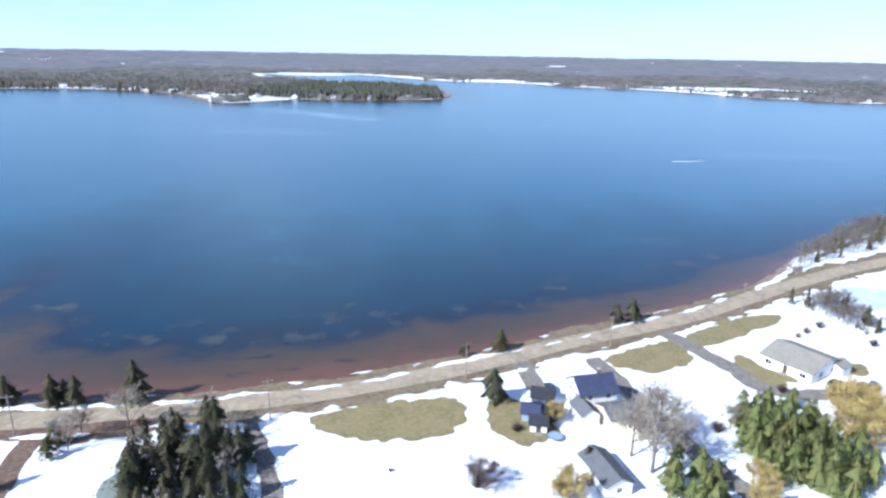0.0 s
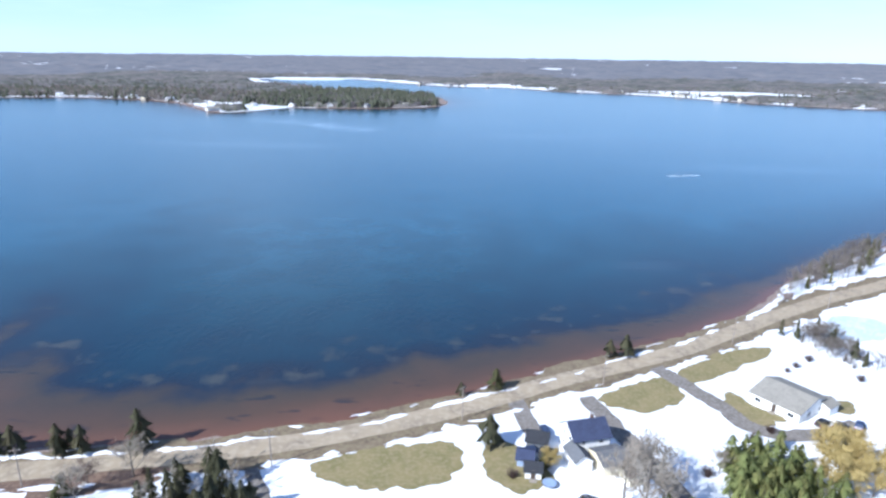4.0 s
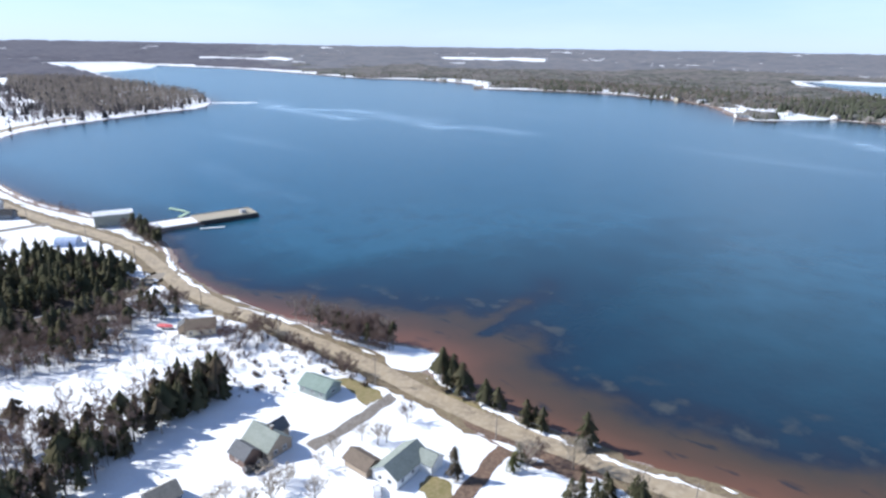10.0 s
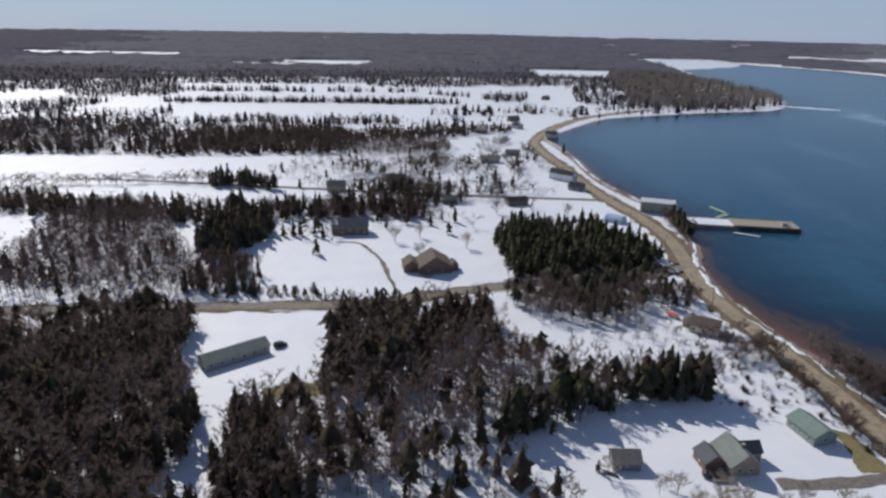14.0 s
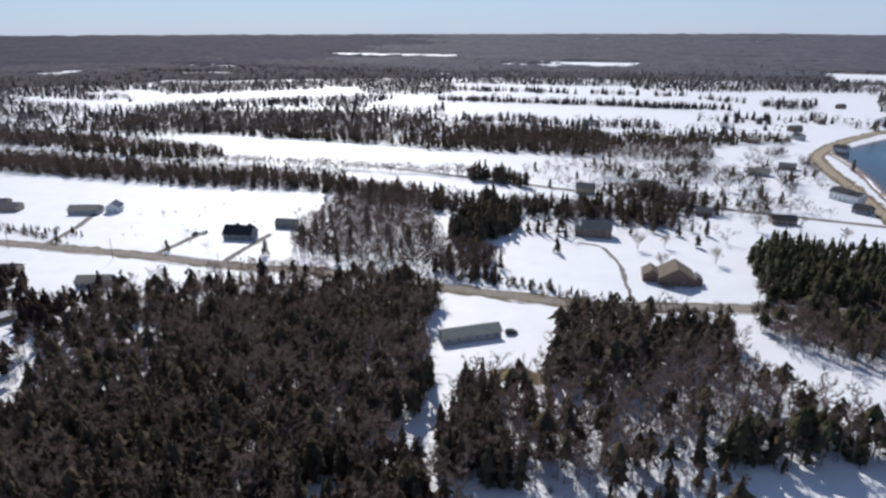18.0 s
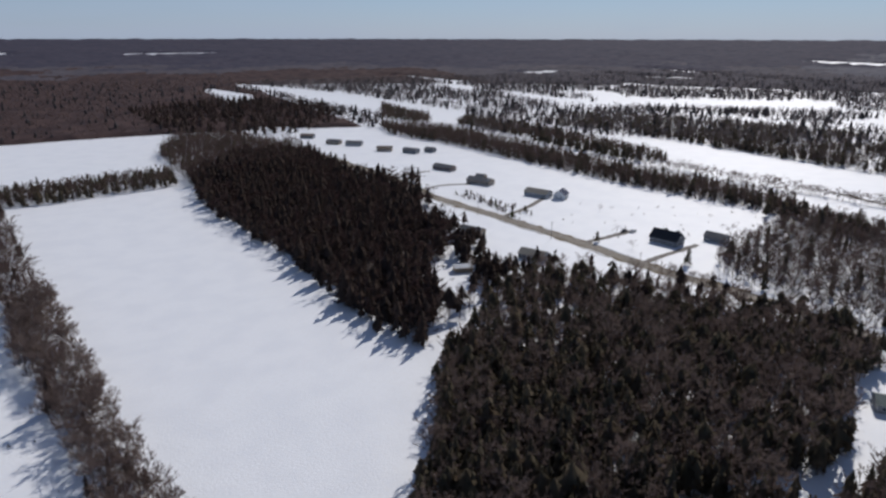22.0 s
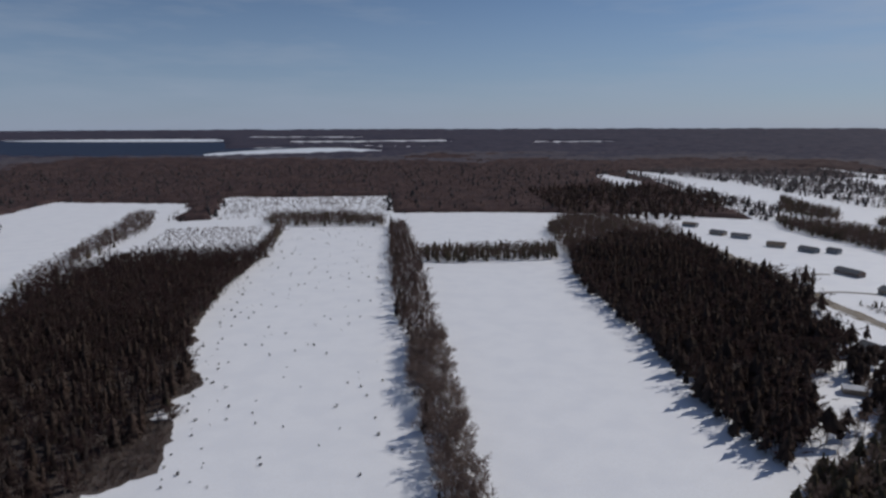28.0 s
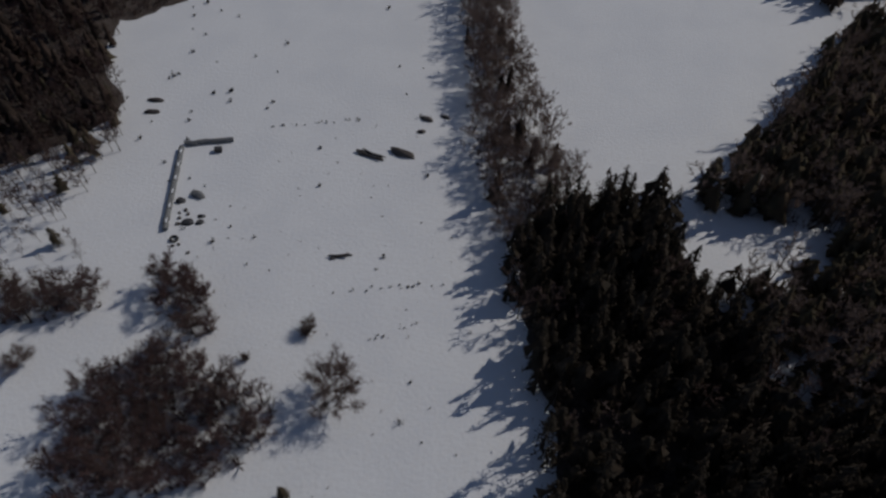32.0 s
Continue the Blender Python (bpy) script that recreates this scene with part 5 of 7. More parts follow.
# round the wharf and the cove
house("wharf_building", -361, 116, 72, 19, 10, 6.6, 0.5, P["siding_sage"], R["tin"], "long grey-green metal-clad wharf building with a pale roof", 1, "warehouse", kind=(1.1, 1.2), gap=4.4)
AVOID.append((-338, 86, 9.0))
AVOID.append((-208, 77, 8.0))
hW = house("white_house", -446, 70, 45, 13, 8, 5.2, 2.4, P["siding_white"], R["charcoal"], "tall white house with a black roof", 2)
wing(hW, 9.2, 0, 0, 8, 7, 5.0, 2.2, P["siding_white"], R["charcoal"])
house("black_roofed_house", -414, 77, 53, 9.2, 7, 3.0, 2.2, P["siding_slate"], R["charcoal"], "low house with a steep black roof", 1)
house("bungalow", -372, 33, 106, 12.4, 8, 3.0, 2.0, P["siding_brown"], R["charcoal"], "dark bungalow behind a spruce wood", 1)
hG = house("grey_house", -505, 22, 92, 15, 9, 3.2, 2.6, P["siding_grey"], R["grey"], "broad grey house in a snowy field", 1)
wing(hG, 0, 5, 90, 6, 7, 3.2, 2.4, P["siding_grey"], R["grey"])
house("grey_house", -538, 43, 85, 12, 8, 3.0, 2.0, P["siding_slate"], R["slate"], "low slate-grey house by the cove road", 1)
house("field_house", -431, -47, 93, 14, 8, 3.0, 2.0, P["siding_brown"], R["slate"], "brown house among bare trees beside a side road", 1)
house("field_house", -398, -83, 96, 12, 8, 4.4, 2.6, P["siding_tan"], R["slate"], "tan house among bare trees beside a side road", 1)
house("shed", -372, -8, 96, 9, 6, 2.8, 1.8, P["siding_brown"], R["slate"], "brown shed behind yard trees", category="shed", windows=False)
# inland lots
hN = house("brown_house", -256, -13, 12, 13, 14.5, 3.4, 4.4, P["siding_brown"], R["brown"], "brown house with a broad gable alone on a snowy slope", 1)
wing(hN, -1.5, -10.0, 0, 9, 7.0, 3.0, 2.4, P["siding_brown"], R["brown"])
wing(hN, 1.0, 8.6, 0, 6, 4.0, 2.6, 1.4, P["siding_brown"], R["slate"])
deck(hN, 8.0, -4.0, 3.0, 5.0)
hF = house("old_farmhouse", -307, -57, 98, 15, 9.5, 5.0, 3.2, P["siding_brown"], R["slate"], "dark old farmhouse among trees", 2)
wing(hF, -8.5, 0, 0, 5, 6, 3, 1.8, P["siding_brown"], R["slate"])
hH = house("dormer_house", -228, -226, 106, 15, 9, 3.4, 3.6, P["siding_slate"], R["charcoal"], "slate-grey house with two white dormers", 2, gap=3.0)
for dx in (-3.4, 3.4):
    dm = wing(hH, dx, 3.4, 90, 3.4, 2.6, 5.2, 1.4, P["siding_white"], R["charcoal"], windows=False)
    o = part("window", WINDOW[(0.8, 0.9)][0], dm)
    o.matrix_local = pose(1.72, 0, 4.4, 0, 0, -90)
house("double_garage", -254, -216, 106, 11, 7, 2.9, 1.9, P["siding_slate"], R["slate"], "low grey double garage behind a house", category="garage", gap=4)
hL = house("long_bungalow", -170.5, -73.5, 131, 21, 7.2, 2.7, 1.7, P["siding_grey"], R["green"], "long narrow bungalow with a weathered roof in a forest clearing", 1, gap=3.2)
deck(hL, 6.5, 5.2, 6, 3.0)
house("grey_bungalow", -151, -238, 118, 13, 8, 2.7, 1.9, P["siding_slate"], R["grey"], "grey-roofed bungalow among spruces", 1)
house("bungalow", -144, -287, 117, 13, 8, 2.7, 1.9, P["siding_tan"], R["slate"], "dim bungalow among spruces", 1)
house("tin_roofed_shed", -111, -238, 164, 8.5, 5, 2.5, 0.7, P["siding_tan"], R["tin"], "shed with a bright tin roof at the wood's edge", category="shed", windows=False)
house("tin_roofed_shed", -143, -333, 6, 10, 6, 2.7, 0.8, P["siding_tan"], R["tin"], "shed with a bright tin roof among trees", category="shed", windows=False)
LOT = "houses along the inland road"
house("lot_house", -229, -344, 115, 17, 9, 2.9, 2.1, P["siding_grey"], R["grey"], "pale grey bungalow on an open snowy lot", 1, group=LOT)
house("lot_garage", -239, -332, 34, 9, 8, 3.2, 2.8, P["siding_white"], R["blue"], "white-gabled garage with a dark roof", 1, "garage", group=LOT)
hQ = house("lot_house", -213, -395, 117, 19, 9, 2.9, 2.0, P["siding_tan"], R["slate"], "long brown bungalow with a raised wing", 1, group=LOT)
wing(hQ, -3, 5.5, 0, 7, 6, 4.4, 1.6, P["siding_tan"], R["slate"])
house("lot_house", -213, -453, 115, 18, 8, 2.8, 1.9, P["siding_brown"], R["slate"], "dark bungalow on a snowy lot", 1, group=LOT)
house("lot_house", -222, -538, 124, 14, 8, 2.8, 1.9, P["siding_slate"], R["slate"], "slate-grey bungalow on a snowy lot", 1, group=LOT)
house("lot_garage", -240, -534, 124, 9, 7, 2.8, 1.8, P["siding_slate"], R["slate"], "low garage on a snowy lot", 1, "garage", group=LOT)
house("lot_house", -204, -559, 150, 14, 8, 2.8, 1.9, P["siding_tan"], R["brown"], "tan bungalow on a snowy lot", 1, group=LOT)
house("lot_house", -161, -670, 143, 14, 8, 2.8, 1.9, P["siding_slate"], R["brown"], "brown-roofed bungalow near the woods", 1, group=LOT)
house("lot_house", -174, -620, 133, 14, 8, 2.8, 1.9, P["siding_tan"], R["slate"], "low bungalow near the woods", 1, group=LOT)
house("lot_house", -189, -602, 143, 16, 8, 2.8, 1.9, P["siding_grey"], R["slate"], "grey bungalow near the woods", 1, group=LOT)
# cottages on the far shores
far_r = random.Random(8)
for fx, fy in ((-335, 955), (-300, 1045), (-420, 1120), (-470, 1135), (-520, 1150), (-560, 1190), (-640, 1210), (-700, 1205), (-240, 1050), (-180, 1050),
               (-120, 1050), (-60, 1080), (-960, 1100), (-1010, 1190), (-1120, 1210), (-1180, 1215), (-60, 1830), (20, 1770), (60, 1765), (120, 1740),
               (190, 1740), (330, 1580), (420, 1540), (520, 1440), (560, 1330), (600, 1310), (690, 1220), (760, 1180), (810, 1150)):
    house("shore_cottage", fx, fy, far_r.uniform(0, 180), far_r.uniform(11, 18), 8.5, 4.0, 2.6, P[far_r.choice(["siding_white", "siding_white", "siding_cream", "siding_grey"])],
          R[far_r.choice(["tin", "grey", "tin", "slate"])], "pale cottage on the opposite shore", 1, "cottage", gap=5.0, group="cottages on the opposite shore", kind=(1.7, 1.3))
for fx, fy in ((-640, 90), (-700, 60), (-660, 20), (-760, 60), (-840, 90), (-880, 160), (-760, -10), (-980, 210), (-1040, 260), (-1020, 130), (-640, -60), (-720, -150)):
    house("cove_house", fx, fy, far_r.uniform(0, 180), far_r.uniform(9, 14), 8, 4.0, 2.4, P[far_r.choice(["siding_white", "siding_grey", "siding_brown"])],
          R[far_r.choice(["charcoal", "grey", "slate"])], "house beyond the cove among snowy fields", 1, "house", gap=4.5, group="houses beyond the cove")

# ---- woods and hedgerows ----
CLEAR_LONG = [(-195, -95), (-207, -49), (-181, -56), (-152, -45), (-141, -62), (-116, -58), (-106, -60), (-107, -68), (-136, -71), (-168, -91)]
CLEAR_SPOT = [(-80, -81), (-87, -71), (-80, -65), (-74, -75)]
CLEAR_STRIP = [(-216, 14), (-210, 92), (-166, 92), (-163, 70), (-160, 50), (-168, 32), (-186, 12)]
WEDGE = [(-10, -95), (-11, -72), (-15, -66), (-26, -71), (-40, -73), (-42, -87), (-32, -88), (-17, -90)]
SP, TB, BR, PN, SH, FS, FB, FH = "spruce", "tall_bare", "bare", "pine", "shrub", "far_spruce", "far_bare", "far_shrub"


def woodland(name, poly, gap, kinds, heights, seed, label, clear=(), crown=None, floor=False, road=6.0, slim=1.0, bark=None, clump=0.0):
    X, Y = spots(poly, gap, seed, clear, road)
    if clump:
        m = lattice(X, Y, 20, seed) * 0.7 + lattice(X, Y, 8, seed + 1) * 0.3 > clump
        X, Y = X[m], Y[m]
    # litter sheet over the snow, laid to darken gaps under the trees
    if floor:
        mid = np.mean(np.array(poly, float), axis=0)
        patch("forest_floor_%d" % seed, [tuple(mid + (np.array(q) - mid) * 0.9) for q in poly], FLOOR_WOOD, 0.02 + 0.002 * (seed % 10), 1.0, "brown needle litter and snow, darkening gaps under the trees", "forest floor", seed=seed)
    if all(k.startswith(("far_", "tiny_")) for k, _ in kinds):
        slim *= 1.3
        kinds = [(k, w * (0.6 if k == FS else 1.0)) for k, w in kinds]
        heights = [(lo, hi) if k == FS else (lo * 1.1, hi * 1.12) for (k, _), (lo, hi) in zip(kinds, heights)]
    mats = {"thick_bare": TWIG, "fine_pine": NEEDLE_LIGHT, "tiny_spruce": NEEDLE_FAR, "tiny_bare": TWIG_GREY, FS: NEEDLE, FB: TWIG, FH: TWIG, SP: NEEDLE, PN: NEEDLE, TB: TWIG, BR: TWIG, SH: TWIG}
    plant(name, X, Y, kinds, heights, seed, label, crown or [mats[k] for k, _ in kinds], bark, slim=slim)


woodland("spruce_wood_south", [(-33, -116), (-46, -139), (-62, -163), (-85, -177), (-115, -162), (-135, -166), (-160, -160), (-205, -128), (-195, -95), (-165, -87),
         (-136, -69), (-119, -68), (-104, -75), (-101, -63), (-90, -40), (-60, -30), (-30, -48), (-14, -72), (-14, -92), (-24, -104)], 3.2,
         [(SP, 0.30), (PN, 0.24), (TB, 0.46)], [(7, 13), (9, 14), (9, 14)], 101, "dense dark spruce wood with some bare trees", [CLEAR_LONG, CLEAR_SPOT, WEDGE], crown=[NEEDLE, NEEDLE, TWIG_BROWN])
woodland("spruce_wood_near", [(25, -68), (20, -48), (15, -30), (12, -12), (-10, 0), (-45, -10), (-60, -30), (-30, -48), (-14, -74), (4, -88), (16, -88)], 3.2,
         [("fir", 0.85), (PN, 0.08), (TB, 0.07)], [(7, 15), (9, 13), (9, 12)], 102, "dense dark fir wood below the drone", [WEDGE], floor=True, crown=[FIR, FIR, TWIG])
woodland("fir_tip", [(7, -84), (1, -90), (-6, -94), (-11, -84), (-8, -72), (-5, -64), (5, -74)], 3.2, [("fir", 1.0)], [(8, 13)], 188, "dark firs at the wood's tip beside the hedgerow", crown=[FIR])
# brush layers added to cover bright snow between the trunks
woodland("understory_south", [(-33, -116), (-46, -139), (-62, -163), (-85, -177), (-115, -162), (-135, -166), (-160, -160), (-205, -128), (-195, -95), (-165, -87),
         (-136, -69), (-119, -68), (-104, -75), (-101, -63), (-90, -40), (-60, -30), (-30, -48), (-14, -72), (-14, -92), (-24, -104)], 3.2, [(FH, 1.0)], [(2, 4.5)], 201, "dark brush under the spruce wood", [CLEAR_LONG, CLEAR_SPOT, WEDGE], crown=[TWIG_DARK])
woodland("understory_grove", [(-149, -42), (-199, -46), (-209, 8), (-189, 21), (-179, 27), (-185, 48), (-175, 75), (-154, 74), (-149, 54), (-135, 24), (-126, 7), (-108, -12),
         (-101, -28), (-97, -52), (-112, -58), (-136, -63), (-145, -48)], 6.0, [(FH, 1.0)], [(1.2, 2.8)], 202, "grey brush under the grove", [CLEAR_LONG, CLEAR_STRIP], crown=[TWIG_GREY])
woodland("fir_wood_fill", [(-16, -72), (-24, -104), (-33, -116), (-46, -139), (-62, -163), (-84, -174), (-90, -120), (-95, -60), (-85, -42), (-60, -32), (-32, -50)], 5.0, [(SP, 1.0)], [(8, 14)], 187,
         "dark firs crowding the wood's field side", [CLEAR_SPOT, WEDGE])
woodland("mixed_wood_west", [(-149, -42), (-199, -46), (-209, 8), (-189, 21), (-179, 27), (-185, 48), (-175, 75), (-154, 74), (-149, 54), (-135, 24), (-126, 7), (-108, -12),
         (-101, -28), (-97, -52), (-112, -58), (-136, -63), (-145, -48)], 3.8, [(SP, 0.06), (PN, 0.16), (TB, 0.78)], [(8, 13), (10, 15), (9, 14)], 103,
         "mixed spruce and bare hardwood grove", [CLEAR_LONG, CLEAR_STRIP], bark=BARK_PALE, crown=[NEEDLE, NEEDLE, TWIG_BROWN])
woodland("grove_edge_spruces", [(-126, 7), (-137, 24), (-150, 54), (-154, 72), (-164, 72), (-158, 50), (-146, 22), (-138, 8)], 3.5, [(SP, 0.45), (PN, 0.55)], [(8, 13), (10, 15)], 164,
         "tall dark pines along the grove's sunny edge", crown=[NEEDLE_OLIVE, NEEDLE_OLIVE])
woodland("grove_south_spruces", [(-100, -30), (-97, -52), (-112, -58), (-136, -63), (-140, -50), (-120, -46), (-108, -34)], 3.4, [(SP, 0.9), (TB, 0.1)], [(8, 14), (8, 11)], 165, "dark spruces at the clearing's edge")
woodland("grove_inner_pines", [(-174, -44), (-197, -44), (-206, -24), (-205, -2), (-196, 12), (-184, 6), (-172, -8), (-158, -22), (-150, -32), (-156, -38)], 5.2, [(SP, 0.35), (PN, 0.65)], [(10, 14), (11, 15)], 166,
         "tall brown-green pines crowding the grove's clearing side", [CLEAR_LONG, CLEAR_STRIP])
woodland("yard_wood", [(-84, -181), (-110, -208), (-128, -215), (-150, -203), (-160, -180), (-158, -163), (-135, -168), (-115, -164)], 4.2, [(SP, 0.3), (PN, 0.3), (TB, 0.4)], [(7, 12), (8, 13), (8, 12)], 167,
         "dark pines and bare trees behind the roadside yards", crown=[NEEDLE, NEEDLE, TWIG_BROWN])
woodland("spruce_edge_west", [(-152, 72), (-176, 76), (-186, 48), (-180, 28), (-172, 30), (-160, 55), (-148, 60)], 3.4, [(SP, 1.0)], [(9, 14)], 104, "tall spruces along the grove's edge", [CLEAR_STRIP], crown=[NEEDLE_OLIVE])
woodland("shore_spruce_wood", [(-297, 15), (-326, 26), (-319, 70), (-280, 94), (-252, 94), (-240, 70), (-219, 50), (-242, 23)], 3.7, [(SP, 0.5), (PN, 0.4), (TB, 0.1)], [(7, 14), (7, 12), (7, 10)], 105,
         "dark spruce wood behind the shore road", floor=True, crown=[NEEDLE_OLIVE, NEEDLE_OLIVE, TWIG])
woodland("bare_wood_by_road", [(-208, 26), (-226, 14), (-244, 22), (-232, 52), (-242, 80), (-226, 94), (-214, 88), (-218, 72), (-204, 62), (-200, 44)], 3.0, [(BR, 0.3), (TB, 0.45), (PN, 0.25)], [(5, 8), (7, 10), (6, 10)], 106,
         "pale bare trees beside the road", crown=[TWIG_BROWN, TWIG_BROWN, NEEDLE_OLIVE], bark=BARK_PALE)
woodland("snow_saplings", [(-200, 44), (-204, 62), (-198, 82), (-184, 84), (-182, 64), (-190, 46)], 4.6, [(TB, 1.0)], [(3, 6)], 204, "thin grey saplings in open snow", crown=[TWIG_GREY])
woodland("field_strip", [(72, -290), (58, -290), (48, -232), (37, -181), (30, -152), (22, -118), (13, -96), (12, -82), (25, -72), (32, -88), (38, -118), (45, -150), (57, -200),
         (70, -250)], 3.4, [(BR, 0.91), (SP, 0.09)], [(5, 9.5), (6, 11)], 107, "hedgerow of bare trees and spruces between two fields", crown=[TWIG_BROWN, NEEDLE_DARK])
woodland("field_strip_far", [(153, -647), (138, -649), (93, -456), (65, -315), (58, -290), (72, -290), (79, -286), (116, -454)], 3.6, [(FB, 0.75), (FS, 0.25)], [(5, 9), (6, 11)], 147,
         "far end of the hedgerow between two fields", crown=[TWIG, NEEDLE_DARK])
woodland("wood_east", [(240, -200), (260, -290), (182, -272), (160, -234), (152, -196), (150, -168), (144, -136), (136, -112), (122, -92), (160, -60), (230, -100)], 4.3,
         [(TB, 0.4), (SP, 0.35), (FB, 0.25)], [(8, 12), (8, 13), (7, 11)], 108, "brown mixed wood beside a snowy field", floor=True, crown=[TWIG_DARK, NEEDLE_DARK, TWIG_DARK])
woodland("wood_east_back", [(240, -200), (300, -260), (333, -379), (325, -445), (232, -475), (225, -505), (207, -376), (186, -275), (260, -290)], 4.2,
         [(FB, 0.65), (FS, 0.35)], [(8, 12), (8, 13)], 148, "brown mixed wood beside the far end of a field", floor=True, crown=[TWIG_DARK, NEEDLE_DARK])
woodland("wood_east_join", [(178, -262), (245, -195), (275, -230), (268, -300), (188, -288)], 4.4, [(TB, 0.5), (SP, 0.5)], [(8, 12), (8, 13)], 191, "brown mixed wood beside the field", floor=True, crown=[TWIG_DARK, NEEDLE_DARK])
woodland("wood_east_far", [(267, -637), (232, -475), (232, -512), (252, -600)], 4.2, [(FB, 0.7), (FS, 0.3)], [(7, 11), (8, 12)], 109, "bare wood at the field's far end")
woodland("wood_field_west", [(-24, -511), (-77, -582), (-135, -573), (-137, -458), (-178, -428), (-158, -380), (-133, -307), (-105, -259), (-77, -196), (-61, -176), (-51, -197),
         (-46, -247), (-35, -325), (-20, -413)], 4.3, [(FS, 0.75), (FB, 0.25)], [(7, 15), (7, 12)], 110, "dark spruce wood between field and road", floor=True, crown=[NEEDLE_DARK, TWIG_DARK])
woodland("wood_north_of_field", [(-12, -625), (-37, -728), (-97, -700), (-140, -636), (-121, -520), (-19, -499)], 5.0, [(FB, 0.6), (FS, 0.4)], [(7, 11), (8, 12)], 111,
         "mixed wood behind the snowy field")
woodland("wood_beyond_lots", [(-97, -715), (-150, -705), (-225, -765), (-280, -960), (-160, -1120), (0, -1000), (-30, -760)], 9.5, [(FS, 0.8), (FB, 0.2)], [(9, 15), (8, 12)], 203, "dark spruces beyond the last lots", crown=[NEEDLE_DARK, TWIG_DARK], road=2)
woodland("windbreak", [(105, -508), (-14, -540), (-11, -487), (93, -462)], 4.0, [(FS, 0.6), (FB, 0.4)], [(6, 10), (6, 9)], 112, "row of spruces and bare trees across the field")
woodland("hardwood_inland", [(-212, -178), (-236, -200), (-308, -219), (-360, -204), (-335, -170), (-259, -125), (-255, -95), (-222, -84), (-214, -133)], 3.4,
         [(FB, 0.60), (TB, 0.34), (SP, 0.06)], [(6, 10), (7, 11), (8, 13)], 113, "bare grey hardwood stand with a few spruces", crown=[TWIG_GREY, TWIG, NEEDLE])
woodland("spruce_clump_inland", [(-270, -128), (-300, -125), (-350, -137), (-305, -98), (-283, -100), (-262, -110)], 3.8, [(SP, 0.7), (PN, 0.3)], [(10, 17), (10, 15)], 114, "clump of tall dark spruces behind a snowy yard")
woodland("roadside_spruces", [(-220, -118), (-262, -112), (-251, -90), (-220, -80)], 5.0, [(SP, 0.6), (BR, 0.4)], [(6, 11), (5, 8)], 115, "spruces and brush along the inland road", road=4)
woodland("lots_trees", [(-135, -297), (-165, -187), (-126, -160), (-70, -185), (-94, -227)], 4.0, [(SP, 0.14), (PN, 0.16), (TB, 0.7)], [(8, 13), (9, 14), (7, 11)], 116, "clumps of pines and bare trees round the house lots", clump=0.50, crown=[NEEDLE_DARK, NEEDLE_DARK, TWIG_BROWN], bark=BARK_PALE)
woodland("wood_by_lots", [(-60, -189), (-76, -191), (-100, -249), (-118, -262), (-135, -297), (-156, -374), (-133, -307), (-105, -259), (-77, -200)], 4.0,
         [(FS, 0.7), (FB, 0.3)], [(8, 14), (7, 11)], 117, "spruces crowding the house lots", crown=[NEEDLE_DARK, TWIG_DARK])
woodland("belt_inland", [(-266, -726), (-319, -645), (-330, -540), (-341, -401), (-368, -251), (-338, -231), (-306, -338), (-292, -439), (-280, -550), (-250, -655)], 4.2,
         [(FB, 0.55), (FS, 0.45)], [(6, 10), (7, 12)], 118, "tree belt of bare hardwoods and spruces between fields")
woodland("belt_inland_far", [(-354, -697), (-370, -570), (-391, -397), (-410, -400), (-420, -478), (-415, -636), (-395, -740)], 4.5, [(FS, 0.6), (FB, 0.4)], [(6, 11), (6, 9)], 119,
         "spruce belt between two snowy fields")
woodland("belt_inland_end", [(-293, -790), (-323, -707), (-360, -780), (-355, -937)], 5, [(FS, 0.6), (FB, 0.4)], [(6, 11), (6, 9)], 120, "spruce belt by a snowy field")
woodland("belt_west", [(-505, -255), (-516, -200), (-526, -107), (-600, -92), (-650, -130), (-640, -262)], 4.8, [(FS, 0.6), (FB, 0.4)], [(8, 13), (7, 10)], 121,
         "dense dark belt of spruces beyond the big field")
woodland("belt_west_open", [(-450, -657), (-487, -547), (-503, -418), (-510, -256), (-640, -262), (-700, -400), (-640, -560), (-560, -700)], 5.4, [(FB, 0.6), (FS, 0.4)], [(6, 10), (7, 12)], 166, "open rows of bare trees and spruces on snow", crown=[TWIG_GREY, NEEDLE], slim=1.2, clump=0.47)
woodland("belt_west_front", [(-452, -657), (-489, -547), (-505, -418), (-512, -256), (-526, -256), (-519, -418), (-503, -547), (-466, -657)], 5.0, [(FS, 0.5), (FB, 0.5)], [(5, 11), (4, 8)], 167,
         "row of young spruces and brush along the big field")
woodland("belt_cove", [(-530, -105), (-520, -45), (-556, -12), (-600, -15), (-612, -98)], 4.2, [(FB, 0.9), (FS, 0.1)], [(4, 7), (5, 9)], 122, "low brown thicket between the cove fields")
woodland("cove_spruces", [(-600, -100), (-604, -25), (-645, 5), (-662, 55), (-690, 50), (-676, 0), (-655, -100)], 6.0, [(FS, 0.8), (FB, 0.2)], [(7, 12), (6, 9)], 168, "spruces on the rise beyond the cove fields")
woodland("hedge_big_field", [(-374, -395), (-393, -282), (-412, -172), (-421, -175), (-402, -285), (-383, -397)], 4.6, [(FB, 1.0)], [(5, 7.5)], 123,
         "row of round leafless shrubs along the big field", crown=[TWIG], slim=1.5)
woodland("hedge_spruces", [(-360, -545), (-366, -484), (-377, -400), (-386, -402), (-376, -486), (-370, -547)], 4.5, [(FS, 0.75), (FB, 0.25)], [(8, 13), (6, 9)], 169, "row of tall spruces along the big field")
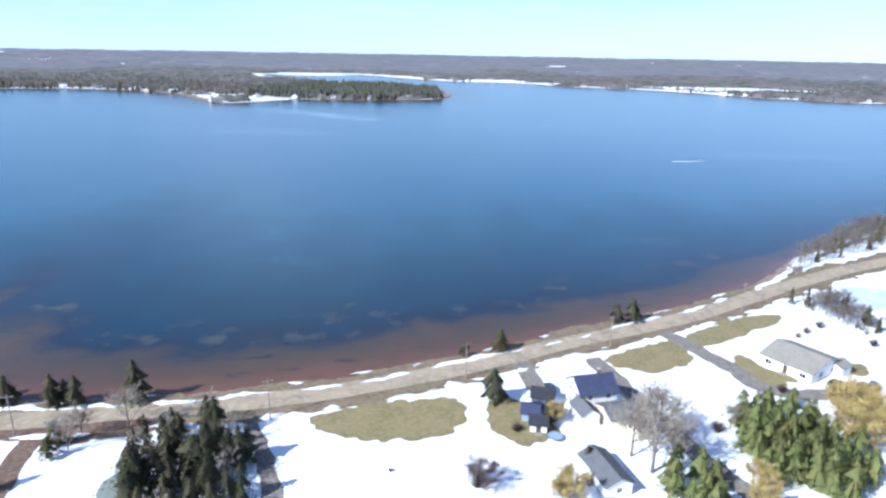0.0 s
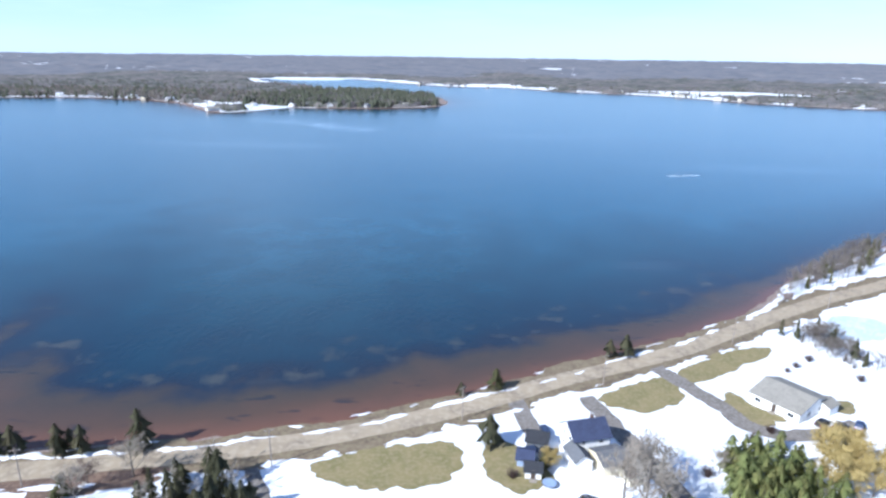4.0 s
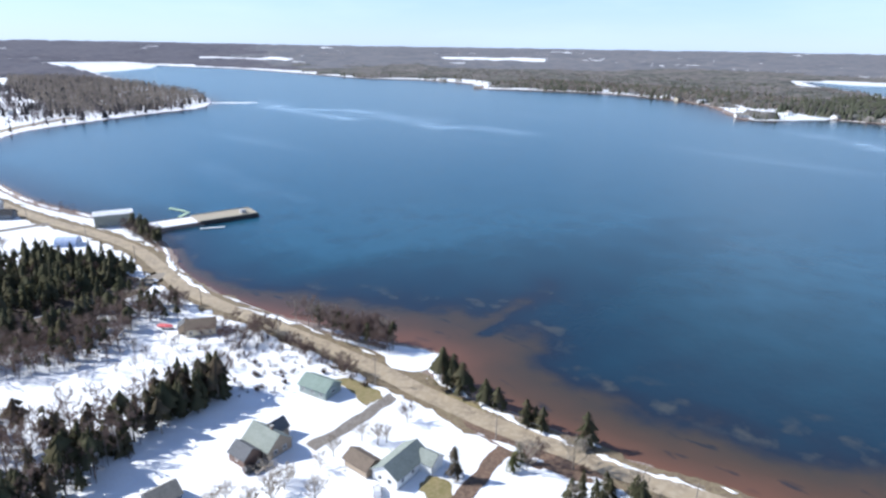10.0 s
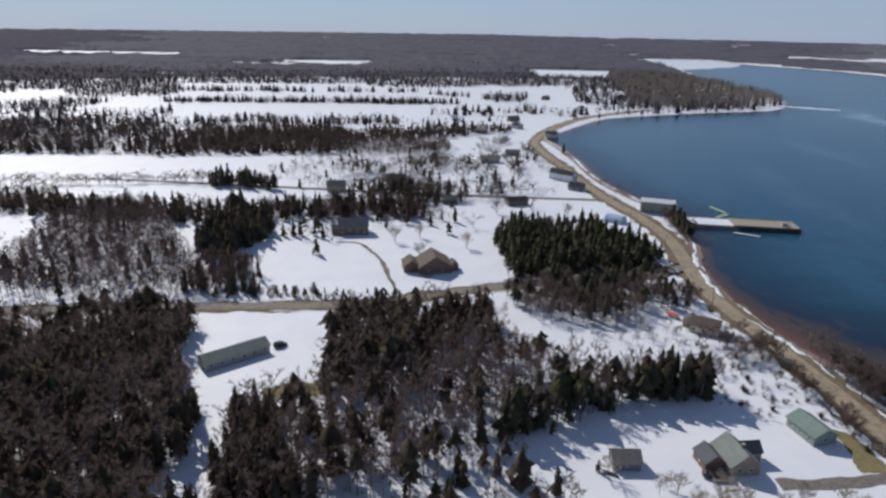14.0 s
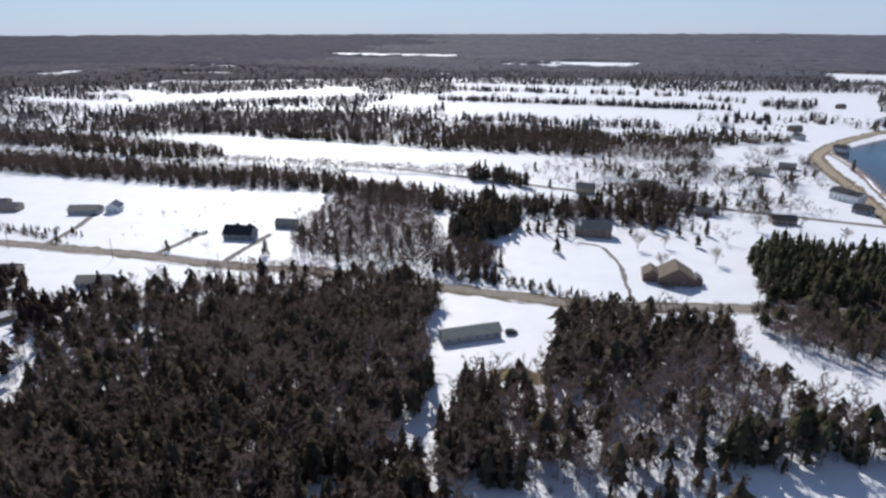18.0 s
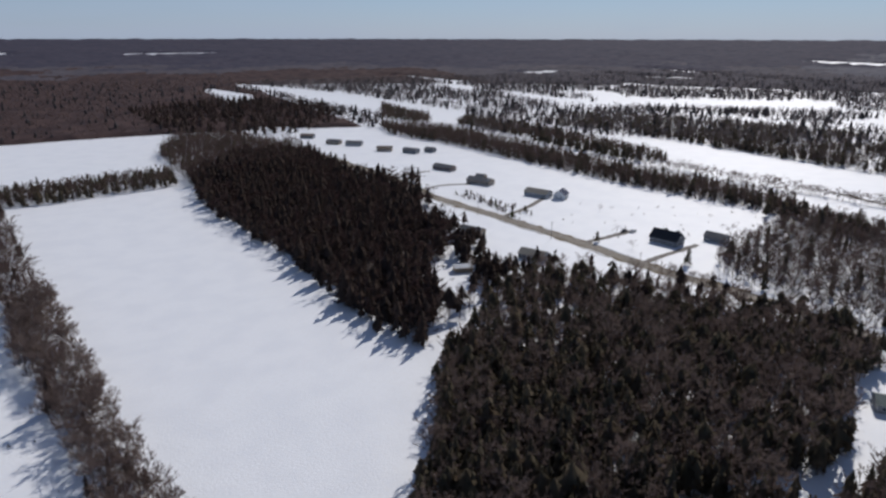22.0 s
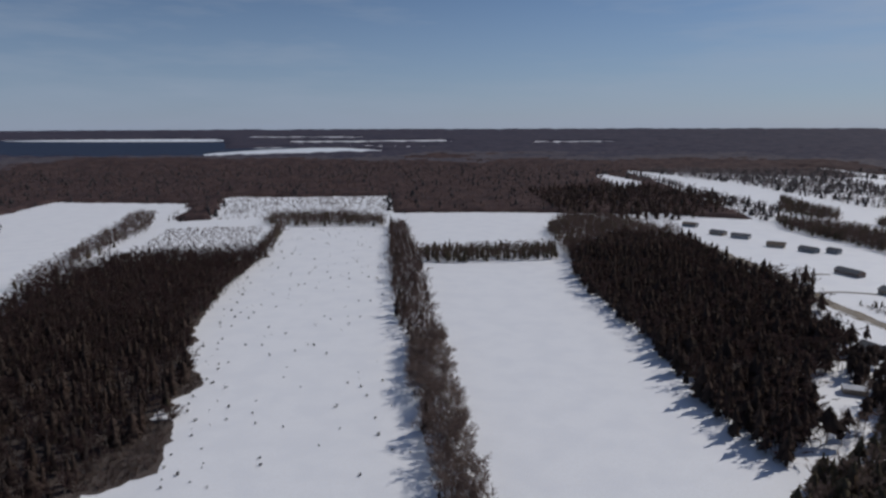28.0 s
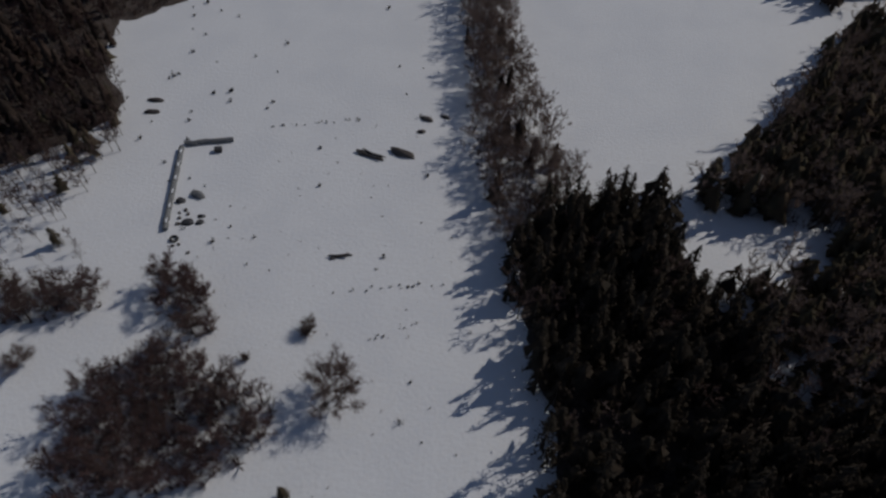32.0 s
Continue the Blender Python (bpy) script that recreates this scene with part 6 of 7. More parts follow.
woodland("hedge_clump", [(-402, -172), (-395, -124), (-408, -122), (-416, -172)], 4.0, [(FS, 0.8), (FB, 0.2)], [(9, 15), (7, 9)], 170, "clump of tall spruces at the hedge's end")
woodland("farm_belt", [(-318, -235), (-350, -258), (-352, -150), (-335, -105), (-300, -118), (-328, -180)], 4.6, [(FS, 0.5), (FB, 0.5)], [(7, 12), (6, 9)], 171, "spruces and bare trees behind the hardwood stand")
woodland("farm_spruces", [(-326, -112), (-352, -115), (-356, -70), (-345, -20), (-335, -20), (-332, -70)], 4.6, [(SP, 0.6), (BR, 0.4)], [(8, 14), (6, 9)], 172, "tall spruces and bare trees round the old farmhouse")
woodland("farm_back_trees", [(-345, -30), (-360, -60), (-400, -95), (-412, -60), (-400, -20), (-370, 10), (-345, 0)], 4.6, [(FB, 0.65), (FS, 0.35)], [(6, 10), (8, 13)], 173, "yard trees along the side road", crown=[TWIG_GREY, NEEDLE], slim=1.2, clump=0.6)
woodland("side_road_trees", [(-402, -110), (-396, 0), (-392, 60), (-400, 60), (-408, 0), (-414, -110)], 6.5, [(FB, 0.6), (FS, 0.4)], [(5, 8), (5, 9)], 174, "bare trees lining the narrow side road")
woodland("cove_house_trees", [(-425, -60), (-430, -20), (-470, 0), (-505, -20), (-500, -60), (-450, -90)], 5.0, [(FB, 0.8), (FS, 0.2)], [(6, 10), (6, 11)], 175, "bare trees round the field house", crown=[TWIG_GREY, NEEDLE], slim=1.2, clump=0.6)
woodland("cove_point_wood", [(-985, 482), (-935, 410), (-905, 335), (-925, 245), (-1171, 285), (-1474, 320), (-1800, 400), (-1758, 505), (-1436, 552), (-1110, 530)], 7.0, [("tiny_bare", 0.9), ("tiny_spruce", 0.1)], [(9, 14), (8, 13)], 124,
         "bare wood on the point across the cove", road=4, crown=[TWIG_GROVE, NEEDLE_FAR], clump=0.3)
woodland("yard_trees_inland", [(-286, -63), (-312, -40), (-339, 16), (-330, -60), (-360, -90), (-420, -40), (-360, 0), (-300, -100)], 6.5, [(FB, 0.5), (SP, 0.5)], [(5, 9), (5, 11)], 125,
         "scattered trees round the old farmhouse")
woodland("yard_trees_cove", [(-500, 60), (-540, 20), (-480, -60), (-400, -60), (-400, 60)], 6.0, [(FB, 0.75), (FS, 0.25)], [(6, 10), (6, 11)], 126, "clumps of trees in the snowy yards", crown=[TWIG_GREY, NEEDLE], slim=1.2, clump=0.69)
woodland("lakeside_grove_east", [(118, 213), (143, 232), (181, 254), (215, 298), (182, 276), (147, 246), (136, 234), (122, 220)], 3.1, [(TB, 0.8), (SP, 0.2)], [(6, 10), (5, 8)], 127,
         "grey bare grove between road and water", crown=[TWIG_GROVE, NEEDLE_LIGHT], road=5, bark=BARK_PALE)
woodland("spruce_knoll", [(-58, 100), (-57, 113), (-48, 117), (-40, 116), (-34, 104), (-32, 92), (-36, 84), (-50, 84)], 3.6, [("fine_pine", 0.8), (TB, 0.2)], [(6, 11), (6, 9)], 128,
         "olive pines crowding a yard beside the lane", crown=[NEEDLE_OLIVE, TWIG_PALE])
woodland("pine_knoll_east", [(60, 117), (68, 124), (79, 127), (80, 118), (84, 104), (72, 94), (60, 100)], 2.7, [("fine_pine", 0.9), (SH, 0.1)], [(5, 9), (2, 3.5)], 129, "bright green pines in a snowy yard", crown=[NEEDLE_GREEN, TWIG_PALE])
woodland("pines_east_lane", [(40, 99), (46, 106), (53, 101), (52, 92), (44, 88)], 3.4, [("fine_pine", 1.0)], [(5, 8)], 130, "green pines beside the gravel lane", crown=[NEEDLE_GREEN])
woodland("brush_east", [(108, 190), (123, 191), (128, 178), (127, 165), (118, 168), (116, 182)], 2.8, [(BR, 0.6), (SH, 0.15), (SP, 0.25)], [(4, 7), (2.5, 4), (5, 8)], 131, "grey brush beside a snowy pond", crown=[TWIG_GROVE, TWIG_GROVE, NEEDLE_OLIVE])
woodland("point_brush", [(-186, 114), (-160, 121), (-147, 128), (-138, 125), (-150, 118), (-172, 113)], 2.5, [(BR, 0.6), (TB, 0.25), (PN, 0.15)], [(7, 11), (9, 13), (9, 13)], 132, "grey-brown bare trees on the shore point", road=5, crown=[TWIG_BROWN, TWIG_GROVE, NEEDLE_OLIVE], bark=BARK_PALE)
woodland("wharf_brush", [(-345, 114), (-323, 112), (-302, 116), (-310, 121), (-335, 124)], 2.8, [(BR, 0.45), (PN, 0.55)], [(5, 8), (7, 11)], 133, "bare trees and spruces behind the wharf", road=5, crown=[TWIG_GREY, NEEDLE_OLIVE])
woodland("roadside_brush", [(-185, 105), (-155, 106), (-135, 107), (-135, 102), (-160, 98), (-188, 98)], 2.4, [(SH, 0.8), (BR, 0.2)], [(1.5, 3.4), (4, 7)], 134, "brown roadside brush", road=4.2)
woodland("yard_brush_tan", [(-205, 98), (-180, 100), (-170, 90), (-180, 78), (-205, 78)], 4.2, [(BR, 0.6), (SH, 0.4)], [(4, 7), (1.5, 3)], 135, "bare trees round a cream house", road=4.5)
woodland("shrub_yard", [(-175, 90), (-150, 96), (-145, 85), (-160, 70), (-180, 78)], 5.0, [(SH, 0.9), (BR, 0.1)], [(1.2, 2.6), (3, 5)], 136, "scattered bare shrubs in the snow")
woodland("cutover_near", [(332, -455), (378, -608), (282, -628), (240, -470)], 4.4, [(FH, 1.0)], [(1.5, 3.5)], 137, "scrubby regrowth on a cleared field")
woodland("cutover_far", [(359, -671), (440, -897), (339, -905), (216, -930), (157, -680), (195, -650), (249, -645), (290, -700)], 7.2, [(FH, 0.9), (FB, 0.1)], [(1.5, 4), (5, 8)], 138,
         "scrubby regrowth with standing trees")
woodland("cutover_edge", [(157, -640), (170, -690), (215, -720), (300, -700), (290, -640), (249, -632), (195, -640)], 4.6, [(FB, 0.7), (FS, 0.3)], [(6, 9), (6, 10)], 139, "brown trees bordering the cleared field")
woodland("hedge_east", [(430, -600), (345, -350), (330, -350), (395, -600), (440, -690), (470, -700)], 5, [(FB, 0.8), (FS, 0.2)], [(6, 9), (6, 9)], 140, "brown hedgerow along a far field")
for k, pts in enumerate([[(97, -28), (85, -39), (74, -36), (61, -29), (60, -24), (69, -13), (88, -8), (94, -10)], [(94, -55), (91, -47), (83, -40), (76, -43), (83, -52), (90, -57)],
                         [(123, -43), (119, -37), (109, -40), (102, -45), (106, -50), (117, -47)]]):
    woodland("yard_thicket", pts, 3.0, [("thick_bare", 1.0)], [(4.5, 7.5)], 141 + 50 * k, "bare brown thicket in the snow", crown=[TWIG_MAROON])
    woodland("thicket_brush", pts, 2.0, [(SH, 1.0)], [(1.5, 3.5)], 142 + 50 * k, "low brown brush under the thicket", crown=[TWIG_MAROON])
woodland("rough_edge", [(118, -92), (132, -112), (146, -128), (150, -90), (135, -60), (122, -60)], 4.0, [(TB, 0.8), (SP, 0.2)], [(6, 10), (5, 8)], 142, "leafless saplings on the field's edge")
woodland("lot_hedge", [(-196, -300), (-200, -330), (-190, -380), (-184, -380), (-190, -300)], 5, [(SH, 0.6), (SP, 0.4)], [(2, 4), (3, 6)], 144, "shrubs along the inland road", road=4.5)
woodland("yard_west_near", [(-118, 30), (-100, 50), (-96, 70), (-110, 84), (-112, 60)], 7, [(BR, 1.0)], [(4, 7)], 145, "scattered bare yard trees", crown=[TWIG_PALE])
woodland("wood_west_low", [(-108, -12), (-126, 7), (-120, 20), (-95, 30), (-70, 20), (-60, -20), (-85, -30)], 5, [(TB, 0.7), (SP, 0.3)], [(6, 10), (6, 11)], 146, "thin bare wood at the snowy yard's edge")
woodland("village_shrubs", [(-420, -60), (-400, 60), (-350, 80), (-330, 20), (-300, -10), (-290, -80), (-380, -130)], 4.5, [(FB, 0.8), (FS, 0.2)], [(4, 8), (4, 9)], 151, "clumps of bare trees in the village yards", crown=[TWIG_GREY, NEEDLE], slim=1.2, clump=0.71)
woodland("cove_shrubs", [(-560, 60), (-440, 70), (-430, 0), (-520, -80), (-600, 0)], 5.0, [(FB, 0.85), (FS, 0.15)], [(4, 8), (4, 9)], 152, "clumps of leafless trees on the cove fields", crown=[TWIG_GREY, NEEDLE], slim=1.2, clump=0.73)
woodland("lot_shrubs", [(-180, -190), (-190, -260), (-200, -300), (-250, -320), (-330, -240), (-260, -200)], 16, [(FH, 0.8), (FB, 0.2)], [(1.2, 2.5), (4, 6)], 153, "thin shrubs on the open lots")
woodland("roadside_bushes", [(-219, -20), (-226, -22), (-228, -100), (-217, -100)], 3.2, [(SH, 0.4), ("fine_pine", 0.6)], [(2, 4), (2.5, 5)], 154, "bushy evergreen hedge along the inland road", road=4.6, crown=[TWIG, NEEDLE])
woodland("shore_yard_shrubs", [(-180, 100), (-150, 100), (-142, 84), (-150, 74), (-182, 80)], 4.5, [(SH, 0.9), (BR, 0.1)], [(1.2, 2.6), (3, 5)], 155, "bare shrubs in the snow near the teal cottage")
woodland("field_edge_west", [(-440, -150), (-540, -110), (-530, -60), (-430, -100)], 9, [(FB, 0.7), (FS, 0.3)], [(4, 7), (5, 8)], 156, "loose trees at the big field's end")
woodland("roadside_cove", [(-560, 62), (-480, 72), (-400, 84), (-400, 74), (-480, 60), (-560, 52)], 8, [(FH, 0.6), (FB, 0.4)], [(2, 4), (4, 8)], 157, "bare trees along the cove road", road=5)
woodland("shore_trees_wharf", [(-440, 100), (-395, 108), (-375, 112), (-390, 102), (-440, 94)], 6, [(FB, 1.0)], [(3, 6)], 158, "low bare trees on the bank by the wharf", road=5)
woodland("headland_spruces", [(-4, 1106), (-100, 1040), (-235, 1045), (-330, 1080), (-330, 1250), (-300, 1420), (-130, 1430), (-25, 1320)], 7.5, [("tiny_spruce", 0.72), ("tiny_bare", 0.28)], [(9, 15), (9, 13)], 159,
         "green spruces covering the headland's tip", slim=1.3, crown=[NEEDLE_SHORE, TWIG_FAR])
woodland("headland_trees", [(-1000, 1190), (-840, 1150), (-660, 1200), (-460, 1125), (-330, 1085), (-330, 1300), (-600, 1400), (-1000, 1400)], 8.0, [("tiny_spruce", 0.25), ("tiny_bare", 0.75)], [(8, 14), (8, 13)], 160, "mixed trees along the opposite shore", slim=1.3,
         crown=[NEEDLE_SHORE, TWIG_GROVE], clump=0.34)
for i, pts in enumerate([[(166, -236), (157, -231), (151, -222), (151, -212), (158, -206), (170, -212)], [(163, -178), (150, -188), (143, -185), (137, -168), (133, -155), (139, -147), (147, -141), (160, -160)]]):
    patch("scrub_%d" % (i + 1), pts, FLOOR_WOOD, 0.04, 1.0, "bare brown scrubby ground at the field's edge", "ground", seed=95 + i)
    woodland("edge_scrub", pts, 1.9, [(SH, 0.85), (TB, 0.15)], [(1.2, 2.8), (3, 6)], 161 + i, "pale brown scrub at the field's edge", crown=[TWIG_BROWN, TWIG_BROWN])
TSP, TBR = "tiny_spruce", "tiny_bare"
woodland("belt_inland_brush", [(-262, -700), (-319, -645), (-330, -540), (-341, -401), (-368, -251), (-340, -150), (-318, -150), (-330, -231), (-306, -338), (-292, -439), (-280, -550)], 4.2, [(FH, 1.0)], [(2.5, 5.5)], 188,
         "grey brush filling the tree belt", crown=[TWIG_GREY])
woodland("farm_brush", [(-300, -125), (-345, -140), (-400, -100), (-412, -40), (-400, 50), (-370, 40), (-345, 10), (-335, -20), (-325, -70)], 4.0, [(FB, 0.9), (FS, 0.1)], [(3, 7), (5, 9)], 189, "bare brush round the farm yards", crown=[TWIG_GREY, NEEDLE], slim=1.2, clump=0.7)
woodland("cove_brush", [(-430, -90), (-425, 0), (-440, 60), (-560, 62), (-620, 40), (-640, -20), (-560, -15), (-520, -50), (-500, -100)], 4.0, [(FB, 0.9), (FS, 0.1)], [(3, 7), (5, 9)], 190, "bare brush between the cove yards", crown=[TWIG_GREY, NEEDLE], slim=1.2, clump=0.73)
woodland("far_row_front", [(-700, -420), (-715, -240), (-735, -100), (-760, 60), (-735, 62), (-705, -90), (-680, -240), (-668, -420)], 7, [(TBR, 0.75), (TSP, 0.25)], [(6, 10), (6, 11)], 181, "loose row of bare trees before a far field", clump=0.45)
woodland("far_hedge", [(-900, -430), (-920, -191), (-922, -79), (-932, -4), (-950, -4), (-942, -191), (-920, -430)], 5, [(TBR, 0.6), (TSP, 0.4)], [(5, 8), (6, 10)], 182, "dark hedge across the far fields")
woodland("far_row_back", [(-1060, -480), (-1100, -96), (-975, 70), (-1000, 80), (-1130, -90), (-1090, -490)], 6.5, [(TBR, 0.6), (TSP, 0.4)], [(6, 9), (7, 12)], 183, "far row of trees beyond the hedged field", clump=0.45)
woodland("far_row_cove", [(-790, -60), (-800, 30), (-830, 100), (-860, 110), (-870, 20), (-850, -70)], 10, [(TBR, 0.6), (TSP, 0.4)], [(5, 9), (6, 11)], 184, "scattered trees beyond the cove houses", clump=0.45)
woodland("far_row_bush", [(-830, -620), (-700, -760), (-640, -700), (-760, -560)], 9, [(TBR, 0.7), (TSP, 0.3)], [(5, 9), (6, 10)], 185, "open bare trees beside a far field")
woodland("belt_west_brush", [(-450, -657), (-487, -547), (-503, -418), (-510, -256), (-600, -262), (-640, -400), (-600, -560)], 7, [(FH, 1.0)], [(2, 4.5)], 186, "grey brush among the open rows", crown=[TWIG_GREY])
woodland("lot_wood", [(-120, -170), (-150, -192), (-172, -198), (-190, -186), (-198, -148), (-165, -152), (-130, -150)], 4.2, [(TB, 0.78), (PN, 0.12), (SP, 0.1)], [(7, 11), (8, 13), (7, 12)], 192,
         "bare trees and pines between the wood and the house lots", road=5, clump=0.40, crown=[TWIG_BROWN, NEEDLE_DARK, NEEDLE_DARK], bark=BARK_PALE)
woodland("lot_pines", [(-116, -215), (-128, -250), (-138, -262), (-150, -300), (-138, -305), (-118, -262), (-104, -225)], 4.4, [(PN, 0.6), (SP, 0.4)], [(8, 13), (7, 12)], 193,
         "tall pines crowding the bungalows", slim=1.2, clump=0.48, crown=[NEEDLE_DARK, NEEDLE_DARK])
woodland("lot_front_shrubs", [(-186, -300), (-190, -340), (-182, -372), (-178, -372), (-184, -338), (-180, -300)], 3.4, [(SH, 0.8), ("fine_pine", 0.2)], [(2, 4), (3, 5)], 194, "leafless shrubs before the open lots", road=4.4)


# ---- single trees ----
def split_tree(name, temp, h, w, bark, leaf):
    e = new(name)
    (tv, tt), (cv, ct) = temp[0], temp[1][:2]
    sc = np.array([w, w, h])
    if len(tv):
        part("trunk", np_mesh("trunk", tv * sc, tt, [bark]), e)
    crown = np_mesh("crown", cv * sc, ct, [leaf])
    if len(temp[1]) > 2:
        soft_normals(crown, temp[1][2])
    part("crown", crown, e)
    return e


def stand(first, label, category, group, places, rnd):
    """The first tree and its copies, each at x, y, scale."""
    tagged(first, label, category, group)
    for i, (x, y, s) in enumerate(places):
        m = pose(x, y, -0.05, 0, 0, rnd.uniform(0, 360))
        if i == 0:
            first.matrix_basis = m @ Matrix.Diagonal((s, s, s, 1))
        else:
            o = copy_thing(first, m)
            o.scale = (s, s, s)


tr = random.Random(5)
DENSE = [conifer(s, 11, 0.30 + 0.03 * (s % 3), 0.03, 0.5, 130, 0.037, 6, 12, 0.05, 0.22) for s in range(61, 65)]
WIDE = [leafless(s, 14, 11, 0.36, 0.02, 0.14, 0.0040, 7) for s in range(71, 75)]
BUSH = [shrub(s, 60, 0.6) for s in range(81, 84)]
stand(split_tree("spruce_tree", DENSE[0], 10, 10, BARK, NEEDLE_OLIVE), "rounded olive-green spruce on the shore verge", "tree", "spruces along the shore",
      [(-67, 125, 1.05), (-84, 122.5, 0.8), (-79, 123, 0.75), (-82, 124, 0.6)], tr)
stand(split_tree("spruce_tree", DENSE[1], 10, 10, BARK, NEEDLE_OLIVE), "dark green spruce beside the shore road", "tree", "spruces along the shore",
      [(-114, 121, 1.3), (-111, 122.5, 1.15), (-106, 121, 1.1), (-98, 122, 0.85), (-94, 122.5, 0.75), (56, 174, 0.75), (51, 173, 0.62), (6, 150, 0.42), (12, 127.5, 0.85)], tr)
stand(split_tree("yard_spruce", DENSE[2], 10, 8.5, BARK, NEEDLE), "dark spruce standing alone in a snowy yard", "tree", "yard spruces",
      [(-82, 92, 0.95), (-272, -69, 0.85), (-196, -244, 0.65), (-211, -196, 0.9), (-424, 0, 0.7), (-422, 13, 0.8), (-426, 26, 0.6), (-417, 34, 0.9), (-101, 41, 0.6),
       (-229, 90, 0.9), (-119, 33, 0.35), (-117, 23, 0.3), (-129, 5, 0.7), (-134, 24, 0.45), (28, 104, 0.55), (119, -58, 0.6), (126, -48, 0.6), (55, -15, 0.5), (150, -194, 0.6),
       (-548, 88, 1.0), (-790, 138, 1.4), (-290, -109, 1.4), (-297, -112, 1.3), (-409, -140, 1.2), (-150, -205, 0.9), (-143, -214, 0.8), (-137, -206, 1.0), (-133, -232, 0.8)], tr)
stand(split_tree("pine_tree", DENSE[3], 9, 12, BARK, NEEDLE_LIGHT), "bushy olive pine beside the lane", "tree", "yard pines", [(15.5, 153, 0.75), (-75, 108, 0.65), (-74, 104, 0.55), (23, 119, 0.5), (22, 96, 0.6)], tr)
stand(split_tree("bare_tree", WIDE[0], 10, 10, BARK, TWIG_PALE), "pale leafless tree in a snowy yard", "tree", "bare yard trees",
      [(40, 103, 1.7), (43, 112, 1.35), (37.5, 108, 1.2), (44, 104, 1.1), (-105, 88, 0.6), (-109, 86, 0.55), (-98, 64, 0.7), (-109, 77, 0.6), (-104, 90, 0.5), (-286, 2, 0.8), (-293, -34, 0.8),
       (-301, -22, 0.7), (-72, 107, 0.8), (-64, 115, 0.9), (61, 118, 0.6), (49, 119, 0.6), (-107, 58, 0.6), (-112, 50, 0.55), (-104, 52, 0.6)], tr)
stand(split_tree("bare_tree", WIDE[1], 10, 11, BARK, TWIG), "brown leafless tree standing in snow", "tree", "bare yard trees",
      [(-107, 100, 0.6), (-349, 61, 0.7), (81, -41, 0.7), (91, -52, 0.75), (70, -28, 0.8), (-250, 20, 0.7), (-270, -20, 0.7), (-72, 112, 0.6), (-350, 20, 0.8), (-440, 40, 0.8),
       (94, -14, 0.5), (107, -43, 0.7), (115, -40, 0.7), (-460, 10, 0.9), (-330, -75, 0.9)], tr)
stand(split_tree("willow_tree", leafless(77, 16, 14, 0.42, 0.02, 0.06, 0.0055, 14), 9, 11, BARK, WILLOW), "golden-twigged leafless willow among green pines", "tree", "golden willows", [(86, 117, 1.25), (83, 111, 1.1), (24.5, 119.5, 0.5), (22.5, 93.5, 0.75), (90, 111, 1.1), (88, 121, 0.9), (58, 98, 0.6), (56, 93, 0.6)], tr)
stand(split_tree("spreading_bush", leafless(91, 20, 14, 0.55, 0.012, 0.03, 0.004, 13), 5, 6.5, BARK, TWIG), "broad leafless bush alone in the snowy field", "bush", "broad bushes",
      [(51, -33, 1.5), (8, 98, 0.9), (146, -190, 0.9), (60, -46, 0.5), (120, -44, 0.8), (110, -30, 0.8), (128, -38, 0.9)], tr)
stand(split_tree("bare_bush", BUSH[0], 4, 4, BARK, TWIG), "round leafless bush in open snow", "bush", "bushes in the snow",
      [(7, 98, 1.0), (60.5, -45, 0.8), (70, -38, 0.6), (146, -190, 0.8), (16, 116, 0.7), (-62, 116, 0.6), (-9, 102, 0.25), (58, 117, 0.8), (74, 130, 0.8), (80, 134, 0.7),
       (-150, 80, 0.6), (-158, 84, 0.6), (-148, 88, 0.5), (-165, 88, 0.6), (-145, 100, 0.6), (-130, 104, 0.6), (110, 172, 0.7), (104, 168, 0.6), (118, 160, 0.7), (100, 165, 0.5)], tr)


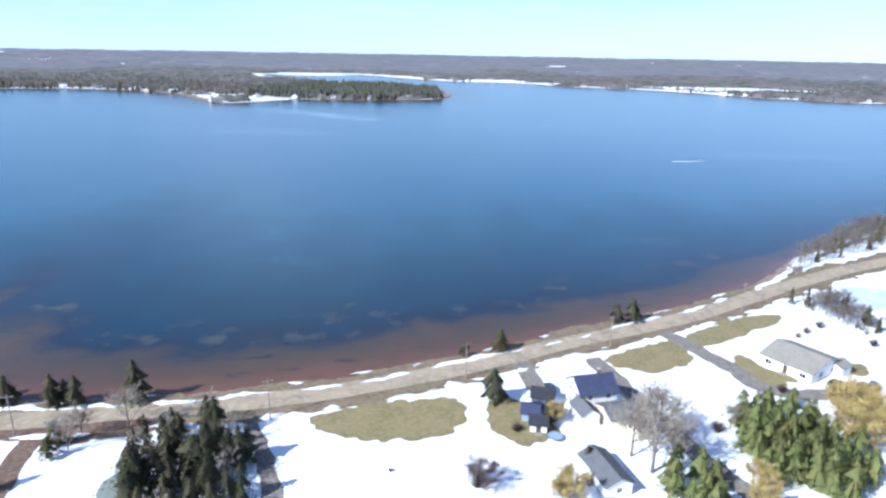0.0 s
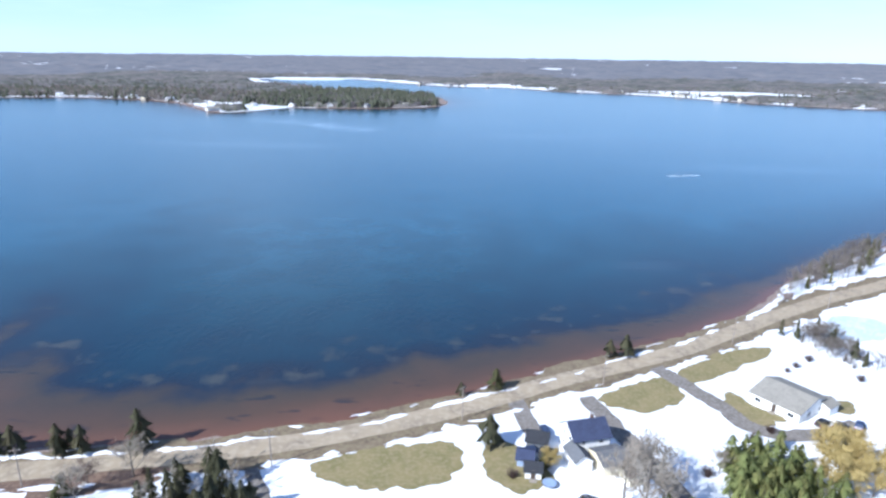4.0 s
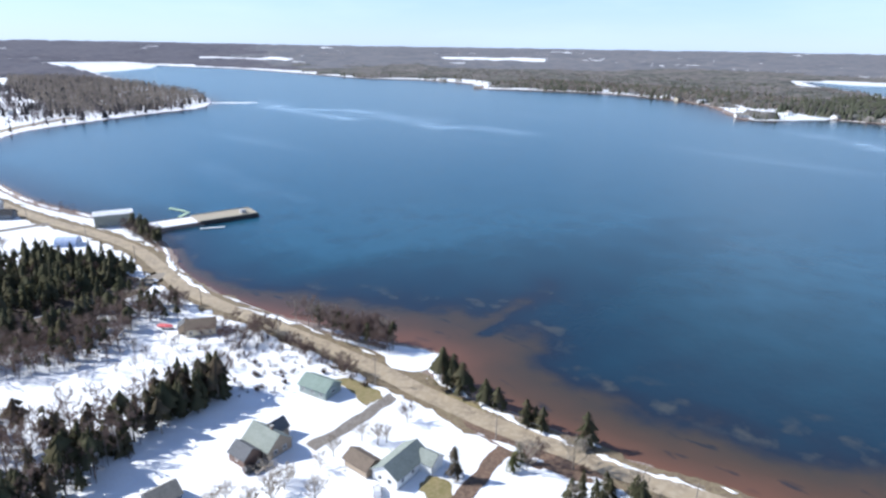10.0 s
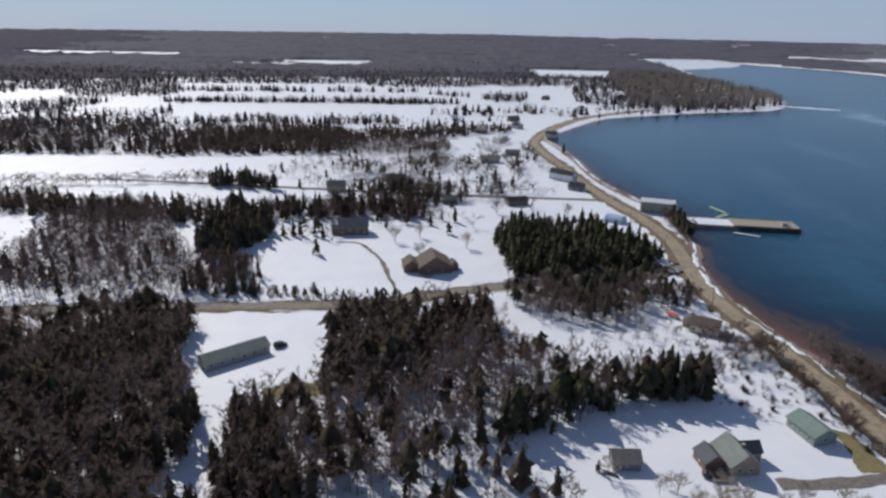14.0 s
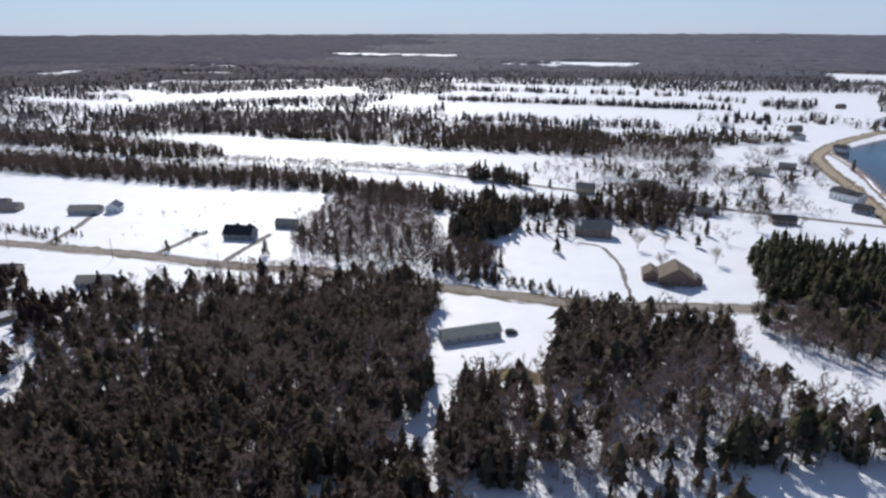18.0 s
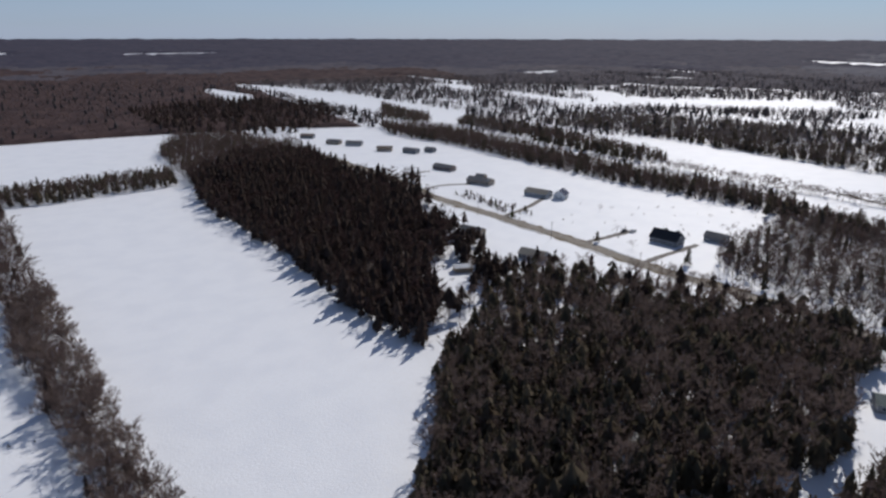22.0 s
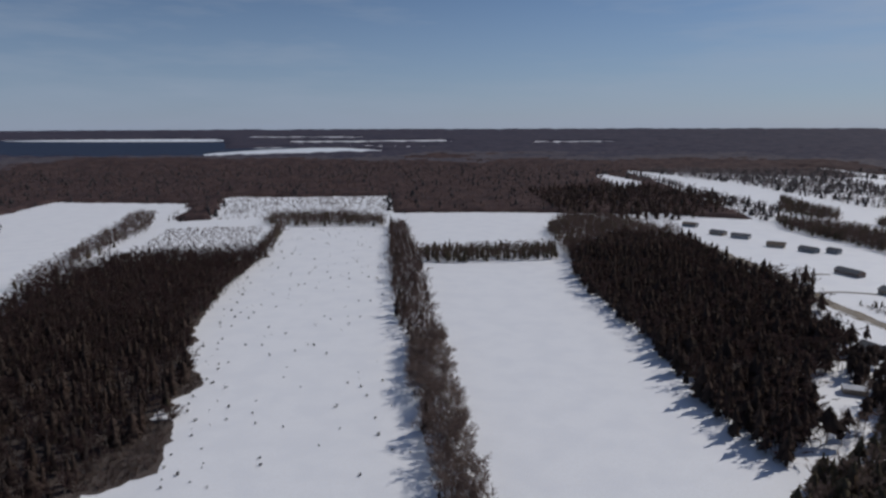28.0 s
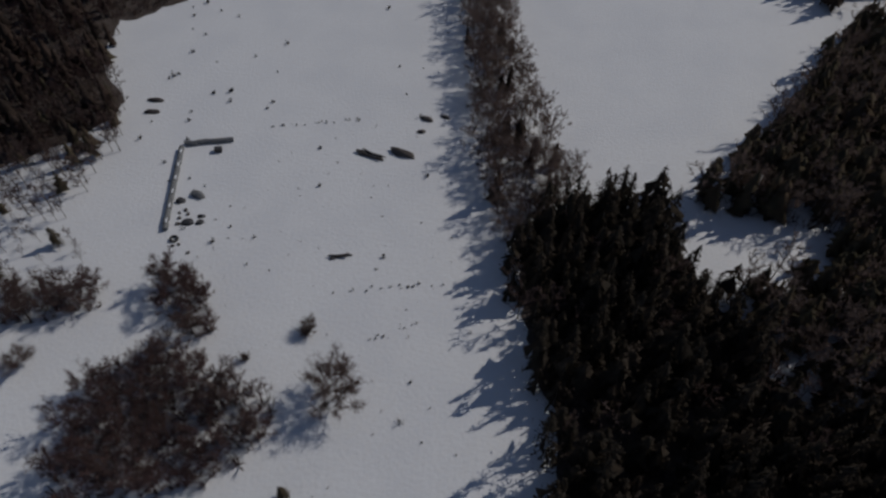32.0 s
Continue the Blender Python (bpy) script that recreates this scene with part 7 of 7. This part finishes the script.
# ---- wharf ----
def wharf():
    e = new("wharf")
    ax, ay = -340.0, 124.0
    bx, by = -331.0, 184.0
    L = math.hypot(bx - ax, by - ay)
    e.matrix_world = pose(ax, ay, 0.35, 0, 0, math.degrees(math.atan2(by - ay, bx - ax)))
    tagged(e, "long timber wharf with a tan deck and dark sides", "wharf")
    part("approach", boxes("approach", [(-6, -9.5, -2.4, 30, 9.5, 1.1, 2.0)], ROCK), e, "rock-filled approach covered with snow")
    part("approach_snow", boxes("approach_snow", [(-3, -7.4, 1.1, 27, 6.0, 1.35, 0.8)], SNOW), e, "snow lying on the approach")
    part("deck", boxes("deck", [(26 + i * 0.6, -8.0, 1.25, 26 + i * 0.6 + 0.56, 8.0, 1.55) for i in range(int((L - 26) / 0.6))], paint("deck_tan", (0.36, 0.315, 0.235))), e, "tan plank deck")
    part("crib", boxes("crib", [(26, -7.8, -3.0, L - 0.3, 7.8, 1.24)], PAINT["dark_timber"]), e, "dark timber crib wall")
    for i in range(14):
        for s in (-1, 1):
            p = part("fender_post", tubes("fender_post", [((28 + i * (L - 30) / 13, s * 8.1, -2.6), (28 + i * (L - 30) / 13, s * 8.1, 1.9), 0.18, 0.17)], PAINT["dark_timber"]), e)
    for s in (-1, 1):
        part("curb", boxes("curb", [(27, s * 7.6 - 0.15, 1.55, L - 0.4, s * 7.6 + 0.15, 1.85)], PAINT["weathered_wood"]), e)
    part("lamp_post", tubes("lamp_post", [((L - 6, -5, 1.5), (L - 6, -5, 6), 0.1, 0.07)], PAINT["pole_wood"]), e)
    part("shed", boxes("shed", [(L - 9, -4.0, 1.55, L - 6, -1.0, 3.4, 0.1)], PAINT["siding_grey"]), e)
    return e


wharf()


def float_dock(x, y, turn, L, W, label):
    e = new("floating_dock")
    e.matrix_world = pose(x, y, -0.45, 0, 0, turn)
    tagged(e, label, "dock")
    part("float", boxes("float", [(0, -W / 2 + 0.1, -0.3, L, W / 2 - 0.1, 0.3)], PAINT["concrete"]), e)
    for i in range(int(L / 0.5)):
        part("plank", PLANK[W], e).matrix_local = pose(0.02 + i * 0.5, 0, 0.3)
    return e


PLANK = {w: boxes("plank", [(0, -w / 2, 0, 0.46, w / 2, 0.06)], paint("dock_green", (0.42, 0.55, 0.38)) if w > 2 else PAINT["trim_white"]) for w in (1.6, 2.2)}
float_dock(-322, 146, 62, 13, 1.6, "thin pale floating dock beside the wharf")
float_dock(-352, 148, 128, 12, 2.2, "pale floating dock arm behind the wharf")
float_dock(-362, 157, 195, 15, 2.2, "pale floating dock arm behind the wharf")


def arched_shelter(x, y, turn, L, r):
    """A rounded hoop shelter under a pale tarpaulin."""
    e = new("arched_shelter")
    e.matrix_world = pose(x, y, 0, 0, 0, turn)
    tagged(e, "rounded pale blue tarpaulin shelter beside the road", "shelter")
    n, m = 14, 8
    vs = [(-L / 2 + L * i / m, r * math.cos(math.pi * j / n), r * 0.95 * math.sin(math.pi * j / n) * (1 + 0.03 * (i % 2))) for i in range(m + 1) for j in range(n + 1)]
    fs = [(i * (n + 1) + j, (i + 1) * (n + 1) + j, (i + 1) * (n + 1) + j + 1, i * (n + 1) + j + 1) for i in range(m) for j in range(n)]
    fs += [tuple(range(n + 1))[::-1], tuple(range(m * (n + 1), (m + 1) * (n + 1)))]
    part("cover", simple("cover", vs, fs, PAINT["tarp_blue"]), e, "pale blue tarpaulin cover")
    for i in (0, 2, 4, 6, 8):
        xx = -L / 2 + L * i / m
        ring = [(xx, (r + 0.06) * math.cos(math.pi * j / n), (r + 0.1) * math.sin(math.pi * j / n)) for j in range(n + 1)]
        part("hoop", tubes("hoop", [(ring[j], ring[j + 1], 0.06, 0.06, 5) for j in range(n)], PAINT["trim_white"]), e, "white hoop")
    part("door_flap", boxes("door_flap", [(L / 2 + 0.01, -1.3, 0, L / 2 + 0.06, 1.3, 2.6)], PAINT["trim_white"]), e, "white door flap")


arched_shelter(-338, 86, 52, 10, 4.2)


def boat_on_trailer(x, y, turn):
    """A small boat under a red tarpaulin, on a trailer."""
    e = new("covered_boat")
    e.matrix_world = pose(x, y, 0, 0, 0, turn)
    tagged(e, "small boat under a bright red tarpaulin in a snowy yard", "boat")
    secs = [(-2.7, 0.9, 0.85), (-1.2, 1.15, 0.75), (0.6, 1.15, 0.75), (1.9, 0.75, 0.85), (2.9, 0.08, 1.15)]
    hull = [(px, s * w, z) for px, w, zb in secs for s, z in ((-1, 1.35), (-0.7, zb - 0.3), (0.7, zb - 0.3), (1, 1.35))]
    hf = [(i * 4 + j, (i + 1) * 4 + j, (i + 1) * 4 + j + 1, i * 4 + j + 1) for i in range(4) for j in range(3)] + [(0, 1, 2, 3)]
    part("hull", simple("hull", hull, hf, PAINT["siding_white"]), e, "white hull")
    cov = [(px, s * (w + 0.1), z) for px, w, zb in secs for s, z in ((-1, 1.1), (-0.95, 1.45), (0, 2.0 - 0.12 * abs(px)), (0.95, 1.45), (1, 1.1))]
    cf = [(i * 5 + j, i * 5 + j + 1, (i + 1) * 5 + j + 1, (i + 1) * 5 + j) for i in range(4) for j in range(4)] + [(4, 3, 2, 1, 0)]
    part("tarpaulin", simple("tarpaulin", cov, cf, PAINT["tarp_red"]), e, "red tarpaulin")
    part("trailer_frame", boxes("trailer_frame", [(-2.4, -0.5, 0.35, 3.4, -0.4, 0.45), (-2.4, 0.4, 0.35, 3.4, 0.5, 0.45)], PAINT["dark_timber"]), e)
    for sy in (-0.95, 0.95):
        part("wheel", tubes("wheel", [((-0.6, sy - 0.1, 0.32), (-0.6, sy + 0.1, 0.32), 0.32, 0.32, 12)], PAINT["rubber"]), e)


boat_on_trailer(-210, 79, 35)


# ---- vehicles ----
def car(x, y, turn, colour, label, tall=0.0):
    e = new("car")
    e.matrix_world = pose(x, y, 0.09, 0, 0, turn)
    tagged(e, label, "car")
    prof = [(-2.2, 0.35), (2.2, 0.35), (2.25, 0.75), (1.2, 0.95), (0.6, 1.42 + tall), (-1.5, 1.45 + tall), (-2.1, 0.98 + tall * 0.3), (-2.25, 0.8)]
    n = len(prof)
    vs = [(px, -0.88 + (0.12 if pz > 1.2 else 0), pz) for px, pz in prof] + [(px, 0.88 - (0.12 if pz > 1.2 else 0), pz) for px, pz in prof]
    fs = [tuple(range(n))[::-1], tuple(range(n, 2 * n))] + [(i, (i + 1) % n, n + (i + 1) % n, n + i) for i in range(n)]
    body = simple("body", vs, fs, CAR[colour])
    part("body", body, e)
    part("windscreen", boxes("windscreen", [(0.62, -0.7, 1.0, 1.1, 0.7, 1.32 + tall * 0.8, 0.1)], GLASS), e)
    part("side_window", boxes("side_window", [(-1.4, -0.9, 1.0, 0.4, -0.78, 1.36 + tall)], GLASS), e)
    part("side_window", boxes("side_window", [(-1.4, 0.78, 1.0, 0.4, 0.9, 1.36 + tall)], GLASS), e)
    for sx in (-1.35, 1.4):
        for sy in (-0.86, 0.86):
            w = part("wheel", tubes("tyre", [((sx, sy - 0.11, 0.32), (sx, sy + 0.11, 0.32), 0.33, 0.33, 14)], PAINT["rubber"]), e)
            part("rim", tubes("rim", [((sx, sy - 0.12, 0.32), (sx, sy + 0.12, 0.32), 0.19, 0.19, 10)], CAR["silver"]), w)
    for sy in (-0.62, 0.62):
        part("headlight", boxes("headlight", [(2.18, sy - 0.16, 0.62, 2.27, sy + 0.16, 0.76)], PAINT["trim_white"]), e)
        part("tail_light", boxes("tail_light", [(-2.27, sy - 0.14, 0.72, -2.2, sy + 0.14, 0.86)], CAR["red"]), e)
    return e


car(94.5, 137.5, 30, "black", "black car parked beside the ranch house", 0.1)
car(98, 136, 25, "black", "dark car parked on the gravel drive", 0.15)
car(103, 136.5, 50, "blue", "dark blue car parked on the drive", 0.2)
car(25.5, 133, 95, "blue", "dark blue car parked by the sheds")
car(21.5, 125, 20, "blue", "blue car parked between the sheds")
car(-91, 76, 140, "white", "white car parked beside the green-roofed bungalow", 0.1)
car(-179, -61, 120, "black", "black car on snow beside the long bungalow", 0.25)
car(-226, -249, 15, "silver", "silver car on a gravel driveway")
car(-222, -252, 15, "black", "black car on a gravel driveway")
car(-118, 60, 80, "black", "dark car beside the tan house")


# ---- utility poles ----
def pole(x, y, turn, h=9.5):
    e = new("utility_pole")
    e.matrix_world = pose(x, y, 0, 0, 0, turn)
    part("post", tubes("post", [((0, 0, -0.3), (0, 0, h), 0.17, 0.11)], PAINT["pole_wood"]), e)
    part("crossarm", boxes("crossarm", [(-1.1, -0.06, h - 0.7, 1.1, 0.06, h - 0.55)], PAINT["pole_wood"]), e)
    for k in (-1.0, 0.0, 1.0):
        part("insulator", tubes("insulator", [((k, 0, h - 0.55), (k, 0, h - 0.35), 0.06, 0.04, 6)], PAINT["concrete"]), e)
    return tagged(e, "grey wooden utility pole with a crossarm by the road", "utility pole", "utility poles")


d_line = smooth_line(ROAD_SHORE, 1.0)
first_pole = None
for px, py in ((-36, 119), (6, 138), (45, 156), (92, 183), (140, 214), (-85, 111), (-128, 106.5), (-175, 103), (-222, 98), (-285, 98), (-340, 95), (-400, 84), (-470, 74),
               (-199, -140), (-184, -200), (-178, -260), (-167, -320), (-154, -380)):
    if first_pole is None:
        first_pole = pole(px, py, 20)
    else:
        copy_thing(first_pole, pose(px, py, 0, 0, 0, tr.uniform(0, 40)))


# ---- things lying in the south field ----
def bale_row(x0, y0, x1, y1, n, label):
    """A row of wrapped round bales end to end."""
    e = new("bale_row")
    L = math.hypot(x1 - x0, y1 - y0)
    e.matrix_world = pose(x0, y0, 0, 0, 0, math.degrees(math.atan2(y1 - y0, x1 - x0)))
    tagged(e, label, "hay bales")
    s = L / n
    me = tubes("bale", [((0.03, 0, 0.58), (s - 0.03, 0, 0.58), 0.62, 0.62, 14)], PAINT["wrap_grey"])
    end = tubes("bale_end", [((0.0, 0, 0.58), (0.05, 0, 0.58), 0.5, 0.5, 12)], PAINT["wrap_dark"])
    cap = boxes("snow_cap", [(0.1, -0.22, 1.14, s - 0.1, 0.22, 1.24, 0.05)], SNOW)
    for i in range(n):
        b = part("bale", me, e)
        b.matrix_local = pose(i * s, tr.uniform(-0.06, 0.06), 0, tr.uniform(0, 40))
        if i in (0, n - 1):
            part("bale_end", end, b)
        if i % 3 == 1:
            part("snow_cap", cap, e, "thin cap of snow").matrix_local = pose(i * s, 0, 0)
    return e


bale_row(105.3, -92.0, 94.2, -95.4, 8, "short row of grey-wrapped round bales in snow")
bale_row(105.2, -90.6, 98.1, -65.2, 18, "long row of grey-wrapped round bales in snow")


def lump(name, x, y, sx, sy, sz, turn, mat, label, category, seed, snow=0.0):
    """A rounded uneven heap."""
    bm = bmesh.new()
    bmesh.ops.create_icosphere(bm, subdivisions=3, radius=1)
    for v in bm.verts:
        k = 1 + 0.28 * noise.noise(v.co * 1.7 + Vector((seed * 3.1, 0, 0))) + 0.12 * noise.noise(v.co * 5 + Vector((0, seed, 0)))
        v.co = Vector((v.co.x * sx * k, v.co.y * sy * k, max(-0.05, v.co.z * sz * k)))
    me = bpy.data.meshes.new(name)
    bm.to_mesh(me)
    bm.free()
    me.materials.append(mat)
    me.polygons.foreach_set("use_smooth", [True] * len(me.polygons))
    o = new(name, me)
    o.matrix_world = pose(x, y, 0, 0, 0, turn)
    return tagged(o, label, category)


lump("tarped_heap", 95.6, -76.3, 2.1, 1.1, 1.0, 160, PAINT["wrap_grey"], "grey tarpaulin over a heap beside the bales", "tarp", 1)
lump("tarped_heap", 98.6, -74.0, 1.2, 0.9, 0.8, 20, PAINT["wrap_dark"], "dark bundle beside the bales", "tarp", 2)
lump("tarped_heap", 94.6, -68.2, 1.5, 1.0, 0.7, 10, PAINT["wrap_dark"], "dark heap lying in the snow", "heap", 3)
lump("tarped_heap", 91.8, -68.6, 1.0, 0.7, 0.6, 30, PAINT["wrap_dark"], "small dark heap in the snow", "heap", 4)
lump("tarped_heap", 92.2, -70.4, 0.9, 0.5, 0.5, 10, PAINT["wrap_dark"], "small dark heap in the snow", "heap", 5)
lump("tarped_heap", 119.8, -106.8, 2.2, 0.8, 0.8, 0, PAINT["dark_timber"], "dark log heap at the field's edge", "heap", 6)
lump("tarped_heap", 118.8, -102.2, 2.0, 0.8, 0.8, 10, PAINT["dark_timber"], "dark log heap at the field's edge", "heap", 7)
lump("tarped_heap", 52.6, -97.0, 3.2, 1.2, 1.3, 165, PAINT["dark_timber"], "dark covered brush pile in the field", "brush pile", 8)
lump("tarped_heap", 48.9, -110.3, 1.6, 0.9, 0.8, 160, PAINT["dark_timber"], "dark brush heap in the field", "brush pile", 9)
lump("tarped_heap", 44.4, -111.8, 1.3, 0.6, 0.6, 160, PAINT["dark_timber"], "small brush heap in the field", "brush pile", 10)
lump("tarped_heap", 49.4, -105.4, 1.1, 0.7, 0.6, 10, PAINT["dark_timber"], "small brush heap in the field", "brush pile", 11)
for i, (hx, hy) in enumerate(((96.5, -67.5), (96.8, -69.2), (95.4, -70.6), (96.4, -71.6), (93.8, -62.0), (95.0, -61.4), (91.0, -60.2), (97.4, -70.6), (35.4, -105), (34.8, -101), (34.2, -96.2), (36.5, -109))):
    lump("stump", hx, hy, tr.uniform(0.35, 0.6), tr.uniform(0.3, 0.5), tr.uniform(0.3, 0.5), i * 40, PAINT["dark_timber"], "dark stump poking from the snow", "stump", 20 + i)


def crate(x, y, turn):
    e = new("wooden_crate")
    e.matrix_world = pose(x, y, 0, 0, 0, turn)
    tagged(e, "dark slatted wooden crate in the snow", "crate")
    part("core", boxes("core", [(-0.85, -0.6, 0, 0.85, 0.6, 1.05)], PAINT["wrap_dark"]), e)
    for k in range(4):
        for s in (-1, 1):
            part("slat", boxes("slat", [(-0.9, s * 0.62 - 0.03, 0.05 + k * 0.26, 0.9, s * 0.62 + 0.03, 0.22 + k * 0.26)], PAINT["dark_timber"]), e)
    return e


crate(96.4, -91.0, 15)


def tyre(x, y):
    vs, fs = [], []
    n, m = 18, 8
    for i in range(n):
        for j in range(m):
            q, w = 2 * math.pi * i / n, 2 * math.pi * j / m
            r = 0.75 + 0.26 * math.cos(w)
            vs.append((r * math.cos(q), r * math.sin(q), 0.24 + 0.26 * math.sin(w)))
            fs.append((i * m + j, ((i + 1) % n) * m + j, ((i + 1) % n) * m + (j + 1) % m, i * m + (j + 1) % m))
    o = new("tractor_tyre", simple("tractor_tyre", vs, fs, PAINT["rubber"]))
    o.matrix_world = pose(x, y, 0)
    return tagged(o, "worn black tractor tyre lying in the snow", "tyre")


tyre(95.4, -63.2)


def log_pile(x, y, turn, n, L, label):
    e = new("log_pile")
    e.matrix_world = pose(x, y, 0, 0, 0, turn)
    tagged(e, label, "logs")
    for i in range(n):
        r = tr.uniform(0.13, 0.24)
        part("log", tubes("log", [((-L / 2 * tr.uniform(0.6, 1.1), tr.uniform(-0.9, 0.9), r + 0.3 * (i // 4)), (L / 2 * tr.uniform(0.6, 1.1), tr.uniform(-0.9, 0.9), r + 0.3 * (i // 4)), r, r * 0.8)],
             PAINT["dark_timber"]), e)
    return e


log_pile(59.8, -95.0, 165, 9, 7.0, "long dark log pile dusted with snow")
log_pile(59.3, -64.4, 12, 6, 5.0, "scattered dark logs in the snow")
log_pile(-118, 36, 60, 5, 4.0, "short logs beside the cabin")

# weeds and stubble standing out of the snow
fr = np.random.RandomState(77)
FIELD_EAST = [(255, -619), (164, -639), (120, -475), (88, -324), (64, -230), (52, -175), (47, -150), (40, -100), (34, -66), (26, -20), (60, -14), (84, -54), (118, -92), (131, -153),
              (147, -195), (158, -233), (175, -260), (180, -294), (207, -376), (227, -513)]
X, Y = spots(FIELD_EAST, 7.5, 78)
m = fr.uniform(0, 1, len(X)) < 0.22 + 0.6 * (X + 0.36 * Y > 60)
plant("field_weeds", X[m], Y[m], [("tussock", 0.8), ("shrub", 0.2)], [(0.5, 1.5), (0.8, 2.4)], 79, "dark weeds and small shrubs poking from the snowy field", [PAINT["dark_timber"], PAINT["dark_timber"]], category="weeds")
X, Y = spots([(28, -12), (30, -60), (44, -118), (70, -110), (100, -60), (60, -14)], 4.0, 81)
m = fr.uniform(0, 1, len(X)) < 0.3
plant("yard_weeds", X[m], Y[m], [("shrub", 1.0)], [(0.25, 0.7)], 82, "thin dead stalks in the trodden snow", [TWIG], category="weeds")
X, Y = spots([(120, -66), (134, -108), (150, -100), (140, -30), (108, -50)], 3.0, 83)
m = fr.uniform(0, 1, len(X)) < 0.5
plant("edge_saplings", X[m], Y[m], [("tall_bare", 1.0)], [(2.5, 5.5)], 84, "thin leafless saplings casting long shadows", [TWIG], category="saplings")


def trampoline(x, y):
    e = new("trampoline")
    e.matrix_world = pose(x, y, 0)
    tagged(e, "round garden trampoline with a blue-grey mat in the snow", "trampoline")
    n = 24
    ring = [(1.6 * math.cos(2 * math.pi * k / n), 1.6 * math.sin(2 * math.pi * k / n), 0.72) for k in range(n)]
    part("mat", simple("mat", ring + [(0, 0, 0.68)], [(k, (k + 1) % n, n) for k in range(n)], PAINT["siding_blue"]), e)
    part("rim", tubes("rim", [(ring[k], ring[(k + 1) % n], 0.06, 0.06, 6) for k in range(n)], PAINT["wrap_dark"]), e)
    for k in range(4):
        a = math.pi / 4 + k * math.pi / 2
        part("leg", tubes("leg", [((1.5 * math.cos(a), 1.5 * math.sin(a), 0), (1.55 * math.cos(a), 1.55 * math.sin(a), 0.72), 0.03, 0.03, 6)], PAINT["wrap_dark"]), e)


trampoline(23.5, 113.5)


def stalk_row(x0, y0, x1, y1, n, seed):
    """A loose line of dead stalks and fence stubs in the snow."""
    r = np.random.RandomState(seed)
    k = np.sort(r.uniform(0, 1, n))
    plant("stalk_row", x0 + (x1 - x0) * k + r.normal(0, 0.35, n), y0 + (y1 - y0) * k + r.normal(0, 0.35, n), [("tussock", 1.0)], [(0.3, 0.8)], seed,
          "line of dark dead stalks in the snow", [PAINT["dark_timber"]], category="weeds")


stalk_row(59, -55, 36, -61, 16, 301)
stalk_row(88, -101, 62, -109, 18, 302)
stalk_row(50, -44, 38, -52, 9, 303)
